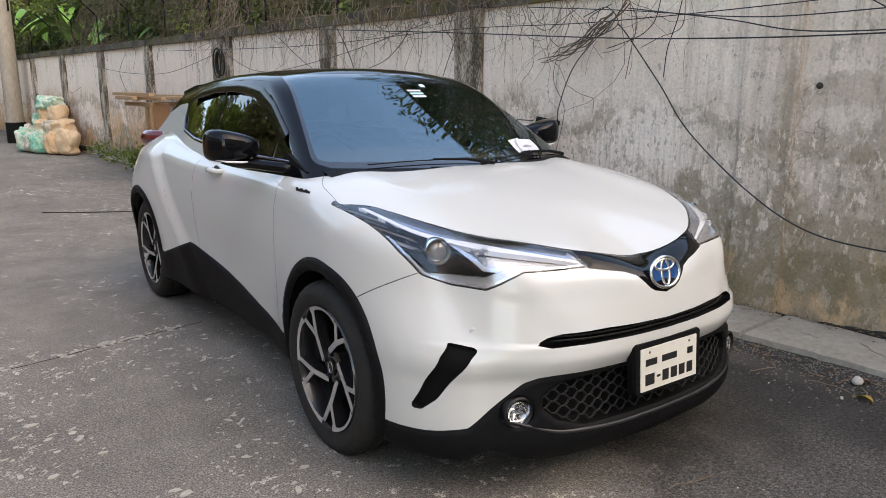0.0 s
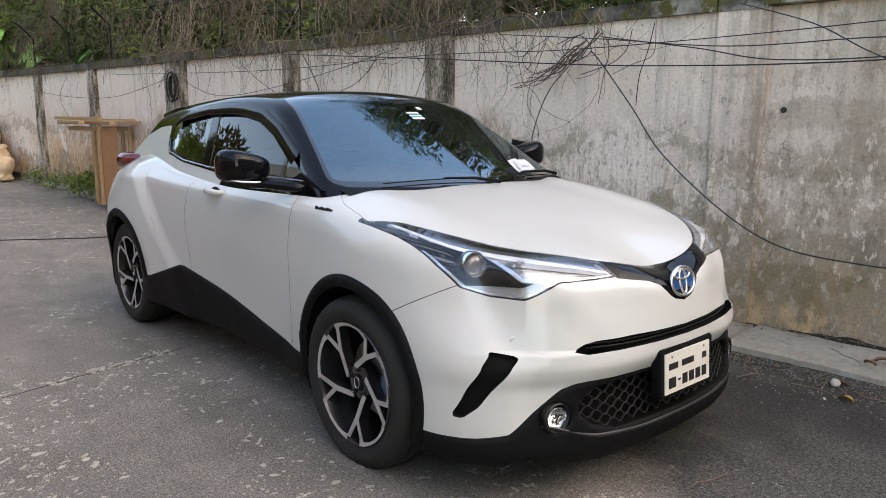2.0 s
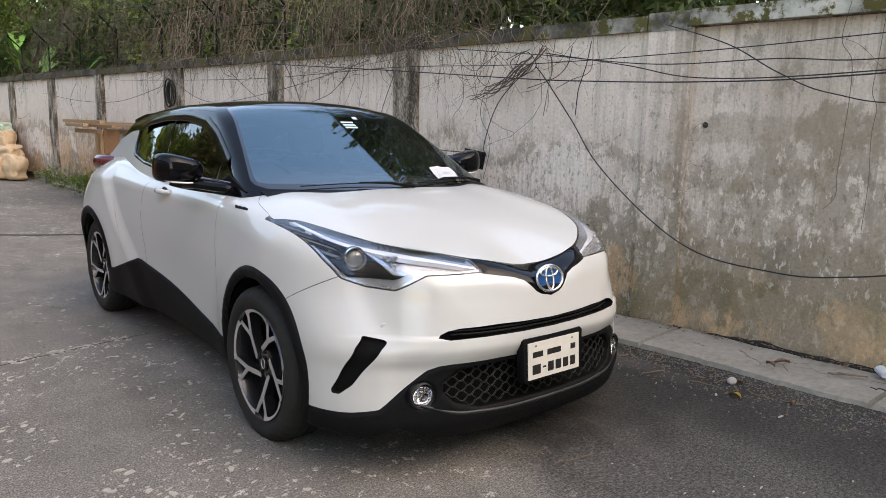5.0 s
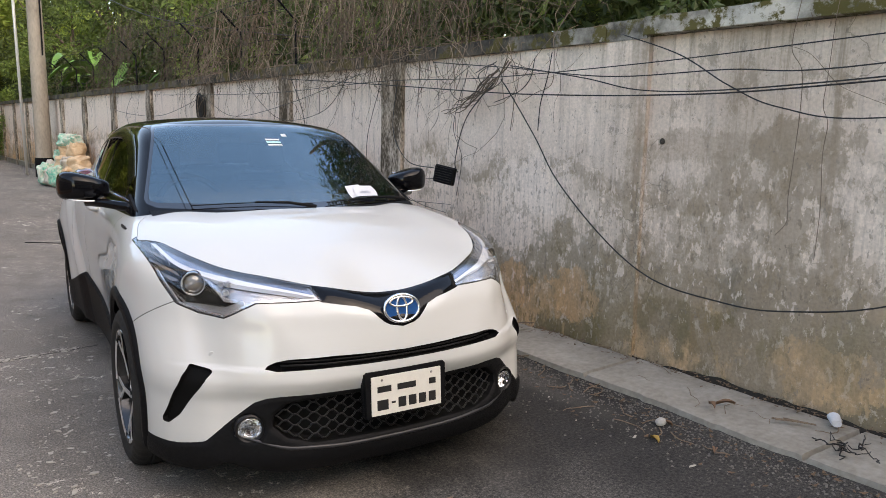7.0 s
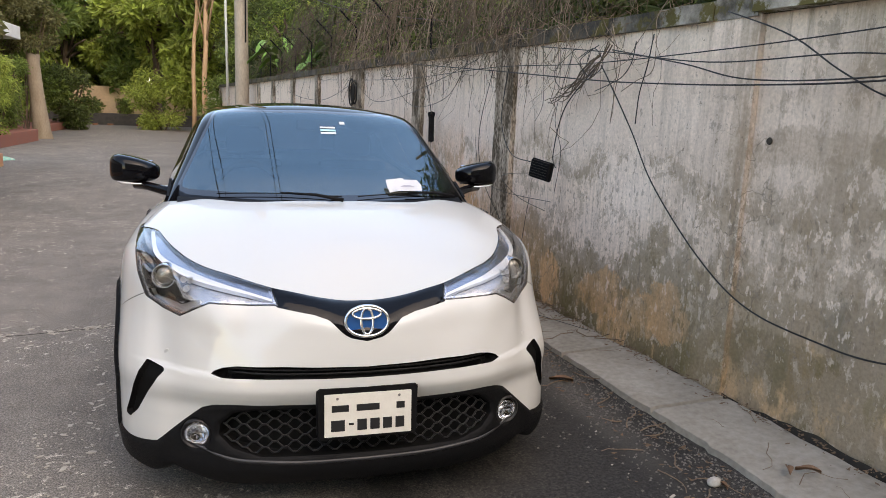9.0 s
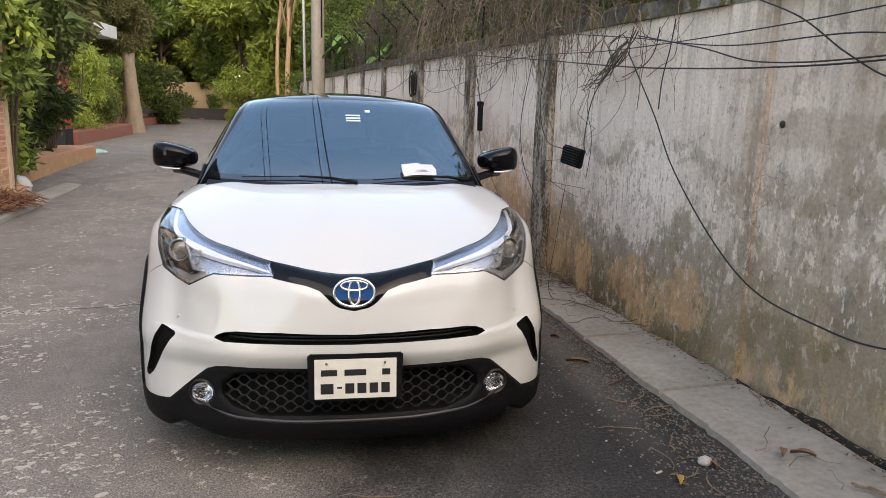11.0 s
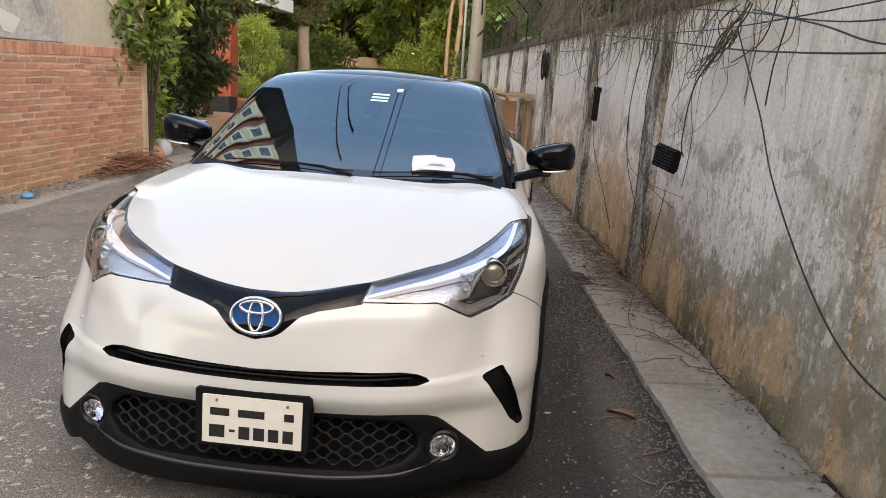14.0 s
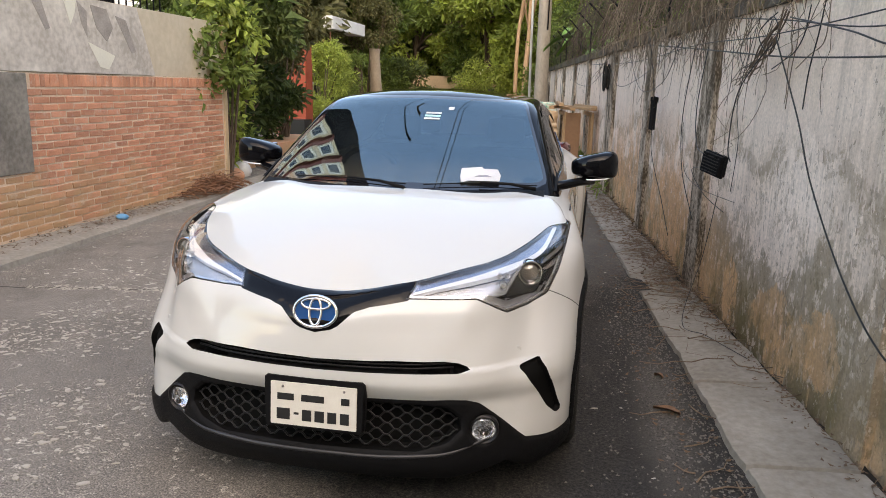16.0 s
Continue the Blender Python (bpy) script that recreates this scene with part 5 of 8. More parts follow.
# inside
inside = Geo().box(-.66, .66, 1.45, 1.80, .72, 1.055, .05)
inside.make("dashboard", CABIN, car, smooth=True, sharp=40)
g = Geo()
pts = [(-.36 + .185 * math.cos(a), 1.90 + .06 * math.sin(a), .985 + .175 * math.sin(a)) for a in np.linspace(0, 2 * math.pi, 33)]
g.tube(pts, .016, 8, cap=False)
g.box(-.44, -.28, 1.885, 1.93, .93, 1.02, .02)
g.make("steering_wheel", CABIN, car, smooth=True, sharp=40)
for x0 in (-.36, .36):
    for y0 in (2.35, 3.15):
        seat = empty("seat", (x0, y0, .5), car, "grey cloth car seat")
        tiltm = Matrix.Translation((x0, y0 + .25, .55)) @ Matrix.Rotation(radians(-14), 4, "X")
        Geo().box(-.24, .24, -.06, .08, 0, .60, .06, tiltm).make("backrest", SEAT, seat, smooth=True, sharp=50)
        Geo().box(-.13, .13, -.05, .06, .63, .80, .05, tiltm).make("headrest", SEAT, seat, smooth=True, sharp=50)
        Geo().box(-.25, .25, -.45, .05, -.12, .04, .06, tiltm).make("cushion", SEAT, seat, smooth=True, sharp=50)
Geo().box(-.70, .70, 1.3, 4.0, .40, .46).make("cabin_floor", CABIN, car)
Geo().box(-.10, .10, 1.83, 1.845, 1.36, 1.42, .01, Matrix.Translation((0, 0, 0))).make("rear_view_mirror", CABIN, car)


def sticker(name, x0, x1, z0, z1, material, text, back):
    q = [glass_pt(x, z, back) for x, z in ((x0, z0), (x1, z0), (x1, z1), (x0, z1))]
    nrm = (q[1] - q[0]).cross(q[3] - q[0]).normalized() * .0008
    Geo().add(q + [p + nrm for p in q], [(0, 3, 2, 1), (4, 5, 6, 7), (0, 1, 5, 4), (1, 2, 6, 5), (2, 3, 7, 6), (3, 0, 4, 7)]).make(name, material, car, text)


CYAN = mat("pale_blue_sticker", (.35, .62, .66), .5)
sticker("sticker", .02, .105, 1.380, 1.388, PAPER, "white strip sticker inside the glass", .0012)
sticker("sticker", .02, .105, 1.365, 1.374, CYAN, "pale blue strip sticker inside the glass", .0012)
sticker("sticker", .02, .105, 1.352, 1.360, PAPER, "white strip sticker inside the glass", .0012)
sticker("sticker", .135, .165, 1.402, 1.416, PAPER, "small white sticker inside the glass", .0012)


# ---- ground ----
g = Geo()
def rise(y):
    """The lane climbs a hand's width beyond the car."""
    return .16 * float(step(y, 6.5, 14))


def foot_z(y):
    return .056 + rise(y) + .10 * float(step(y, 2, 7))


ys = [-300, 0] + list(np.linspace(6, 14.5, 35)) + [60, 300]
g.add([(x, y, rise(y)) for y in ys for x in (-300, 300)], [(2 * i, 2 * i + 1, 2 * i + 3, 2 * i + 2) for i in range(len(ys) - 1)])
tagged(g.make("ground", ASPHALT), "worn grey asphalt lane with pale cement scabs", "road", kind="structure")

# the wall's own frame: x along it (northwards), y out from it towards the lane
WALL = Matrix(((-.1145, -.9934, 0, 2.187), (.9934, -.1145, 0, 0), (0, 0, 1, 0), (0, 0, 0, 1)))


def wall_pt(s, off, z):
    return WALL @ Vector((s, off, z))


def in_wall(ob):
    ob.matrix_world = WALL
    return ob


def grid_box(g, x0, x1, y0, y1, z0, z1, d, rough=.0, seed=0):
    """A box whose faces are divided, with uneven surfaces."""
    nx, nz = max(1, int((x1 - x0) / d)), max(1, int((z1 - z0) / d))
    xs, zs = np.linspace(x0, x1, nx + 1), np.linspace(z0, z1, nz + 1)
    wob = lambda x, z, y: y + rough * noise.noise(Vector((x * 2.1 + seed, z * 2.1, y * 3))) + rough * .5 * noise.noise(Vector((x * 7, z * 7, y + seed)))
    for yy, flip in ((y1, False), (y0, True)):
        v = [(x, wob(x, z, yy), z) for x in xs for z in zs]
        k = nz + 1
        f = [(i * k + j, i * k + j + 1, (i + 1) * k + j + 1, (i + 1) * k + j) for i in range(nx) for j in range(nz)]
        g.add(v, f if not flip else [q[::-1] for q in f])
    top = [(x, wob(x, z1, yy), z1) for x in xs for yy in (y0, y1)]
    g.add(top, [(2 * i, 2 * i + 2, 2 * i + 3, 2 * i + 1) for i in range(nx)])
    bot = [(x, wob(x, z0, yy), z0) for x in xs for yy in (y0, y1)]
    g.add(bot, [(2 * i, 2 * i + 1, 2 * i + 3, 2 * i + 2) for i in range(nx)])
    for x, flip in ((x0, False), (x1, True)):
        e = [(x, wob(x, z, yy), z) for z in zs for yy in (y0, y1)]
        f = [(2 * j, 2 * j + 2, 2 * j + 3, 2 * j + 1) for j in range(nz)]
        g.add(e, [q[::-1] for q in f] if not flip else f)


S0, S1 = -7.0, 34.0
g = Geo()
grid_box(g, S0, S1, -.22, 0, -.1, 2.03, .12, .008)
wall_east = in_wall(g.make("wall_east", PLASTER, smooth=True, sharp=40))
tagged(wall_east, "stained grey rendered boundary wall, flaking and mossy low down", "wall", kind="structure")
bpy.context.view_layer.update()
PILS = [(-3.6, .32), (-1.5, .32), (.95, .32), (3.51, .31), (5.62, .26), (8.05, .5), (10.55, .28), (12.72, .28), (15.0, .28), (17.2, .28), (19.5, .28), (21.8, .28), (24.0, .28), (26.3, .28)]
PILMAT = mat("peeling_pilaster", (.60, .50, .40), .97, base2=(.085, .066, .046), scale=6, amount=.42, stretch=(1.7, 1.7, .55), bump_=.8, bscale=25, spec=.12)
for s, w in PILS:
    g = Geo()
    grid_box(g, s - w / 2, s + w / 2, -.02, .034 if s < 3 else .045, -.1, 2.028, .08, .006, s)
    ob = g.make("pilaster", PLASTER if s < 3 else PILMAT, smooth=True, sharp=40)
    ob.parent, ob.matrix_world = wall_east, WALL
for a, b, lift, out, low_z in ((S0, .80, .040, .095, 2.034), (.80, 1.12, .045, .05, 2.02), (1.12, 3.5, .03, .035, 2.026), (3.5, 8.3, .02, .06, 2.015), (8.3, 15, .01, .06, 2.01), (15, S1, .01, .06, 2.01)):
    g = Geo()
    grid_box(g, a + .004, b - .004, -.27, out, low_z, 2.095 + lift, .035, .030, a)
    ob = g.make("coping", COPING, smooth=True, sharp=50)
    ob.parent, ob.matrix_world = wall_east, WALL
# a hole left by scaffolding, and a few broken spots
g = Geo()
# shallow dish; the hole's inner shade is put into its near-black colour
m = Matrix.Translation((.68, .0185, 1.415)) @ Matrix.Rotation(-math.pi / 2, 4, "X")
g.lathe([(-.0075, .001), (-.0075, .010), (-.0095, .014), (-.016, .019)], m, 14)
ob = g.make("wall_hole", mat("hole_shade", (.018, .015, .012), .95, base2=(.05, .042, .034), scale=60, amount=.6), smooth=True)
ob.parent, ob.matrix_world = wall_east, WALL

# raised cement strip at the wall's foot
g = Geo()
joints = [-3.1, -1.75, -.62, .71, 1.62, 2.93, 3.7, 4.85, 5.6, 6.9, 8.1, 9.3]
ys = np.array(sorted(list(np.linspace(-8, 34, 900)) + [j + d for j in joints for d in (-.016, -.009, .009, .016)]))
rows = []
for y in ys:
    wx = 2.187 - .1153 * y
    e = 1.672 - .082 * y + .018 * noise.noise(Vector((y * 1.7, 0, 0))) + .012 * noise.noise(Vector((y * 6, 3, 0))) + .014 * noise.noise(Vector((y * 17, 6, 0)))
    lift = .035 + .012 * noise.noise(Vector((y * .8, 5, 0))) - (.030 if min(abs(y - j) for j in joints) < .011 else 0) - .045 * float(step(y, 3.42, 3.50) * step(y, 3.98, 3.88)) - .03 * float(step(y, 5.1, 5.2) * step(y, 5.9, 5.8))
    gap = .034 + .030 * float(step(y, 1.2, .3)) + .022 * noise.noise(Vector((y * 3.1, 4, 0))) + .008 * noise.noise(Vector((y * 11, 4, 0)))
    rows.append([(e - .012, y, -.03), (e, y, lift * .8 + rise(y)), (e + .03, y, lift + rise(y)), ((e + wx) / 2, y, lift + .012 + .5 * (foot_z(y) - .056 + rise(y)) + .008 * noise.noise(Vector((y * 3, 1, 0)))), (wx - gap - .05, y, lift - .034 + foot_z(y)), (wx - gap, y, lift - .036 + foot_z(y) + .012 * noise.noise(Vector((y * 4, 9, 0)))), (wx - gap + .006, y, -.06), (wx + .06, y, -.06)])
g.add(sum(rows, []), [(i * 8 + j, i * 8 + j + 1, (i + 1) * 8 + j + 1, (i + 1) * 8 + j) for i in range(len(ys) - 1) for j in range(7)])
tagged(g.make("pavement_east", CEMENT, smooth=True, sharp=40), "narrow raised cement strip along the wall", "pavement", kind="structure")

# dark ribbon whose colour is the shade of the wall's undercut foot
g = Geo()
ys = np.linspace(-8, 12, 160)
g.add([(2.187 - .1153 * y + d, y, .012 + .008 * noise.noise(Vector((y * 5, d * 40, 0)))) for y in ys for d in (-.10, -.05, .02)], [(i * 3 + j, i * 3 + j + 1, (i + 1) * 3 + j + 1, (i + 1) * 3 + j) for i in range(159) for j in range(2)])
sx = np.arange(-7, 9, .03)
hh = [max(.03, .062 + .030 * noise.noise(Vector((s_ * 2.3, 1, 0))) + .018 * noise.noise(Vector((s_ * 9, 2, 0)))) * (1.0 if s_ < 1.0 else .62) for s_ in sx]
g.add([tuple(wall_pt(s_, .0135 if k else .030, h_ + foot_z(s_) - .056 if k else 0)) for s_, h_ in zip(sx, hh) for k in (0, 1)], [(2 * i, 2 * i + 1, 2 * i + 3, 2 * i + 2) for i in range(len(sx) - 1)])
tagged(g.make("foot_dirt", mat("undercut_black", (.018, .015, .012), .95, base2=(.035, .029, .022), scale=25, amount=1), smooth=True), "dark ribbon at the wall's foot, coloured as the shade of its undercut", "dirt", kind="structure")

# ---- brick wall and strip on the west side ----
BX, BY0, BY1, BTOP = -4.02, -2.0, 7.40, 1.545
wall_west = Geo().box(BX - .26, BX - .002, BY0, BY1, -.05, BTOP).make("wall_west", MORTAR)
tagged(wall_west, "red brick garden wall with a limewashed band on top", "wall", kind="structure")
g = Geo()
grid_box(g, BY0, BY1 - .05, -.02, .10, BTOP + .002, 2.28, .12, .01, 4)
ob = g.make("upper_band", LIME, wall_west, "stained cream limewashed band")
ob.matrix_parent_inverse = Matrix()
ob.matrix_world = Matrix(((0, 1, 0, BX - .12), (1, 0, 0, 0), (0, 0, 1, 0), (0, 0, 0, 1)))
ob.data.flip_normals()
Geo().box(BX - .28, BX + .012, BY1, BY1 + .10, -.05, 2.25, .012).make("end_pier", OCHRE, wall_west, "plastered end pier")
g = Geo()
ys = np.linspace(-8, 9.5, 100)
rows = []
for y in ys:
    e = -3.62 - .03 * (y - 4) + .02 * noise.noise(Vector((y * 1.9, 7, 0)))
    rows.append([(e + .015, y, -.03), (e, y, .045), (e - .03, y, .055), (BX - .02, y, .075 + .015 * noise.noise(Vector((y * 3, 2, 0))))])
g.add(sum(rows, []), [(i * 4 + j, (i + 1) * 4 + j, (i + 1) * 4 + j + 1, i * 4 + j + 1) for i in range(len(ys) - 1) for j in range(3)])
tagged(g.make("pavement_west", CEMENT, smooth=True, sharp=40), "narrow cement strip under the brick wall", "pavement", kind="structure")
# torn poster and loose plaster on the band
TORN = mat("torn_poster_paper", (.70, .62, .53), .9, base2=(.42, .36, .30), scale=2.0, amount=.55, bump_=.3, bscale=20)
SHEET = Matrix(((0, 0, 1, BX + .002), (1, 0, 0, 0), (0, 1, 0, 0), (0, 0, 0, 1)))
g = Geo().plate([(BY0 + .05, 1.555), (5.72, 1.555), (5.42, 2.27), (BY0 + .05, 2.29)], SHEET, .010)
g.make("poster_sheet", TORN, wall_west, "pale weathered sheet with torn grey poster remains")
SCRAP = mat("grey_scrap", (.42, .36, .31), .9, base2=(.26, .22, .19), scale=6, amount=.8)
CREAMP = mat("cream_scrap", (.78, .73, .60), .9, base2=(.66, .61, .50), scale=5, amount=1)
for name, mt, pts in (("poster_scrap", SCRAP, ((4.62, 2.22), (4.88, 2.20), (4.97, 2.02), (4.86, 1.88), (4.70, 2.00))), ("poster_scrap", CREAMP, ((4.22, 2.27), (4.42, 2.27), (4.38, 2.12), (4.31, 2.00))),
                      ("poster_scrap", SCRAP, ((4.42, 2.24), (4.56, 2.15), (4.55, 1.90), (4.47, 2.03))), ("poster_scrap", CREAMP, ((4.55, 1.86), (4.98, 1.74), (4.86, 1.60), (4.72, 1.62))),
                      ("poster_scrap", SCRAP, ((3.75, 2.27), (3.9, 2.27), (4.02, 1.95), (3.96, 1.93))), ("poster_scrap", SCRAP, ((5.02, 2.15), (5.20, 2.12), (5.36, 1.80), (5.28, 1.78)))):
    Geo().plate(pts, Matrix.Translation((.0105, 0, 0)) @ SHEET, .003).make(name, mt, wall_west)
# added shed: its black roof stands in for shadow above the railing
shed = empty("shed", (BX - 1.6, 4, 0), label="railing behind the brick wall with an added dark roof standing for shadow", category="shed")
Geo().box(BX - 3.2, BX - .42, BY0, 6.9, 2.62, 2.70).make("roof", GRILLE, shed)
Geo().box(BX - 3.2, BX - 3.1, BY0, 6.9, 0, 2.62).make("wall", OCHRE, shed)
Geo().tube([(BX - .5, BY0, 2.56), (BX - .5, 6.8, 2.56)], .02, 6).make("rail", GRILLE, shed)
for k in range(60):
    Geo().tube([(BX - .5, 6.75 - .145 * k, 2.0), (BX - .5, 6.75 - .145 * k, 2.62)], .010, 5).make("baluster", GRILLE, shed)
Geo().box(BX - .03, BX + .016, BY0, 3.66, .66, BTOP - .004, .012).make("plaster_patch", mat("old_cement_patch", (.34, .30, .25), .95, base2=(.15, .13, .105), scale=2.6, amount=.7, bump_=.6, bscale=30), wall_west, "grey cement patch over the bricks")

# ---- end of the lane ----
g = Geo()
grid_box(g, -16, 5.5, -.2, 0, -.05, 2.05, .3, .02, 8)
wall_north = g.make("wall_north", OCHRE)
wall_north.matrix_world = Matrix(((1, 0, 0, 0), (0, -1, 0, 38.5), (0, 0, 1, 0), (0, 0, 0, 1)))
wall_north.data.flip_normals()
tagged(wall_north, "ochre rendered wall closing the lane", "wall", kind="structure")
tagged(Geo().box(-9.5, 1.0, 37.3, 38.1, 0, .72, .03).make("planter_trough", mat("dark_trough", (.035, .033, .032), .8, base2=(.06, .055, .05), scale=6)), "long dark planter trough at the lane's end", "planter")
SOIL = mat("dry_soil", (.12, .085, .055), .95, base2=(.07, .05, .035), scale=9, bump_=.6, bscale=40)
TERRA = mat("terracotta", (.36, .16, .085), .85, base2=(.28, .12, .07), scale=12)
for i, x in enumerate((-7.6, -6.9, -6.2, -4.9, -4.1, -3.3, -2.2)):
    pot = empty("flower_pot", (x, 36.9, 0), label="small terracotta flower pot by the trough", category="pot", group="pots along the trough")
    Geo().lathe([(0, .001), (0, .09), (.20, .13), (.24, .14), (.24, .11), (.20, .10), (.20, .001)], Matrix.Translation((x, 36.9, 0)), 16).make("pot", TERRA, pot, smooth=True, sharp=40)

# low brick planter wall and kerb beyond the brick wall
red = mat("faded_red_paint", (.36, .11, .07), .85, base2=(.26, .13, .10), scale=3, amount=1, bump_=.3, bscale=40)
tagged(Geo().box(-5.6, -4.62, 7.62, 13.2, 0, .40, .02).make("planter_wall", BRICK), "low brick planter beside the lane", "planter", kind="structure")
tagged(Geo().box(-8.0, -6.0, 16.6, 22.0, 0, .50, .03).make("planter_wall", red), "low red painted planter wall", "planter", kind="structure")
tagged(Geo().box(-10.5, -7.0, 24.2, 34, 0, .45, .03).make("planter_wall", red), "low red planter along the lane", "planter", kind="structure")
gate = empty("gate_post", (-6.5, 16.0, 0), label="orange painted gate pier on a dark plinth", category="gate pier")
ORANGE = mat("orange_paint", (.36, .06, .02), .6, base2=(.27, .045, .018), scale=4, amount=1, bump_=.1, bscale=60)
Geo().box(-6.62, -6.05, 15.9, 16.4, .30, 1.98, .015).make("pier", ORANGE, gate)
Geo().box(-6.22, -6.05, 15.95, 16.35, 1.97, 3.2, .015).make("column", ORANGE, gate)
Geo().box(-6.63, -6.04, 15.89, 15.91, 1.36, 1.39).make("joint", VOID, gate)
Geo().box(-6.2, -5.75, 15.0, 15.5, 0, .62, .01).make("plinth", GRILLE, gate, "dark plinth")

# house with a canopy behind the greenery
house = empty("house", (-9, 20, 0), label="white house with a flat canopy behind the trees", category="house")
WHITEWASH = mat("white_render", (.72, .70, .66), .85, base2=(.58, .56, .52), scale=2, amount=1)
Geo().box(-13, -9.2, 18.5, 28, 0, 7.5).make("wall", WHITEWASH, house)
Geo().box(-9.4, -6.35, 18.9, 22.2, 3.05, 3.42, .02).make("canopy", WHITEWASH, house, "white concrete canopy")
for z0 in (1.0, 4.2):
    for y0 in (19.5, 22.2, 24.9):
        w = Geo().box(-9.26, -9.17, y0, y0 + 1.4, z0, z0 + 1.5, .01).make("window", WHITEWASH, house)
        Geo().box(-9.172, -9.160, y0 + .08, y0 + 1.32, z0 + .08, z0 + 1.42).make("pane", DARKGLASS, w)
railing = Geo()
for k in range(14):
    railing.tube([(-6.45 - .2 * k, 18.98, 2.5), (-6.45 - .2 * k, 18.98, 3.06)], .014, 5)
railing.tube([(-6.4, 18.98, 2.52), (-9.3, 18.98, 2.52)], .016, 5)
railing.make("railing", mat("rusty_iron", (.22, .09, .05), .8), house)

# ---- poles ----
CONCRETE = mat("pole_concrete", (.38, .325, .26), .9, base2=(.20, .17, .135), scale=3, amount=1, bump_=.4, bscale=50, stretch=(1, 1, .4))
def utility_pole(x, y, r, h, label, lean=0):
    ob = empty("utility_pole", (x, y, 0), label=label, category="utility pole")
    Geo().tube([(x + lean * k / 8, y, h * k / 8) for k in range(9)], r, 20, .72).make("shaft", CONCRETE, ob, smooth=True, sharp=60)
    Geo().tube([(x, y, .0), (x, y, .62)], r * 1.12, 20).make("collar", CLAD, ob, "black painted foot", smooth=True, sharp=60)
    Geo().tube([(x + .1, y - .02 - r, 3.0), (x + .12, y - r - .04, 9)], .02, 6).make("conduit", CLAD, ob)
    return ob
near_pole = utility_pole(-.20, 17.7, .185, 9.5, "tall grey concrete utility pole beside the wall")
Geo_steel = mat("white_pipe", (.6, .58, .54), .5, .2)
thin = empty("lamp_post", (-.55, 18.6, 0), label="thin pale steel post beside the concrete pole", category="post")
Geo().tube([(-.55, 18.6, 0), (-.62, 18.6, 8)], .035, 10).make("shaft", Geo_steel, thin, smooth=True)
stub = empty("tree_stump", (-6.25, 23.2, 0), label="tall pale lopped tree trunk covered by creepers", category="tree trunk")
BARK = mat("pale_bark", (.36, .29, .21), .95, base2=(.20, .15, .10), scale=5, amount=1, bump_=.8, bscale=18, stretch=(1, 1, .3))
# sunlight on the far trunks is put into this warmer bark colour
SUNLIT_BARK = mat("sunlit_bark", (.56, .37, .22), .9, base2=(.36, .22, .13), scale=4, amount=1, bump_=.6, bscale=18, stretch=(1, 1, .3))
BARK2 = mat("brown_bark", (.16, .105, .07), .95, base2=(.08, .055, .04), scale=5, amount=1, bump_=.8, bscale=20, stretch=(1, 1, .3))
Geo().tube([(-6.15, 23.2, 0), (-6.17, 23.2, .4), (-6.25, 23.2, 1.6), (-6.3, 23.2, 2.5), (-6.28, 23.2, 2.72)], [.34, .26, .20, .19, .20], 16).make("trunk", BARK, stub, smooth=True, sharp=50)

# ---- apartment blocks behind the camera: they show only as mirror images in the glass and paint ----
def apartment(x, y, w, d, h, turn, label):
    ob = empty("apartment_building", (x, y, 0), label=label, category="building", rz=turn)
    m = pose(x, y, 0, 0, 0, turn)
    Geo().box(-w / 2, w / 2, -d / 2, d / 2, 0, h, 0, m).make("wall", TANWALL, ob)
    storeys = int(h / 3.1)
    for k in range(storeys):
        z0 = .9 + 3.1 * k
        Geo().box(-w / 2 - .25, w / 2 + .25, d / 2 - .02, d / 2 + .22, z0 - .95, z0 - .45, .03, m).make("balcony", REDBAND, ob, "dark red floor band")
        n = max(2, int(w / 2.6))
        for i in range(n):
            cx = -w / 2 + (i + .5) * w / n
            win = Geo().box(cx - .98, cx + .98, d / 2 - .05, d / 2 + .12, z0 - .1, z0 + 1.6, .02, m).make("window", WHITEWASH, ob)
            Geo().box(cx - .66, cx + .66, d / 2 + .11, d / 2 + .13, z0 + .16, z0 + 1.34, 0, m).make("pane", DARKGLASS, win)
    # dark panel laid over the whole end wall
    Geo().box(-w / 2 - .06, -w / 2 + .01, -d / 2, d / 2, .2, h - .2, 0, m).make("stair_glazing", CLAD, ob, "dark panel over the end wall")
    Geo().box(-w / 2 - .3, w / 2 + .3, -d / 2 - .3, d / 2 + .3, h, h + .5, .05, m).make("parapet", WHITEWASH, ob)
    return ob
TANWALL = mat("tan_render", (.62, .52, .40), .85, base2=(.54, .44, .33), scale=.8, amount=1)
REDBAND = mat("dark_red_render", (.20, .055, .045), .8, base2=(.15, .045, .04), scale=1, amount=1)
apartment(-29.1, 25.5, 30, 2, 42, 159, "tan apartment tower with dark red floor bands")
# unseen block, added to keep southern sky off the nose and ground
apartment(3.0, -21.0, 26, 8, 10.5, 0, "unseen tan apartment block added behind the camera to block bright sky")

# ---- loose things by the wall ----
WOOD = mat("raw_timber", (.46, .30, .16), .8, base2=(.34, .20, .10), scale=4, amount=1, bump_=.3, bscale=60, stretch=(1, 12, 12))
PLY = mat("weathered_plywood", (.30, .165, .085), .85, base2=(.22, .12, .065), scale=3, amount=1, bump_=.2, bscale=40)
crate = empty("timber_stack", wall_pt(9.85, .36, .04), label="timber trestle with loose raw battens laid on top", category="timber")
cm = WALL @ Matrix.Translation((9.85, .36, .13))
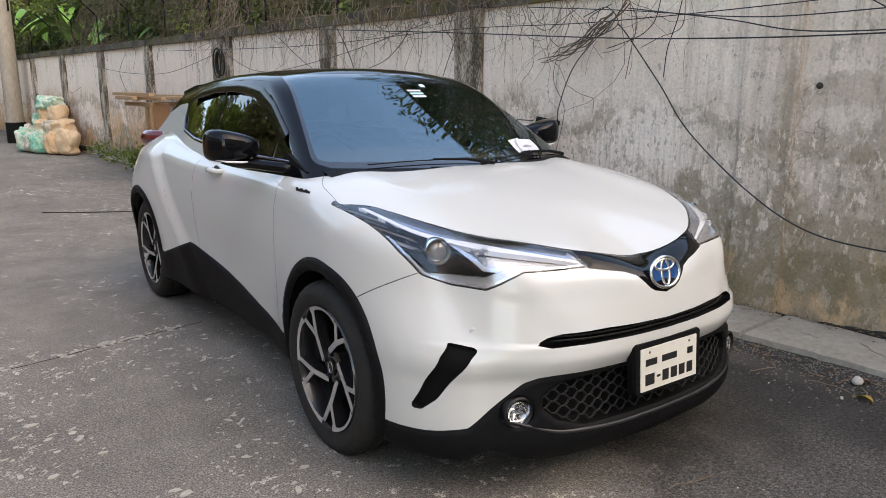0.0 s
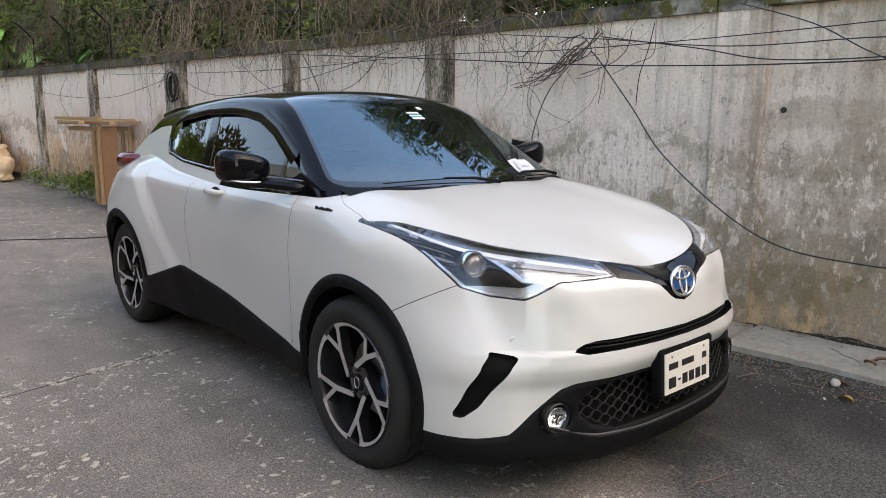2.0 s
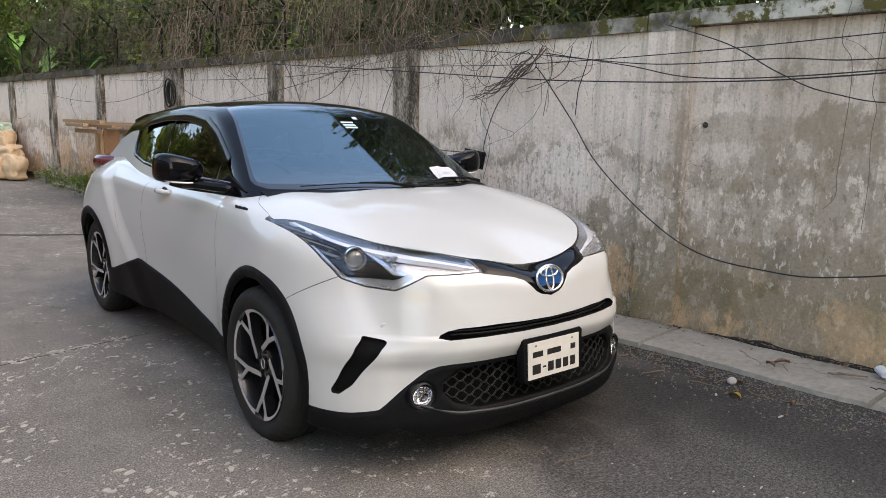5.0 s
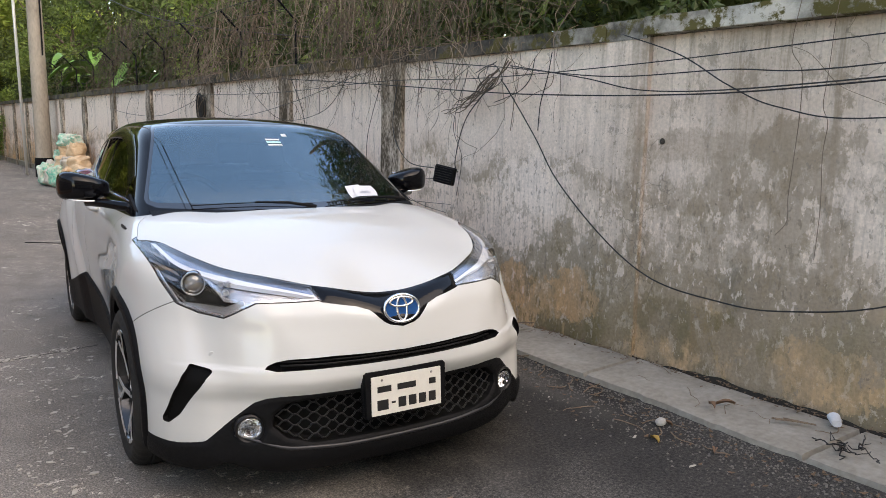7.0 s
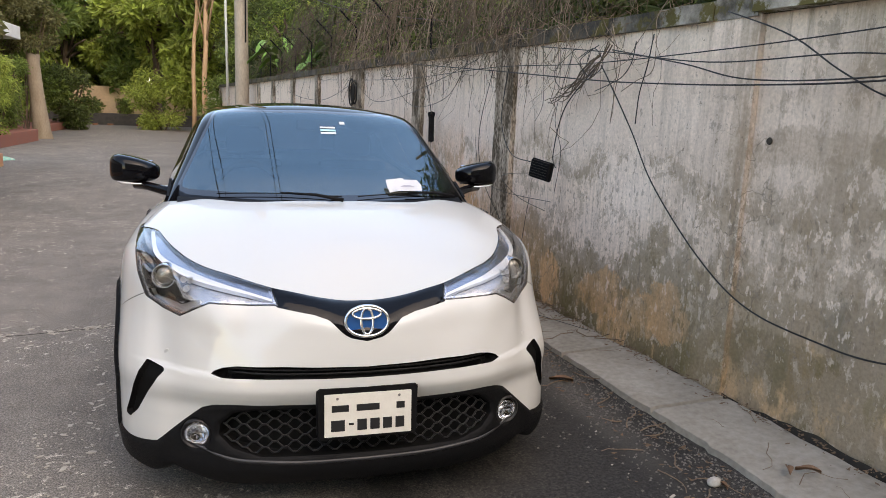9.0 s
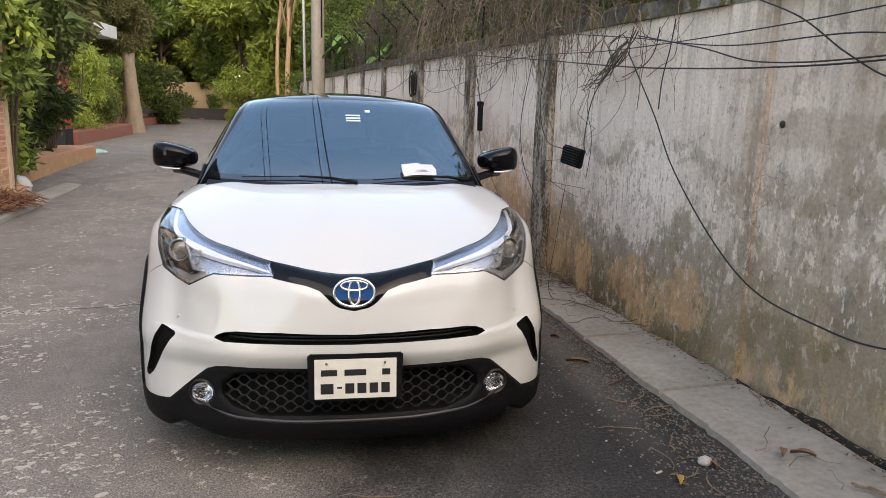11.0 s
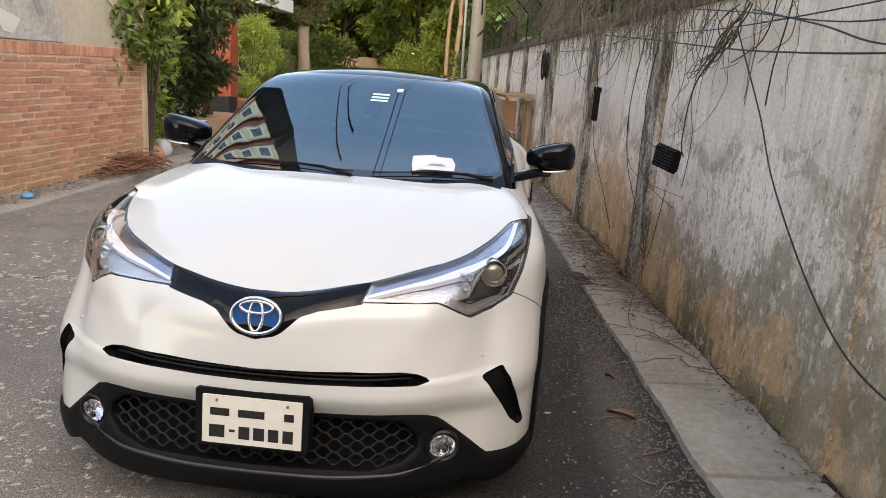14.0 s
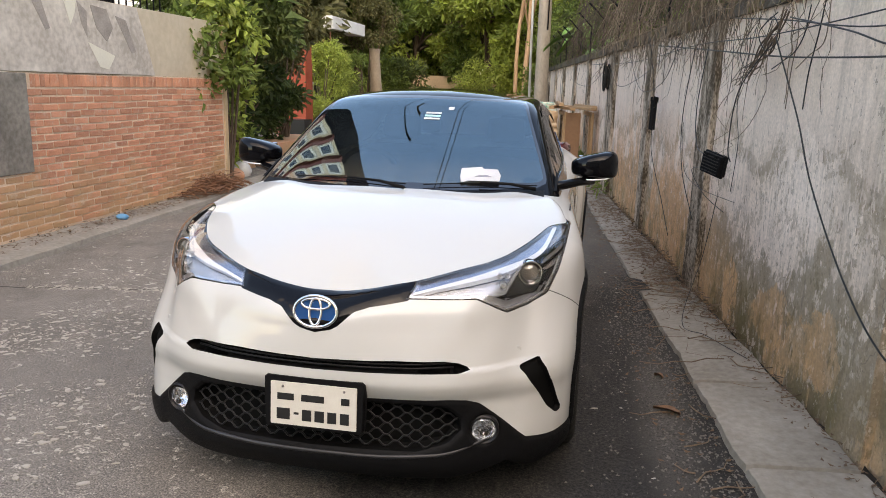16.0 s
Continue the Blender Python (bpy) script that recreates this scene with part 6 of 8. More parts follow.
def cbox(name, x0, x1, y0, y1, z0, z1, material=PLY, b=.004, rot=None):
    Geo().box(x0, x1, y0, y1, z0, z1, b, cm @ (rot if rot is not None else Matrix())).make(name, material, crate)
cbox("side_panel", -.55, -.53, -.10, .12, 0, 1.05)
cbox("rail", -.53, .50, .10, .14, 1.0, 1.06, WOOD)
cbox("rail", -.53, .50, -.30, -.26, 1.0, 1.06, WOOD)
cbox("post", -.55, -.50, -.30, -.26, 0, 1.06, WOOD)
cbox("post", -.34, -.29, -.30, -.26, 0, 1.06, WOOD)
for x in (-.50, -.34):
    cbox("post", x, x + .05, .10, .145, 0, 1.06, WOOD)
for k, (a, y, z, ln, tw) in enumerate(((0, .10, 1.09, 1.5, 4), (.1, .26, 1.10, 1.3, -9), (-.15, -.05, 1.10, 1.6, 12), (.05, .18, 1.15, 1.7, -3), (-.1, -.2, 1.12, 1.2, 7))):
    cbox("batten", a - ln / 2, a + ln / 2, y - .035, y + .035, z, z + .045, WOOD, .004, Matrix.Rotation(radians(tw), 4, "Z"))

SACKS = [mat("white_sack", (.55, .53, .48), .8, base2=(.42, .36, .28), scale=5, amount=1, bump_=.5, bscale=16),
         mat("green_sack", (.08, .44, .30), .7, base2=(.60, .60, .50), scale=2.6, amount=.35, bump_=.5, bscale=16),
         mat("buff_sack", (.55, .33, .17), .85, base2=(.66, .52, .36), scale=4, amount=1, bump_=.5, bscale=16)]
rnd = random.Random(5)
def sack(s, off, z, w, h, d, material, turn, label):
    g = Geo()
    nu, nv = 56, 32
    m = WALL @ Matrix.Translation((s, off, z)) @ Matrix.Rotation(turn, 4, "Z")
    sd = rnd.random() * 50
    vs = []
    for i in range(nv + 1):
        b = -math.pi / 2 + math.pi * i / nv
        for k in range(nu):
            a = 2 * math.pi * k / nu
            sp = lambda q, e: math.copysign(abs(q) ** e, q)
            x, y, zz = sp(math.cos(a), .65) * sp(math.cos(b), .45), sp(math.sin(a), .65) * sp(math.cos(b), .45), sp(math.sin(b), .7)
            q = 1 + .30 * noise.noise(Vector((x * 1.5 + sd, y * 1.5, zz * 1.5))) + .10 * noise.noise(Vector((x * 4 + sd, y * 4, zz * 4))) + .16 * abs(noise.noise(Vector((x * 6 + sd, y * 6, zz * 3)))) - .10 * abs(noise.noise(Vector((x * 13, y * 13 + sd, zz * 9))))
            vs.append(m @ Vector((x * w / 2 * q, y * d / 2 * q, h / 2 + zz * h / 2 * (q if zz > 0 else 1) + (.10 * h * (abs(x) ** 3) if zz > 0 else 0))))
    g.add(vs, [(i * nu + k, i * nu + (k + 1) % nu, (i + 1) * nu + (k + 1) % nu, (i + 1) * nu + k) for i in range(nv) for k in range(nu)])
    tagged(g.make("sack", material, smooth=True), label, "sack", "sacks piled by the wall")
NAMES = ("dirty white woven sack of rubble", "green and white woven sack of rubble", "buff woven sack of rubble")
for s, off, z, w, h, d, k, turn in ((13.25, .42, .04, .50, .52, .36, 2, .3), (13.62, .60, .04, .46, .46, .36, 2, -.2), (14.1, .74, .04, .46, .48, .38, 1, .4), (14.55, .80, .04, .40, .42, .36, 0, -.3), (14.95, .86, .04, .46, .50, .36, 1, .2), (15.2, .6, .04, .46, .55, .4, 0, .5),
                                      (13.55, .40, .46, .46, .32, .40, 2, .5), (14.0, .48, .44, .44, .30, .42, 0, -.3), (14.45, .52, .40, .46, .36, .40, 2, .2), (14.9, .5, .50, .42, .38, .36, 1, -.2), (14.1, .34, .68, .42, .40, .36, 2, .2), (14.6, .40, .72, .44, .30, .40, 2, -.5), (14.3, .36, 1.02, .42, .24, .34, 1, .3), (14.65, .40, .98, .62, .30, .44, 1, -.3)):
    sack(14.55 + (s - 14.2) * .82, .05 + off * .85, .17 + (z - .04) * .84, w * .86, h * .86, d * .86, SACKS[k], turn, NAMES[k])

# hanging splice box and cable closures
def splice(name, c, w, h, d, turn, lean, label):
    ob = empty(name, c, label=label, category="cable box")
    m = Matrix.Translation(c) @ Matrix.Rotation(turn, 4, "Z") @ Matrix.Rotation(lean, 4, "Y")
    Geo().box(-w / 2, w / 2, -d / 2, d / 2, -h / 2, h / 2, .008, m).make("case", CLAD, ob)
    Geo().box(-w / 2 - .006, w / 2 + .006, -d * .15, d * .15, -h / 2 - .006, h / 2 + .006, .003, m).make("flange", CLAD, ob)
    for k in range(6 if w > .1 else 0):
        Geo().box(-w * .42, w * .42, -d / 2 - .003, d / 2 + .003, h * (-.40 + .15 * k), h * (-.36 + .15 * k), .001, m).make("rib", GRILLE, ob)
    for q in (-.5, .5):
        Geo().box(w * .5 * q - .012, w * .5 * q + .012, -d / 2 - .008, d / 2 + .008, h * .36, h * .5, .003, m).make("latch", CLAD, ob)
    return ob
splice("splice_box", (1.655, 2.41, 1.115), .165, .125, .06, radians(-60), radians(10), "black plastic cable splice box hanging from wires")
splice("cable_closure", wall_pt(5.0, .10, 1.33), .055, .30, .055, 1.4, radians(10), "slim black cable closure hanging by the wall")
coil = empty("cable_coil", wall_pt(8.0, .1, 1.72), label="black coil of spare cable hung on the wall", category="cable")
g = Geo()
for k in range(7):
    r0 = rnd.uniform(.10, .16)
    g.tube([wall_pt(7.95 + r0 * math.cos(a) * .7, .09 + .01 * k, 1.70 + r0 * 1.2 * math.sin(a)) for a in np.linspace(0, 2 * math.pi, 19)], .007, 5, cap=False)
g.make("loops", RUBBER, coil, smooth=True)

# ---- overhead and slack cables ----
CABLE = mat("black_cable", (.013, .013, .013), .5)
def cable(pts, r, label="black cable strung along the wall"):
    fine = []
    P = [Vector(p) for p in pts]
    for i in range(len(P) - 1):
        a, b, c, d = P[max(i - 1, 0)], P[i], P[i + 1], P[min(i + 2, len(P) - 1)]
        for k in range(8):
            u = k / 8
            fine.append(.5 * (2 * b + (c - a) * u + (2 * a - 5 * b + 4 * c - d) * u * u + (3 * b - a - 3 * c + d) * u ** 3))
    fine.append(P[-1])
    return tagged(Geo().tube(fine, r * .62, 6).make("cable", CABLE, smooth=True), label, "cable", "cables along the wall")
W3 = lambda *rows: [wall_pt(*q) for q in rows]
cable(W3((5.6, .10, 1.98), (3.6, .13, 1.845), (2.1, .14, 1.735), (1.43, .14, 1.70), (.69, .14, 1.68), (-.1, .15, 1.69), (-1.5, .2, 1.78), (-4, .3, 2.0)), .0075)
cable(W3((1.9, .12, 1.915), (1.2, .14, 1.80), (.69, .15, 1.705), (-.1, .16, 1.705), (-1.5, .2, 1.80), (-4, .3, 2.05)), .0065)
cable(W3((9.5, .12, 1.9), (6, .12, 1.83), (3.6, .12, 1.87), (2.2, .14, 1.84), (1.0, .12, 1.86), (-.1, .14, 1.90), (-2, .2, 2.0), (-4, .3, 2.2)), .0055)
cable(W3((2.8, .12, 1.99), (1.9, .13, 1.90), (1.0, .14, 1.80), (.2, .16, 1.80), (-.4, .16, 1.78), (-2, .2, 1.9)), .006)
cable(W3((.95, .10, 2.05), (.52, .12, 1.90), (.2, .13, 1.72), (-.10, .14, 1.60), (-.6, .15, 1.55), (-2, .2, 1.7)), .006)
cable(W3((1.95, .16, 1.82), (1.86, .16, 1.73), (1.62, .13, 1.42), (1.40, .12, 1.13), (.98, .12, .79), (.61, .12, .60), (.2, .12, .55), (-.2, .13, .57), (-.8, .14, .75), (-1.6, .15, 1.3)), .007, "slack black cable looping down the wall")
b0 = Vector((1.655, 2.41, 1.115))
cable([wall_pt(2.05, .14, 1.80), wall_pt(2.25, .22, 1.55), b0 + Vector((.06, -.05, .12)), b0 + Vector((.08, -.06, .02))], .006, "black cable feeding the splice box")
cable([wall_pt(3.3, .12, 1.85), wall_pt(3.3, .16, 1.45), wall_pt(3.0, .22, 1.2), b0 + Vector((-.05, .09, .05))], .006, "black cable feeding the splice box")
cable([b0 + Vector((-.04, .09, -.03)), wall_pt(3.2, .18, 1.0), wall_pt(3.0, .14, .86), wall_pt(2.6, .12, .80)], .004, "thin black tail of cable")
cable([wall_pt(3.5, .16, 1.84), wall_pt(3.75, .14, 1.35), wall_pt(3.7, .12, .95), wall_pt(3.35, .10, .62)], .005, "thin black cable hanging on the wall")
cable(W3((5.3, .12, 1.98), (5.1, .11, 1.7), (5.02, .10, 1.48)), .007, "black cable feeding the closure")
cable(W3((5.0, .10, 1.18), (4.9, .10, .95), (4.4, .09, .6), (4.1, .08, .35)), .005, "thin black cable hanging on the wall")
cable(W3((6.5, .10, 1.95), (5.6, .12, 1.55), (4.6, .12, 1.62), (4.1, .12, 1.95)), .005, "slack loop of black cable")
cable(W3((7.9, .10, 1.85), (6.9, .12, 1.58), (5.4, .12, 1.70), (3.9, .12, 1.95)), .005, "slack loop of black cable")
cable(W3((7.9, .10, 1.5), (7.7, .10, 1.0), (7.4, .1, .6)), .004, "thin black cable hanging on the wall")
cable(W3((12.8, .10, 1.75), (11.2, .12, 1.62), (9.6, .12, 1.60), (8.1, .12, 1.80)), .006)
for s0, z1 in ((10.9, 1.2), (14.2, 1.3)):
    cable(W3((s0 + .4, .1, 1.9), (s0 + .7, .1, 1.6), (s0 + .2, .1, z1), (s0 - .5, .1, z1 + .1)), .005, "slack loop of black cable")
cable(W3((1.50, .12, 1.98), (1.534, .12, 1.816), (1.587, .12, 1.657), (1.60, .12, 1.55), (1.605, .12, 1.466)), .0055, "frayed black rope end hanging on the wall")
cable(W3((1.66, .12, 1.95), (1.693, .12, 1.825), (1.78, .12, 1.745), (1.90, .13, 1.70), (2.044, .13, 1.663)), .005, "curved end of black cable")
cable(W3((2.02, .14, 1.95), (2.18, .17, 1.86), (2.10, .15, 1.76), (1.96, .14, 1.82), (2.05, .15, 1.93), (2.25, .14, 1.88)), .005, "tangled loop of black cable")
cable(W3((2.3, .13, 1.95), (2.55, .14, 1.80), (2.42, .14, 1.68), (2.2, .14, 1.78), (2.12, .13, 1.92)), .004, "tangled loop of black cable")
cable(W3((2.35, .13, 1.90), (2.5, .14, 1.5), (2.38, .15, 1.25), (2.45, .14, .95)), .0035, "thin black cable hanging on the wall")
cable(W3((2.75, .13, 1.95), (2.7, .13, 1.6), (2.82, .12, 1.45)), .003, "thin black cable hanging on the wall")
STEM = mat("brown_stem", (.12, .085, .06), .8, base2=(.22, .17, .13), scale=12, amount=1)
def stem(pts, r, label="thin brown creeper stem hanging on the wall"):
    ob = cable(pts, r, label)
    ob.name, ob["category"], ob["group"] = "dry_vine", "vine", "vines on the wall"
    ob.data.materials[0] = STEM
stem(W3((-.16, .12, 2.17), (-.14, .12, 2.07), (-.11, .10, 1.89), (-.17, .10, 1.78), (-.18, .10, 1.59), (-.17, .10, 1.34), (-.16, .10, 1.16), (-.16, .09, 1.03), (-.10, .08, .95)), .0034)
stem(W3((-.34, .12, 2.17), (-.32, .12, 2.02), (-.30, .10, 1.77), (-.29, .10, 1.61), (-.32, .10, 1.52), (-.31, .10, 1.37), (-.32, .09, 1.11), (-.31, .08, .85)), .0030)
stem(W3((-.07, .10, 1.91), (-.20, .10, 1.86), (-.33, .11, 1.73), (-.40, .11, 1.68), (-.6, .12, 1.60)), .0022)
stem(W3((1.42, .0, 2.30), (1.50, .10, 2.09), (1.50, .10, 1.97), (1.51, .10, 1.78), (1.66, .10, 1.72), (1.80, .10, 1.66)), .0042, "pale curled creeper stem hanging over the coping")
stem(W3((1.98, .09, 2.05), (1.85, .09, 1.85), (1.88, .09, 1.66), (1.92, .08, 1.46)), .0045, "woody creeper end hanging on the wall")
cable(W3((3.95, .08, 1.30), (3.95, .07, 1.15), (3.84, .06, .92), (3.38, .06, .85), (2.63, .05, .86)), .0035, "thin black loop of wire on the wall")
cable([wall_pt(2.95, .06, .85), wall_pt(2.93, .12, .45), wall_pt(2.62, .30, .07), wall_pt(2.35, .22, .066), wall_pt(1.96, .10, .07)], .004, "loose black wire trailing onto the strip")
# high lines over the lane, which the glass mirrors
far_pole = utility_pole(-.4, -32, .2, 9.5, "concrete utility pole further along the lane")
for yy, px_ in ((17.7, -.2), (-32, -.4)):
    arm = Geo().box(-2.2, .2, yy - .05, yy + .05, 7.12, 7.22, .01).make("crossarm", CONCRETE, near_pole if yy > 0 else far_pole, "steel crossarm for the lines")
for x0 in (-1.95, -1.8, -.55, -.43):
    cable([(x0, 17.7, 7.2), (x0 + .04, 5, 6.75), (x0 + .06, -8, 6.65), (x0 + .05, -32, 7.2)], .014, "power line above the lane")
cable([(-.2, 17.5, 5.2), (1.2, 12, 3.4), (2.2, 6, 2.5), (2.6, 3.5, 2.2)], .014, "twisted service line from the pole to the wall")
tagged(Geo().tube([(-1.03, 7.71, .018), (-.6, 7.47, .014), (-.17, 7.25, .011), (.03, 7.20, .010), (.5, 7.0, .006), (1.0, 6.9, .006)], .006, 6).make("ground_cable", CABLE, smooth=True), "thin black cable lying on the lane", "cable")

# a stone and bits of litter on the lane
STONE = mat("pale_stone", (.46, .44, .40), .9, base2=(.34, .32, .29), scale=12, bump_=.5, bscale=40)
def pebble(x, y, r, material, name, label, cat, flat=.7, z=0.0):
    g = Geo()
    bm = bmesh.new()
    bmesh.ops.create_icosphere(bm, subdivisions=2, radius=1)
    sd = x * 13 + y * 7
    vs = [(x + p.co.x * r * (1 + .3 * noise.noise(p.co * 1.4 + Vector((sd, 0, 0)))), y + p.co.y * r * .8 * (1 + .3 * noise.noise(p.co * 1.4 + Vector((0, sd, 0)))), z + r * flat * .8 + p.co.z * r * flat) for p in bm.verts]
    bm.verts.index_update()
    g.add(vs, [[q.index for q in f.verts] for f in bm.faces])
    bm.free()
    return tagged(g.make(name, material, smooth=True), label, cat)
pebble(1.476, 0, .032, STONE, "stone", "pale rounded stone at the lane's edge", "stone")
g = Geo()
for k in range(7000):
    y = rnd.uniform(-1.5, 9) if k % 3 else rnd.uniform(-1, 4)
    x = 1.66 - .082 * y - abs(rnd.gauss(0, .20)) - .01
    r = rnd.uniform(.002, .009)
    if k % 9 == 0:
        x, y = rnd.uniform(-3.5, 1.4), rnd.uniform(-2.2, 6)
        if abs(x) < .95 and 0 < y < 4.4:
            continue
    a = rnd.random() * 6
    q = [(x + r * math.cos(a + j * 2.09), y + r * math.sin(a + j * 2.09), 0) for j in range(3)]
    g.add(q + [(x, y, r * .9)], [(0, 1, 3), (1, 2, 3), (2, 0, 3)])
tagged(g.make("gravel", mat("grey_grit", (.20, .185, .165), .95, base2=(.08, .075, .066), scale=40, amount=1)), "scattered grit along the edge of the strip", "gravel", kind="stuff")
DEBRIS = mat("leaf_litter", (.19, .12, .07), .95, base2=(.09, .06, .04), scale=30, amount=1)
def flakes(n, spot, lo, hi, material, name, label):
    g = Geo()
    for k in range(n):
        x, y, z = spot()
        r, a, tip = rnd.uniform(lo, hi), rnd.random() * 6.28, rnd.gauss(0, .35)
        c, q_ = math.cos(a), math.sin(a)
        pts = [(x + r * (u * c - w * q_), y + r * (u * q_ + w * c), z + abs(r * (u * tip + w * .2)) + .002) for u, w in ((-1, 0), (0, .45), (1, .05), (0, -.4))]
        g.add(pts, [(0, 1, 2, 3)])
    return tagged(g.make(name, material), label, "leaf litter", kind="stuff")
def heap():
    y = rnd.triangular(2.2, 11, 4.2)
    d = abs(rnd.gauss(0, .17)) + .02
    return 2.187 - .1153 * y - d, y, rise(y) + .058 + (foot_z(y) - rise(y) - .056) * max(0, 1 - d / .5) + max(0, .07 - d * .3) * rnd.random()
flakes(1700, heap, .010, .034, DEBRIS, "leaf_litter", "brown leaf litter heaped along the wall's foot")
def foot():
    y = rnd.uniform(-2.5, 4)
    return 2.187 - .1153 * y - abs(rnd.gauss(0, .07)) - .03, y, .066
flakes(700, foot, .005, .02, DEBRIS, "leaf_litter", "dry leaf bits along the wall's foot")
flakes(500, lambda: (1.66 - .08 * (yy := rnd.uniform(-2, 7)) - abs(rnd.gauss(0, .18)) - .02, yy, .002), .006, .024, DEBRIS, "leaf_litter", "dry leaf bits on the asphalt's edge")
flakes(900, lambda: (-3.70 - rnd.random() * .32, rnd.triangular(2.0, 7.4, 6.4), .075 + rnd.random() * .02), .008, .03, DEBRIS, "leaf_litter", "dry leaf bits under the brick wall")
SCAB = mat("cement_scab", (.50, .465, .40), .95, base2=(.30, .28, .24), scale=30, amount=1)
def scab(x, y, r, g):
    n, a0, e = rnd.randint(6, 9), rnd.gauss(.3, .6), rnd.uniform(.25, .7)
    out, top_ = [], rnd.uniform(.0012, .0045)
    for j in range(n):
        a = 2 * math.pi * j / n
        k = r * rnd.uniform(.5, 1.2)
        u, w = k * math.cos(a), k * e * math.sin(a)
        out.append((x + u * math.cos(a0) - w * math.sin(a0), y + u * math.sin(a0) + w * math.cos(a0)))
    g.add([(px_, py_, -.001) for px_, py_ in out] + [(px_, py_, top_) for px_, py_ in out], [tuple(n + i for i in range(n))] + [(i, (i + 1) % n, n + (i + 1) % n, n + i) for i in range(n)])
g = Geo()
for k in range(5200):
    pick = rnd.random()
    if pick < .10:
        u = rnd.random()
        x, y = -3.6 + 2.7 * u, 2.22 + .58 * u + rnd.gauss(0, .035)
    elif pick < .60:
        x, y = rnd.gauss(-1.9, .65), rnd.gauss(.7, .9)
    elif pick < .8:
        x, y = rnd.gauss(-2.6, .4), rnd.gauss(1.0, .5)
    else:
        x, y = rnd.uniform(-3.5, 1.3), rnd.uniform(-2.4, 6.5)
    if noise.noise(Vector((x * 1.6, y * 1.6, 0))) < -.12 or (abs(x) < .9 and -.1 < y < 4.4):
        continue
    scab(x, y, rnd.choice((.004, .005, .006, .008, .011, .016, .022)) * rnd.uniform(.6, 1.3), g)
tagged(g.make("cement_scabs", SCAB), "pale flakes of old cement stuck to the asphalt", "cement scabs", kind="stuff")
g = Geo()
pts = [(-3.3 + 2.5 * u, 2.28 + .52 * u + .02 * noise.noise(Vector((u * 20, 0, 0))), .001) for u in np.linspace(0, 1, 60)]
g.tube(pts, .0022, 4)
tagged(g.make("slab_joint", mat("joint_grime", (.035, .033, .030), .95)), "dark joint between two slabs of the lane", "joint", kind="structure")
TWIG = mat("dry_twig", (.22, .16, .11), .9, base2=(.13, .09, .06), scale=20)
DRYLEAF = mat("dry_leaf", (.25, .135, .075), .8, base2=(.15, .085, .05), scale=20)
def twig(g, x, y, ln, z0=.006, r=.004):
    a = rnd.random() * 6.28
    pts, px_, py_ = [], x, y
    for k in range(6):
        pts.append((px_, py_, z0 + rnd.random() * .012 + r))
        a += rnd.gauss(0, .45)
        px_ += math.cos(a) * ln / 5
        py_ += math.sin(a) * ln / 5
    g.tube(pts, r, 5, .5)
g = Geo()
for k in range(210):
    y = rnd.uniform(-1.2, 9) if k % 4 == 0 else rnd.triangular(1.6, 10, 3.4)
    wx = 2.187 - .1153 * y
    d = abs(rnd.gauss(0, .10)) + .06 if y > 2.5 else abs(rnd.gauss(0, .22)) + .08
    twig(g, wx - d, y, rnd.uniform(.10, .55), .064 + rise(y) + (foot_z(y) - rise(y) - .056) * max(0, 1 - d / .5), rnd.uniform(.0015, .004))
for k in range(16):
    twig(g, 1.45 + rnd.gauss(0, .07), rnd.uniform(-.6, 3.5), rnd.uniform(.12, .35), .002)
for x, y in ((.15, -.12), (1.35, .35), (1.42, .05), (1.3, .15)):
    twig(g, x, y, .22, .002, .003)
tagged(g.make("twigs", TWIG, smooth=True), "dry twigs fallen along the wall's foot", "twigs", kind="stuff")
def flat_leaf(x, y, ln, z, turn, material=DRYLEAF, label="curled dry brown leaf"):
    m = Matrix.Translation((x, y, z)) @ Matrix.Rotation(turn, 4, "Z")
    v, n = [], 7
    for i in range(n):
        u = i / (n - 1)
        w = ln * .17 * math.sin(math.pi * min(.97, u + .05)) + .001
        for side, lift in ((-1, .012), (0, .0), (1, .014)):
            v.append(m @ Vector(((u - .5) * ln, side * w, lift * (1.2 if side else .2) + .01 * math.sin(u * 4))))
    tagged(Geo().add(v, [(i * 3 + j, (i + 1) * 3 + j, (i + 1) * 3 + j + 1, i * 3 + j + 1) for i in range(n - 1) for j in range(2)]).make("fallen_leaf", material, smooth=True), label, "leaf", "fallen leaves")
flat_leaf(1.354, 1.251, .14, .004, 2.6)
flat_leaf(1.45, -.35, .07, .004, .6)
flat_leaf(-.36, -.62, .06, .004, .8)
flat_leaf(1.50, -.02, .06, .004, 1.8)
flat_leaf(1.80, -.05, .09, .06, 1.0)
flat_leaf(1.36, 1.7, .07, .004, 2.2)
litter = mat("blue_film", (.10, .32, .55), .35)
pebble(-3.83, 4.65, .07, litter, "plastic_bag", "crumpled blue plastic bag on the strip", "litter", .5, .06)
pebble(-4.42, 8.7, .17, mat("white_bag", (.72, .70, .67), .5, base2=(.6, .57, .52), scale=9), "rubbish_bag", "knotted white rubbish bag by the planter", "rubbish bag", .9, 0)
pebble(-4.30, 8.25, .15, mat("orange_bag", (.55, .22, .09), .6, base2=(.45, .28, .2), scale=9), "rubbish_bag", "torn orange rubbish bag by the planter", "rubbish bag", .8, 0)
pebble(-5.1, 14.6, .34, SACKS[1], "tarpaulin", "crumpled green tarpaulin by the kerb", "tarpaulin", .4, 0)
g = Geo()
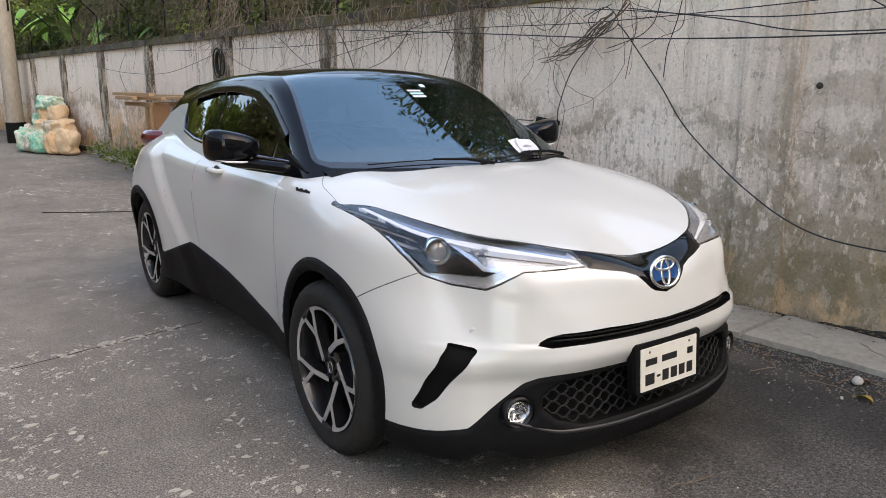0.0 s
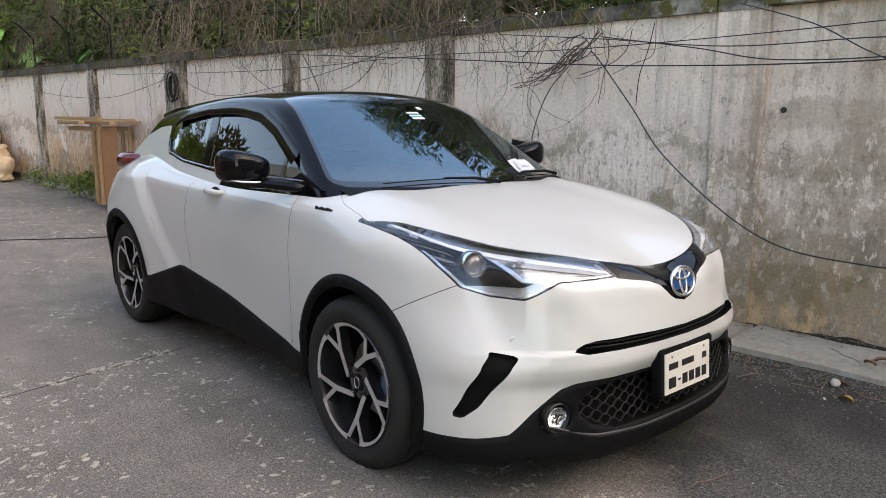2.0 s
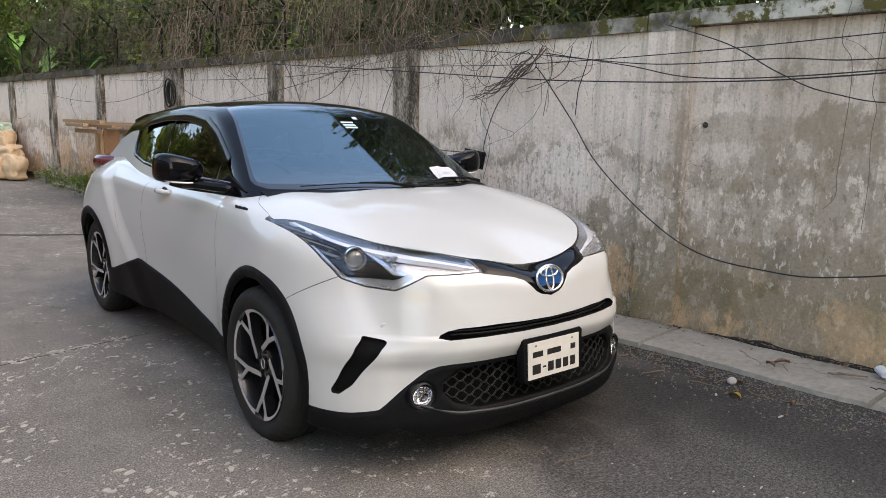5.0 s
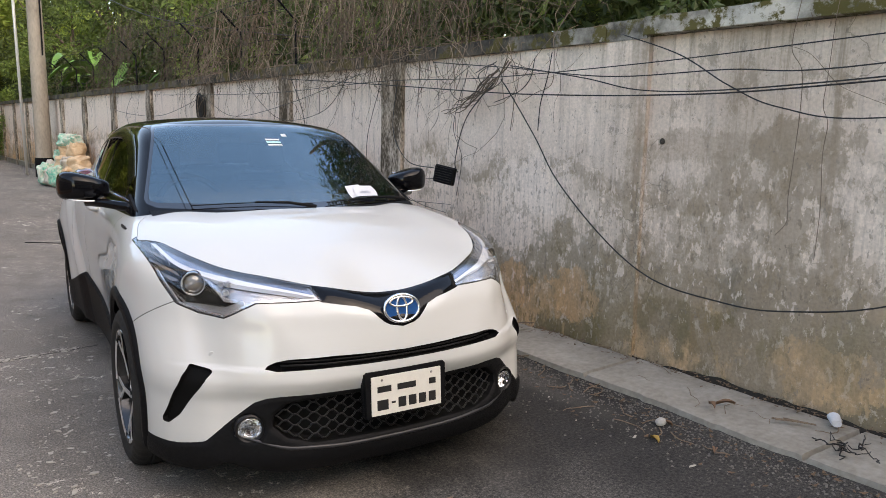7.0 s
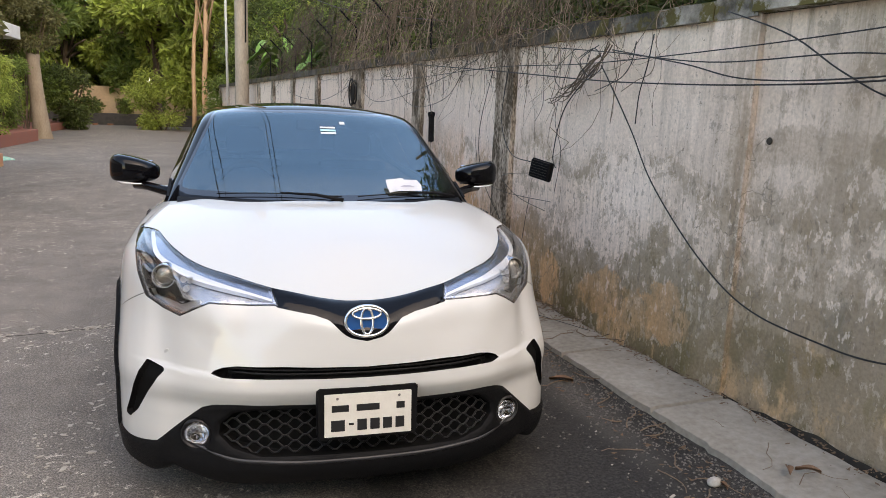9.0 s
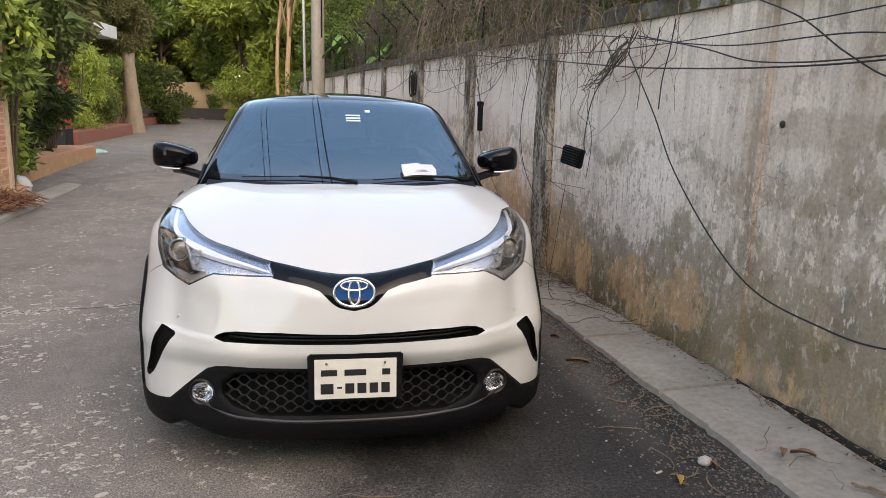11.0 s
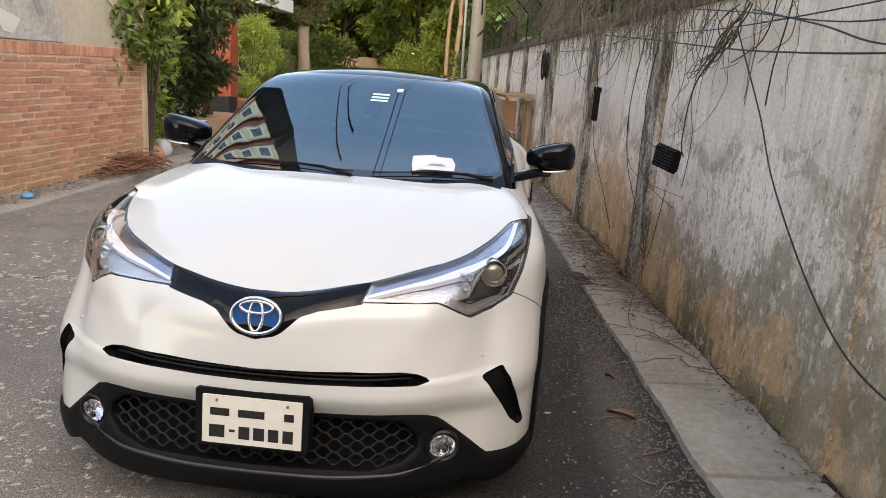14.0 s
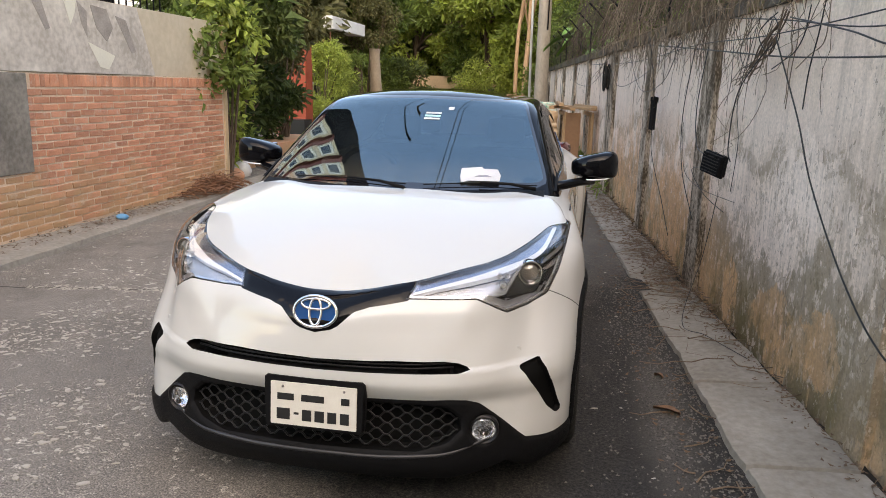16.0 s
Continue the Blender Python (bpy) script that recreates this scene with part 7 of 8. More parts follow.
for k in range(240):
    y = rnd.gauss(6.8, .30)
    x = -3.98 + abs(rnd.gauss(.0, .18))
    a = rnd.gauss(1.2, .7)
    ln = rnd.uniform(.15, .5)
    z = .07 + abs(rnd.gauss(0, .10)) * max(.2, 1 - abs(y - 6.75))
    g.tube([(x - math.cos(a) * ln / 2, y - math.sin(a) * ln / 2, z + rnd.uniform(0, .05)), (x, y, z + rnd.uniform(.02, .09)), (x + math.cos(a) * ln / 2, y + math.sin(a) * ln / 2, z)], rnd.uniform(.004, .011), 4, .5)
tagged(g.make("dry_fronds", mat("dry_frond", (.26, .12, .06), .85, base2=(.15, .075, .045), scale=15)), "heap of dry brown palm fronds by the brick wall", "dry fronds", kind="stuff")
g = Geo()
for k in range(9):
    a_, pts = rnd.random() * 6.28, []
    x, y = 1.903 + rnd.gauss(0, .025), -0.709 + rnd.gauss(0, .04)
    for j in range(9):
        pts.append((x, y, .062 + abs(rnd.gauss(0, .014))))
        a_ += rnd.gauss(0, .9)
        x, y = x + math.cos(a_) * .022, y + math.sin(a_) * .022
    g.tube(pts, rnd.uniform(.0025, .005), 5, .6)
tagged(g.make("wire_tangle", CABLE, smooth=True), "small tangle of black wire on the cement strip", "litter", kind="stuff")
pebble(2.166, -0.508, .030, STONE, "stone", "small pale chip of stone on the strip", "stone", .6, .05)
cup = empty("paper_cup", (2.121, -.525, .06), label="crushed white paper cup on the strip", category="litter")
cm2 = Matrix.Translation((2.115, -.525, .088)) @ Matrix.Rotation(2.3, 4, "Z") @ Matrix.Rotation(1.45, 4, "X") @ Matrix.Diagonal((1, .8, 1, 1))
Geo().lathe([(-.04, .001), (-.04, .023), (.03, .030), (.034, .031), (.03, .028), (-.036, .021), (-.036, .001)], cm2, 14).make("cup", PAPER, cup, smooth=True, sharp=40)
for x_, y_, a_, ln_ in ((1.96, -.39, 2.2, .17), (1.99, -.42, 2.05, .15), (1.945, -.37, 2.5, .09)):
    tagged(Geo().tube([(x_ - math.cos(a_) * ln_ / 2, y_ - math.sin(a_) * ln_ / 2, .067), (x_ + math.cos(a_) * ln_ / 2, y_ + math.sin(a_) * ln_ / 2, .068)], .0045, 6).make("stick", TWIG), "short brown stick lying on the cement strip", "stick", "sticks on the strip")
flat_leaf(1.303, -.119, .085, .004, 1.2, mat("yellow_leaf", (.42, .28, .06), .8, base2=(.30, .17, .05), scale=20), "curled yellow leaf on the asphalt")
flat_leaf(1.877, -.074, .10, .062, 2.4)
# paper under the wiper
SCRAWL = mat("faded_ink", (.22, .23, .30), .8)
paper = empty("paper_note", glass_pt(.40, 1.12), label="folded white papers tucked under the wiper", category="paper")
for k, (dx, dz, w, h, tw) in enumerate(((-.030, .010, .125, .088, .20), (.012, 0, .150, .080, -.05))):
    q = []
    for a, b in ((-w / 2, 0), (w / 2, 0), (w / 2, h * .5), (w / 2 - .02, h), (-w / 2 + .01, h * 1.05), (-w / 2, h * .5)):
        q.append(glass_pt(.40 + dx + a * math.cos(tw) - b * math.sin(tw), 1.080 + dz * .5 + (b * math.cos(tw) + a * math.sin(tw)) * .47, .012 + .006 * k + .16 * b))
    Geo().add(q, [(0, 1, 2, 5), (5, 2, 3, 4)]).add([p + Vector((0, .0004, -.0009)) for p in q], [(0, 5, 2, 1), (5, 4, 3, 2)]).make("sheet", PAPER, paper)
    if k:
        for r_, (u0, u1) in enumerate(((.22, .72), (.30, .62))):
            e0, e1 = q[0].lerp(q[5], .62 + .2 * r_), q[1].lerp(q[2], .62 + .2 * r_)
            o = Vector((0, -.0011, .0022))
            c0, c1, up_ = e0.lerp(e1, u0) + o, e0.lerp(e1, u1) + o, (q[5] - q[0]).normalized() * .004
            Geo().add([c0, c1, c1 + up_, c0 + up_], [(0, 1, 2, 3)]).make("mark", SCRAWL, paper)


# ---- greenery ----
def leafmat(name, a, b, rough=.55, trans=.0):
    m = mat(name, a, rough, base2=b, scale=1.4, amount=1.2, spec=.35)
    nt = m.node_tree
    p = nt.nodes["Principled BSDF"]
    geo_n = nt.nodes.new("ShaderNodeNewGeometry")
    hsv = nt.nodes.new("ShaderNodeHueSaturation")
    mr = nt.nodes.new("ShaderNodeMapRange")
    mr.inputs["To Min"].default_value, mr.inputs["To Max"].default_value = .55, 1.45
    src = p.inputs["Base Color"].links[0].from_socket
    nt.links.new(geo_n.outputs["Random Per Island"], mr.inputs["Value"])
    nt.links.new(mr.outputs[0], hsv.inputs["Value"])
    nt.links.new(src, hsv.inputs["Color"])
    nt.links.new(hsv.outputs[0], p.inputs["Base Color"])
    tr, ms = nt.nodes.new("ShaderNodeBsdfTranslucent"), nt.nodes.new("ShaderNodeMixShader")
    ms.inputs[0].default_value = .38
    nt.links.new(hsv.outputs[0], tr.inputs["Color"])
    nt.links.new(p.outputs[0], ms.inputs[1]), nt.links.new(tr.outputs[0], ms.inputs[2])
    nt.links.new(ms.outputs[0], nt.nodes["Material Output"].inputs["Surface"])
    return m


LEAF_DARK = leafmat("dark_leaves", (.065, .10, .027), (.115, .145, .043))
# darker copy for shaded foliage: the shade is in the leaf colour
LEAF_SHADE = leafmat("shaded_leaves", (.034, .06, .016), (.07, .095, .028))
LEAF_MID = leafmat("green_leaves", (.105, .17, .036), (.19, .24, .058))
LEAF_LIGHT = leafmat("light_leaves", (.22, .31, .055), (.38, .42, .10))
LEAF_OLIVE = leafmat("olive_leaves", (.11, .115, .042), (.17, .155, .065))
rng = np.random.default_rng(11)


def leaves(name, clumps, n, size, material, parent=None, spread=.22, droop=.3, narrow=.42, label="", kind="", shaped=False):
    """Many small folded leaves scattered round clump centres (x, y, z, radius)."""
    c = np.array(clumps, float)
    w = c[:, 3] ** 2
    pick = rng.choice(len(c), n, p=w / w.sum())
    d = rng.normal(size=(n, 3))
    d /= np.linalg.norm(d, axis=1, keepdims=True)
    r = rng.random(n) ** .45
    at = c[pick, :3] + d * (c[pick, 3] * r)[:, None] * [1, 1, .75] + rng.normal(size=(n, 3)) * spread * .2
    way = d + rng.normal(size=(n, 3)) * .7 + [0, 0, -droop]
    way /= np.linalg.norm(way, axis=1, keepdims=True)
    side = np.cross(way, rng.normal(size=(n, 3)))
    side /= np.linalg.norm(side, axis=1, keepdims=True)
    up = np.cross(side, way)
    ln = size * rng.uniform(.6, 1.35, n)[:, None]
    wd = ln * narrow * rng.uniform(.8, 1.2, n)[:, None]
    p0, p2 = at, at + way * ln - up * ln * .15
    mid = at + way * ln * .5
    if shaped:
        low_, high_ = at + way * ln * .30, at + way * ln * .66 - up * ln * .05
        v = np.stack([p0, low_ + side * wd * .48 + up * wd * .16, high_ + side * wd * .40 + up * wd * .14, p2, high_ - side * wd * .40 + up * wd * .14, low_ - side * wd * .48 + up * wd * .16], 1).reshape(-1, 3)
        i = np.arange(n)[:, None] * 6
        t = np.concatenate([i + q for q in ([0, 1, 2], [0, 2, 3], [0, 3, 4], [0, 4, 5])])
    else:
        p1, p3 = mid + side * wd * .5 + up * wd * .18, mid - side * wd * .5 + up * wd * .18
        v = np.stack([p0, p1, p2, p3], 1).reshape(-1, 3)
        i = np.arange(n)[:, None] * 4
        t = np.concatenate([i + [0, 1, 2], i + [0, 2, 3]])
    me = bpy.data.meshes.new(name)
    me.from_pydata(v.tolist(), [], t.tolist())
    me.materials.append(material)
    ob = new(name, me)
    if parent is not None:
        ob.parent = parent
        ob.matrix_parent_inverse = parent.matrix_world.inverted()
    return tagged(ob, label, kind=kind)


def ball_of_clumps(x, y, z, rx, ry, rz, n, r, seed):
    q = np.random.default_rng(seed)
    d = q.normal(size=(n, 3))
    d /= np.linalg.norm(d, axis=1, keepdims=True)
    k = q.uniform(.45, 1.0, n)[:, None]
    p = np.array([x, y, z]) + d * k * [rx, ry, rz]
    return [(*a, b) for a, b in zip(p, q.uniform(.6, 1.4, n) * r)]


def tree(x, y, h, crown_z, rx, rz, leaf, material, n, label, seed, trunk=.18, lean=0.0, bark=None, clump=.7, nclump=26):
    t = empty("tree", (x, y, 0), label=label, category="tree")
    q = random.Random(seed)
    g = Geo()
    top = Vector((x + lean, y, crown_z))
    pts = [Vector((x + lean * (k / 6) ** 1.5 + q.uniform(-.05, .05), y + q.uniform(-.05, .05), crown_z * k / 6)) for k in range(7)]
    g.tube(pts, trunk, 10, .5)
    for k in range(9):
        a = q.random() * 6.28
        b = pts[q.randint(3, 6)]
        e = Vector((x + lean + math.cos(a) * rx * .75, y + math.sin(a) * rx * .75, crown_z + q.uniform(-.3, .8) * rz))
        g.tube([b, b.lerp(e, .5) + Vector((0, 0, .2)), e], trunk * .38, 6, .3)
    g.make("trunk", bark or BARK2, t, smooth=True)
    leaves("crown", ball_of_clumps(x + lean, y, crown_z, rx, rx, rz, nclump, clump, seed), n, leaf, material, t)
    return t


def bush(name, x, y, z, rx, ry, rz, n, leaf, material, label, seed, clump=.28, nclump=16, narrow=.42, cat="bush"):
    b = empty(name, (x, y, 0), label=label, category=cat)
    q = random.Random(seed)
    g = Geo()
    for k in range(7):
        a = q.random() * 6.28
        g.tube([(x, y, 0), (x + math.cos(a) * rx * .3, y + math.sin(a) * ry * .3, z * .6), (x + math.cos(a) * rx * .7, y + math.sin(a) * ry * .7, z + q.uniform(-.3, .6) * rz)], .025, 5, .4)
    g.make("stem", BARK2, b)
    leaves("foliage", ball_of_clumps(x, y, z, rx, ry, rz, nclump, clump, seed), n, leaf, material, b, narrow=narrow, shaped=True)
    return b


# trees closing the lane's end
for k, (x, y, h, cz, rx, rz, mt, n) in enumerate(((-13, 41, 9, 4.5, 3.6, 3.6, LEAF_MID, 9000), (-9, 42, 9, 5.2, 3.4, 3.8, LEAF_DARK, 9000), (-5.4, 41, 9, 5.0, 3.2, 3.8, LEAF_MID, 9000), (-1.6, 42, 9, 5.4, 3.2, 3.8, LEAF_OLIVE, 9000), (2.2, 40, 9, 5.0, 3.2, 3.8, LEAF_DARK, 8000),
                                                  (-10.4, 29, 8, 4.6, 2.6, 3.0, LEAF_LIGHT, 10000), (-7.6, 25.6, 8, 5.2, 2.2, 2.4, LEAF_OLIVE, 9000), (-8.6, 20.5, 7, 4.6, 2.0, 2.4, LEAF_MID, 9000), (-1.6, 33, 8, 4.4, 2.2, 2.6, LEAF_MID, 9000), (-3.9, 36, 9, 5.4, 2.2, 3.0, LEAF_DARK, 8000), (-14, 33, 9, 5, 3, 4, LEAF_DARK, 7000))):
    # LEAF_LIGHT crowns hold the sunlight on the far trees in their colour
    tree(x, y, h, cz, rx, rz, .36, (LEAF_LIGHT, LEAF_LIGHT, LEAF_MID, LEAF_OLIVE)[k % 4], int(n * 1.2), "leafy green tree at the end of the lane", 40 + k, .22, clump=.9)
tree(-1.55, 30, 9, 7.5, 1.6, 1.4, .2, LEAF_MID, 3000, "slim pale-barked tree with a high crown", 77, .13, .25, SUNLIT_BARK)
tree(-2.05, 30.4, 9, 7.8, 1.4, 1.3, .2, LEAF_MID, 2500, "slim tree with sunlit bark colour and a high crown", 78, .10, .45, SUNLIT_BARK)
# trees over the east wall
for k, (s, off, cz, rx, rz, mt, n) in enumerate(((2.6, -3.2, 3.0, 1.7, 1.2, LEAF_DARK, 9000), (8.5, -3.0, 3.2, 1.9, 1.4, LEAF_DARK, 9000), (13, -3.2, 3.6, 2.1, 1.8, LEAF_MID, 10000), (18.5, -3.0, 4.2, 2.2, 2.4, LEAF_DARK, 10000), (24, -3.2, 4.6, 2.6, 2.8, LEAF_MID, 9000), (30, -3, 4.8, 2.8, 3.0, LEAF_DARK, 9000))):
    p = wall_pt(s, off, 0)
    tree(p.x, p.y, 8, cz, rx, rz, .17, mt, n, "dark leafy tree behind the boundary wall", 60 + k, .16)
for k, (s, cz) in enumerate(((6.5, 4.6), (10.5, 4.9), (15, 5.2), (20, 5.6), (26, 6))):
    p = wall_pt(s, -6, 0)
    tree(p.x, p.y, 8, cz, 2.4, 1.8, .2, LEAF_MID if k % 2 else LEAF_DARK, 9000, "leafy tree standing back behind the boundary wall", 160 + k, .18)
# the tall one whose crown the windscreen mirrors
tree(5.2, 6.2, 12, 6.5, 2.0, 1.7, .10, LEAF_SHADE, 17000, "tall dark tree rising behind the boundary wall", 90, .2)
# the woods that close the view
fr = np.random.default_rng(5)
cl = [(x + fr.normal() * .8, 45 + fr.uniform(-1.5, 3), fr.uniform(.5, 13), fr.uniform(.7, 1.7)) for x in np.arange(-28, 14, .28) for _ in range(2)]
for mt, n in ((LEAF_MID, 30000), (LEAF_DARK, 30000), (LEAF_LIGHT, 9000)):
    leaves("far_woods", cl if mt is not LEAF_LIGHT else cl[::5], n, .42, mt, label="dense green woods beyond the lane's end", kind="stuff")["category"] = "woods"
low = [(x + fr.normal(), 43 + fr.uniform(-1, 2), fr.uniform(.3, 4.5), fr.uniform(.6, 1.2)) for x in np.arange(-28, 14, .3)]
leaves("far_woods", low, 16000, .40, LEAF_DARK, label="dense undergrowth beyond the lane's end", kind="stuff")["category"] = "woods"
# hedge mass right behind the wall
cl = []
hr = np.random.default_rng(3)
for s in np.arange(1.4, 33, .35):
    for _ in range(2):
        p = wall_pt(s + hr.uniform(-.2, .2), -.75 - abs(hr.normal()) * .7, 0)
        cl.append((p.x, p.y, hr.uniform(1.5, 3.3), hr.uniform(.25, .55)))
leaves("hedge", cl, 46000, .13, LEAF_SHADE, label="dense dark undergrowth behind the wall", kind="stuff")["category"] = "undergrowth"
cl2 = [(a + hr.normal() * .3, b, c + hr.uniform(-.2, .3), d * .6) for a, b, c, d in cl[::3]]
leaves("hedge", cl2, 11000, .12, LEAF_MID, label="brighter green creepers behind the wall", kind="stuff")["category"] = "undergrowth"

# dry creepers tumbling over the wall
VINE = mat("dry_creeper", (.17, .125, .085), .9, base2=(.075, .055, .038), scale=15, amount=1)
VINE2 = mat("pale_creeper", (.30, .24, .175), .9, base2=(.15, .115, .08), scale=15, amount=1)
def creepers(n, s_lo, s_hi, material, label, seed, long=.9, r=(.0018, .0045)):
    q = random.Random(seed)
    g = Geo()
    for k in range(n):
        s = q.triangular(s_lo, s_hi, (s_lo + s_hi) * .45)
        z, off = q.uniform(2.12, 3.1), q.uniform(-.45, .08)
        ln = q.uniform(.35, 1.3) * long
        a, curl = q.uniform(-math.pi, math.pi), q.gauss(0, 2.6)
        pts, m_ = [], 13
        sway = q.gauss(0, .3)
        for j in range(m_):
            pts.append(wall_pt(s, off, z))
            d = ln / (m_ - 1)
            a += curl * d + q.gauss(0, .28) - .20 * math.cos(a) * (1 if math.sin(a) < .95 else -1)
            s, off, z = s + math.cos(a) * d, off + (sway + q.gauss(0, .35)) * d, z + math.sin(a) * d
            if z < 2.13 and off < .07:
                off = .072
        g.tube(pts, q.uniform(*r), 4, .5, cap=False)
    return tagged(g.make("creepers", material, smooth=True), label, "creepers", kind="stuff")
creepers(170, 1.0, 11, VINE, "tangle of dry brown creepers hanging over the wall", 1, 1.0)
creepers(90, 1.4, 9.5, VINE2, "pale dry creeper stems hanging over the wall", 2)
creepers(150, 9, 22, VINE, "sparse dry creepers along the far wall top", 3, .7)
creepers(110, 1.3, 4.5, VINE, "thin creeper stems hanging down the wall", 4, 1.3, (.0015, .003))
def hanging(n, s_lo, s_hi, material, label, seed):
    q = random.Random(seed)
    g = Geo()
    for k in range(n):
        s, off, z = q.triangular(s_lo, s_hi, s_lo + 1.2), q.uniform(.075, .16), q.uniform(2.0, 2.2)
        ln, a, curl = q.uniform(.2, .75), -1.57 + q.gauss(0, .4), q.gauss(0, 3.2)
        pts = []
        for j in range(12):
            pts.append(wall_pt(s, off, z))
            a += curl * ln / 11 + q.gauss(0, .16)
            s, z, off = s + math.cos(a) * ln / 11, z + math.sin(a) * ln / 11, max(.05, off + q.gauss(0, .006))
        g.tube(pts, q.uniform(.0015, .004), 4, .5, cap=False)
    return tagged(g.make("creepers", material, smooth=True), label, "creepers", kind="stuff")
hanging(90, 1.8, 9, VINE2, "pale curled stems dangling below the coping", 31)
hanging(70, 1.8, 9, VINE, "brown curled stems dangling below the coping", 32)
creepers(120, -4, 1.2, VINE, "few creeper stems on the near wall top", 6, .6)
def drapes(n, s_lo, s_hi, strands, material, label, seed):
    """Bunches of long dry stems that fall over the coping."""
    q = random.Random(seed)
    g = Geo()
    for k in range(n):
        s0, top_, fall = q.uniform(s_lo, s_hi), q.uniform(2.25, 3.1), q.uniform(.35, 1.0)
        for j in range(strands):
            s, off, z = s0 + q.gauss(0, .16), q.uniform(-.30, .02), top_ + q.gauss(0, .18)
            ln, side, ph = fall * q.uniform(.5, 1.25), q.gauss(0, .16), q.random() * 6.28
            if q.random() > .13:
                ln = min(ln, max(.15, z - 2.13))
            pts = []
            for i in range(11):
                u = i / 10
                drop = z + .10 * math.sin(math.pi * min(1, u * 2)) - ln * u * u
                o = off + (.20 + .10 * math.sin(ph)) * u
                if drop < 2.13:
                    o = max(o, .10)
                pts.append(wall_pt(s + side * u + .035 * math.sin(ph + 7 * u) + q.gauss(0, .006), o, drop))
            g.tube(pts, q.uniform(.0018, .0055), 4, .45, cap=False)
    return tagged(g.make("creepers", material, smooth=True), label, "creepers", kind="stuff")
DARKVINE = mat("dark_creeper", (.095, .072, .052), .9, base2=(.05, .038, .028), scale=15, amount=1)
drapes(22, 2.6, 9.5, 14, VINE, "brown bunches of dry creeper falling over the coping", 51)
drapes(9, 2.6, 8.5, 12, VINE2, "greyish bunches of dry creeper falling over the coping", 52)
drapes(26, 2.2, 14, 14, DARKVINE, "dark bunches of dead creeper on the wall top", 53)
fence = empty("wire_fence", wall_pt(12, -.1, 2.09), label="black angle-iron posts with wires on the wall top", category="fence")
for s_ in (5.6, 7.1, 8.6, 10.1, 11.6, 13.1, 14.6, 16.1, 17.6):
    Geo().tube([wall_pt(s_, -.10, 2.08), wall_pt(s_, -.10, 2.62), wall_pt(s_ + .02, .14, 2.86)], .014, 4).make("post", CLAD, fence)
for off_, z_ in ((-.10, 2.28), (-.10, 2.45), (-.10, 2.62), (.02, 2.74), (.14, 2.86)):
    Geo().tube([wall_pt(s_, off_, z_ + .02 * math.sin(s_ * 2.1)) for s_ in np.arange(5.6, 17.7, .5)], .0035, 4).make("wire", CLAD, fence)
# bundle of thicker woody stems sagging over the cables
g = Geo()
q = random.Random(9)
for k in range(9):
    r0, ph, pts = q.uniform(.012, .045), q.random() * 6.28, []
    u1 = q.uniform(.6, 1.05)
    for u in np.linspace(q.uniform(-.12, .15), u1, 15):
        s, z = 1.96 + .66 * u, 1.905 - .31 * u - .06 * math.sin(math.pi * u)
        a = ph + 7 * u
        pts.append(wall_pt(s + r0 * math.cos(a) * .6, .135 + r0 * .6 * math.sin(a), z + r0 * math.sin(a + 1) + q.gauss(0, .005)))
    g.tube(pts, q.uniform(.003, .0065), 6, .45)
tagged(g.make("branch_bundle", VINE, smooth=True), "bundle of dry woody stems over the cables", "branches", kind="stuff")

# banana plants behind the far wall
BANANA = mat("banana_leaf", (.10, .24, .035), .45, base2=(.17, .32, .06), scale=3, amount=1, spec=.4)
def banana(s, off, h, n, seed):
    p = wall_pt(s, off, 0)
    ob = empty("banana_plant", p, label="banana plant with broad torn green leaves behind the wall", category="banana plant", group="banana plants")
    q = random.Random(seed)
    Geo().tube([p, p + Vector((.05, 0, h * .5)), p + Vector((.02, 0, h))], .10, 10, .6).make("stem", mat("banana_stem", (.16, .19, .07), .6), ob, smooth=True)
    for k in range(n):
        a = q.random() * 6.28
        ln, w = q.uniform(1.1, 1.7), q.uniform(.32, .45)
        rise = q.uniform(.5, 1.2)
        way = Vector((math.cos(a), math.sin(a), 0))
        side = Vector((-way.y, way.x, 0))
        v, m_ = [], 12
        for i in range(m_):
            u = i / (m_ - 1)
            c = p + Vector((0, 0, h)) + way * ln * u * .8 + Vector((0, 0, rise * math.sin(u * 2.2) * .8 - .35 * u * u))
            wd = w * .5 * math.sin(math.pi * (u * .93 + .06)) ** .6
            for e, lift in ((-1, .10), (-.5, .06), (0, 0), (.5, .06), (1, .10)):
                v.append(c + side * e * wd + Vector((0, 0, lift - (.05 * q.random() if abs(e) == 1 else 0))))
        Geo().add(v, [(i * 5 + j, i * 5 + j + 1, (i + 1) * 5 + j + 1, (i + 1) * 5 + j) for i in range(m_ - 1) for j in range(4)]).make("leaf", BANANA, ob, smooth=True)
for s, off, h, n, sd in ((16.2, -.9, 2.2, 8, 1), (14.4, -1.2, 2.0, 7, 2), (17.8, -1.0, 2.3, 7, 3), (12.4, -1.5, 2.1, 6, 4), (20, -1.2, 2.4, 6, 5)):
    banana(s, off, h, n, sd)

# west side planting
bush("bush", -4.35, 7.45, 2.0, .55, .80, .80, 3000, .125, LEAF_MID, "leafy shrub growing over the end of the brick wall", 21, .26, 20, .5)
bush("bush", -4.2, 7.9, 2.25, .5, .6, .55, 900, .14, LEAF_LIGHT, "bright leaf sprays hanging over the brick wall's end", 125, .22, 14, .5)
bush("bush", -4.65, 8.9, 2.4, .90, 1.1, 1.35, 8500, .125, LEAF_DARK, "tall leafy shrub leaning over the brick wall's end", 121, .36, 26, .5)
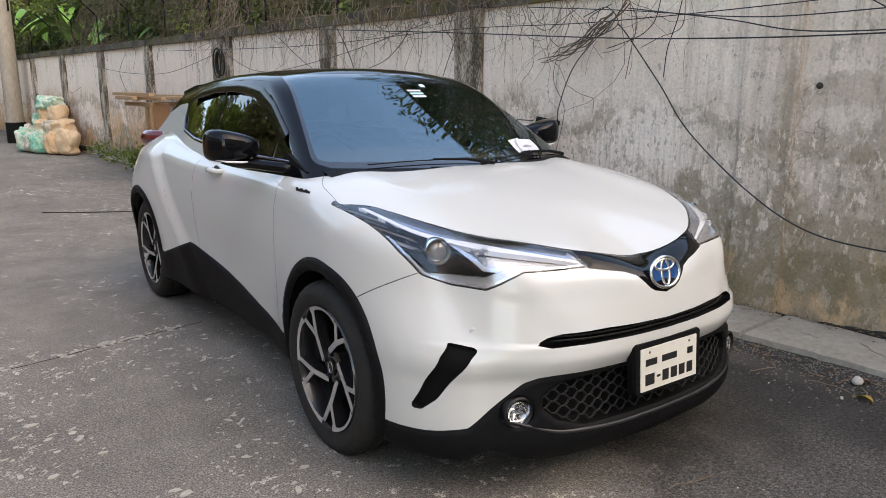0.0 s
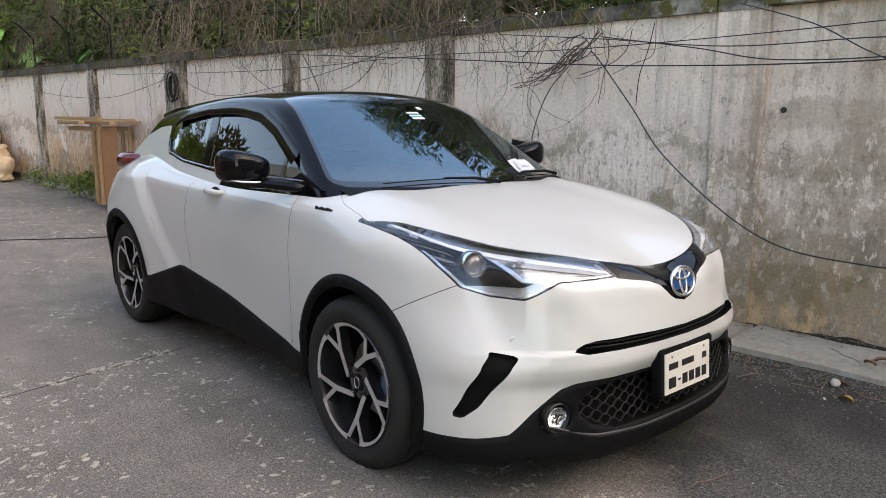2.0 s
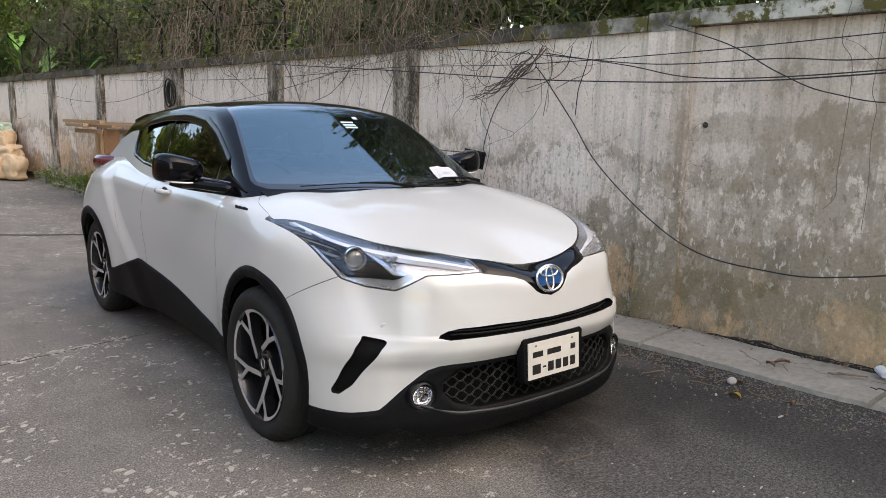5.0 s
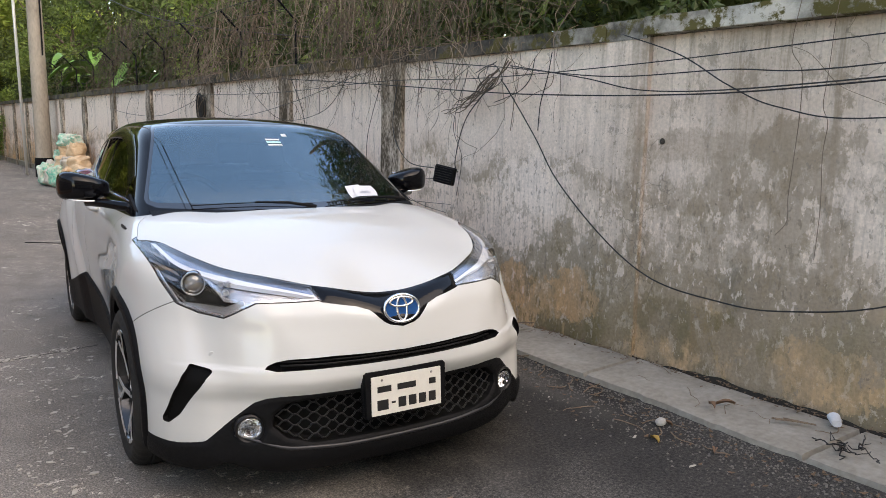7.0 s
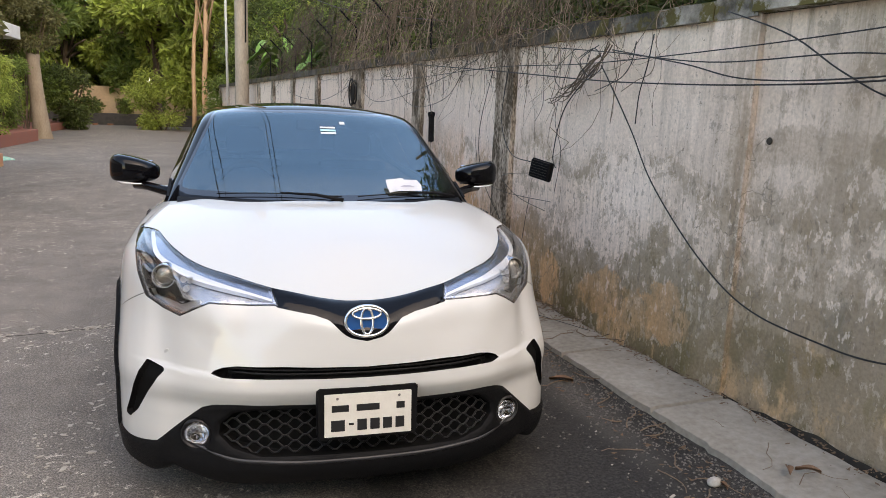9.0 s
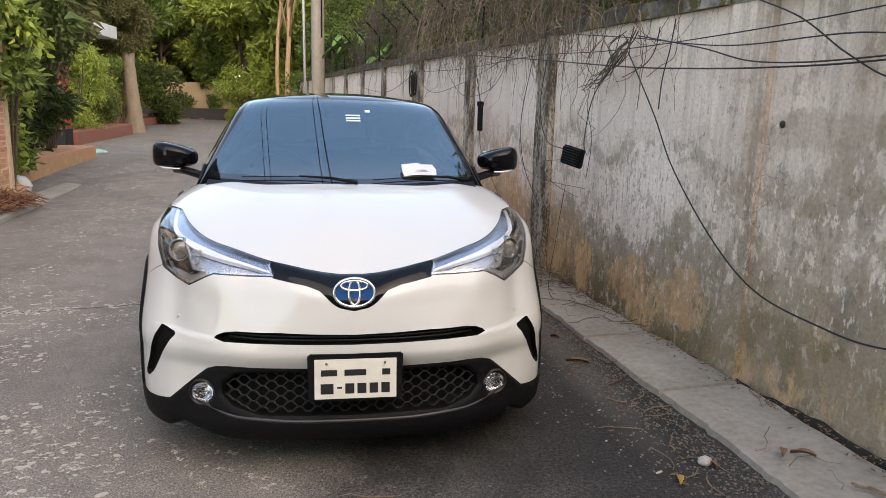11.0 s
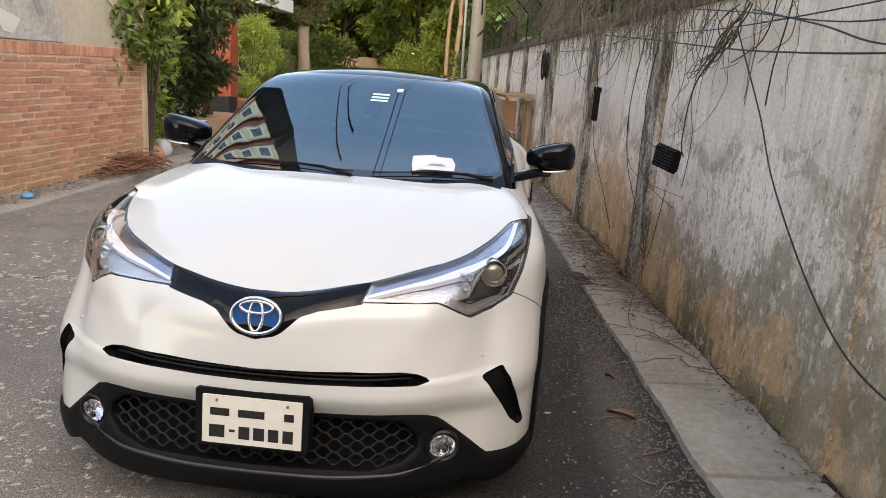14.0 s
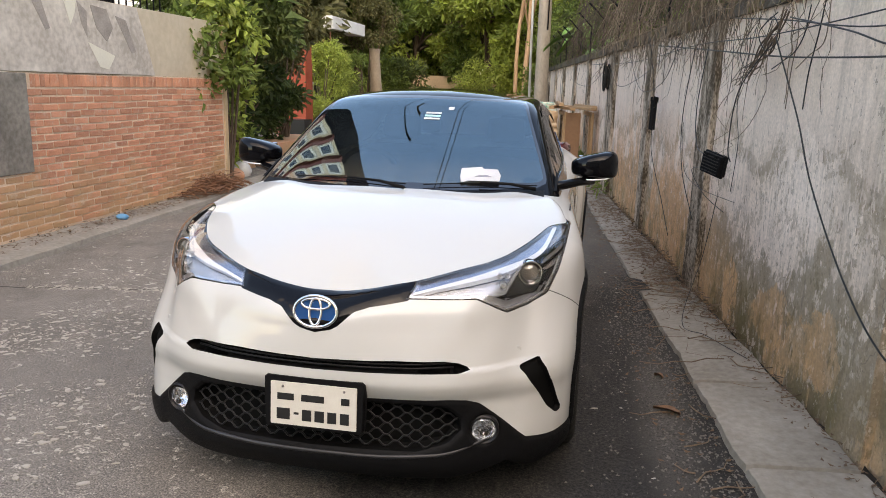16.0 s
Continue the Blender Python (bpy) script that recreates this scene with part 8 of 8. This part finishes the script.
bush("bush", -4.55, 8.2, 1.0, .35, .5, .6, 1500, .13, LEAF_LIGHT, "bright green shrub at the end of the brick wall", 122, .24, 14, .5)
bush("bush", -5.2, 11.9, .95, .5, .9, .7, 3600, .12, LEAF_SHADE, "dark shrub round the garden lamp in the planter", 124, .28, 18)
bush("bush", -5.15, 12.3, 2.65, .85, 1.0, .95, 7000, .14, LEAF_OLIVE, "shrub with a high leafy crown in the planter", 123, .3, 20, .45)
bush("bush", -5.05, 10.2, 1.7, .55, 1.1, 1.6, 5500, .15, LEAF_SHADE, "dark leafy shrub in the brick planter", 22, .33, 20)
bush("bush", -4.95, 8.9, .55, .45, 1.0, .35, 2200, .10, LEAF_MID, "low green shrub in the brick planter", 23, .2, 14)
bush("bush", -6.65, 18.2, .85, .6, 1.5, .45, 6000, .075, LEAF_LIGHT, "clipped light green hedge in the planter", 24, .32, 26)
bush("bush", -6.55, 18.6, 2.0, .75, 1.0, .85, 5200, .13, LEAF_LIGHT, "feathery green shrub in the planter", 25, .3, 18, .2)
bush("bush", -6.8, 20.8, 1.6, .8, 1.3, 1.1, 5000, .09, LEAF_MID, "light green hedge in the planter", 26, .32, 20)
bush("bush", -8.6, 27, 1.2, 1.2, 2.5, .9, 5000, .11, LEAF_LIGHT, "sunlit green hedge along the lane", 27, .4, 22)
bush("bush", -3.4, 32.5, 1.4, 1.5, 1.2, 1.2, 5200, .13, LEAF_LIGHT, "bushy green shrub before the far trees", 28, .45, 20)
bush("bush", -.6, 27, 1.5, .9, 1.6, 1.4, 5200, .12, LEAF_MID, "bushy shrub by the far wall", 29, .45, 20)
bush("bush", -8.3, 30.0, 1.5, 1.2, 1.0, 1.5, 6000, .15, LEAF_MID, "dense green shrub beside the far end of the lane", 131, .45, 20)
bush("bush", -6.9, 30.8, 1.4, 1.0, 1.0, 1.3, 5000, .15, LEAF_DARK, "dense dark shrub beside the far end of the lane", 132, .45, 20)
bush("creeper", -6.6, 23.2, 3.5, 1.0, .9, .9, 4200, .12, LEAF_OLIVE, "creeper crown on the lopped trunk", 30, .35, 20, cat="creeper")
for k, x in enumerate((-8.8, -7.2, -5.7, -4.0, -2.4, -.8)):
    bush("bush", x, 37.7, 1.1, .5, .3, .45, 700, .12, LEAF_MID, "small potted shrub in the trough", 31 + k, .25, 8)
# grass and weeds at the wall's foot
q = random.Random(15)
cl = []
for k in range(26):
    w_ = wall_pt(q.gauss(10.6, .9), q.uniform(.06, .34), 0)
    cl.append((w_.x, w_.y, .16 + q.uniform(.08, .24), q.uniform(.07, .15)))
leaves("weeds", cl, 1500, .07, LEAF_MID, label="leafy green weeds at the foot of the wall", kind="stuff", droop=-.3)["category"] = "weeds"
# palm with dry hanging fronds
palm = empty("palm", (-5.05, 9.4, 0), label="palm with green fronds and dry hanging ones", category="palm")
Geo().tube([(-5.0, 9.6, 0), (-5.02, 9.6, 1.4), (-4.98, 9.6, 2.6)], .10, 10, .8).make("trunk", BARK, palm, smooth=True)
q = random.Random(33)
for k in range(16):
    dry = k >= 11
    a, ln = q.random() * 6.28, q.uniform(1.2, 1.9) * (.6 if dry else 1)
    way = Vector((math.cos(a), math.sin(a), 0))
    side = Vector((-way.y, way.x, 0))
    base = Vector((-4.98, 9.6, 2.55 - (.5 if dry else 0)))
    spine = [base + way * ln * u * (.35 if dry else .85) + Vector((0, 0, (-.75 * u if dry else .75 * math.sin(u * 2.4) - .5 * u * u))) * ln * .75 for u in np.linspace(0, 1, 12)]
    g = Geo().tube(spine, .010, 4, .4)
    for i in range(1, 12):
        for e in (-1, 1):
            tip = spine[i] + side * e * ln * .20 + way * .12 + Vector((0, 0, -.10 if not dry else -.22))
            w = (spine[i] - spine[i - 1]) * .22
            g.add([spine[i] - w, spine[i] + w, tip], [(0, 1, 2)])
    g.make("dry_frond" if dry else "frond", DRYLEAF if dry else LEAF_MID, palm, "dry brown hanging frond" if dry else "")
lampball = empty("globe_lamp", (-5.25, 11.6, .40), label="dusty globe garden lamp on a short post in the planter", category="lamp")
Geo().tube([(-5.25, 11.6, .40), (-5.25, 11.6, .68)], .02, 8).make("post", CLAD, lampball)
Geo().lathe([(-.11 * math.cos(a), .11 * math.sin(a) + .0005) for a in np.linspace(0, math.pi, 13)], Matrix.Translation((-5.25, 11.6, .78)), 20).make("globe", CONCRETE, lampball, smooth=True)

# ---- bricks, laid one by one ----
def brick_mesh(w, h, seed):
    q = random.Random(seed)
    g = Geo()
    g.box(-.03, .004, -w / 2, w / 2, -h / 2, h / 2, .004)
    me = bpy.data.meshes.new("brick")
    me.from_pydata([(a + q.uniform(-.0015, .002) if a > -.02 else a, b + q.uniform(-.004, .004), c + q.uniform(-.003, .003)) for a, b, c in g.v], [], g.f)
    me.materials.append(BRICK)
    return me


BL, BH, JOINT = .198, .054, .015
kinds = [brick_mesh(BL, BH, k) for k in range(5)]
halves = [brick_mesh(BL / 2 - JOINT / 2, BH, 20 + k) for k in range(2)]
ends = [brick_mesh(BH, .112, 30 + k) for k in range(3)]
q = random.Random(8)
count, rest = 0, Geo()
course = 0
z = .10
while z < BTOP - .16:
    y = 3.0 - (BL + JOINT) / 2 * (course % 2)
    while y < BY1 - .03:
        full = y + BL < BY1
        me = q.choice(kinds) if full else q.choice(halves)
        w = BL if full else BL / 2
        # the plastered corner stays bare of bricks
        if not (y + w < 3.64 and z > .67) and y + w / 2 < BY1:
            at = Matrix.Translation((BX + q.uniform(-.005, .006), y + w / 2, z + BH / 2 + q.gauss(0, .002) + .008 * noise.noise(Vector((y * .8, z * 2, 0))))) @ Matrix.Rotation(q.gauss(0, .014), 4, "X")
            if count < 290:
                ob = new("brick", me)
                ob.parent, ob.matrix_world = wall_west, at
                count += 1
            else:
                rest.add([at @ v.co for v in me.vertices], [tuple(p.vertices) for p in me.polygons])
        y += w + JOINT
    z += BH + JOINT
    course += 1
y = 3.72
while y < BY1 - .02:
    me = q.choice(ends)
    at = Matrix.Translation((BX + q.uniform(-.002, .004), y + BH / 2, BTOP - .068))
    rest.add([at @ v.co for v in me.vertices], [tuple(p.vertices) for p in me.polygons])
    y += BH + .009
y = BY0
while y < 3.0:
    z = .1
    while z < .56:
        at = Matrix.Translation((BX, y, z))
        rest.add([at @ v.co for v in kinds[0].vertices], [tuple(p.vertices) for p in kinds[0].polygons])
        z += BH + JOINT
    y += BL + JOINT
ob = rest.make("bricks_rest", BRICK, wall_west)
tagged(ob, kind="stuff")
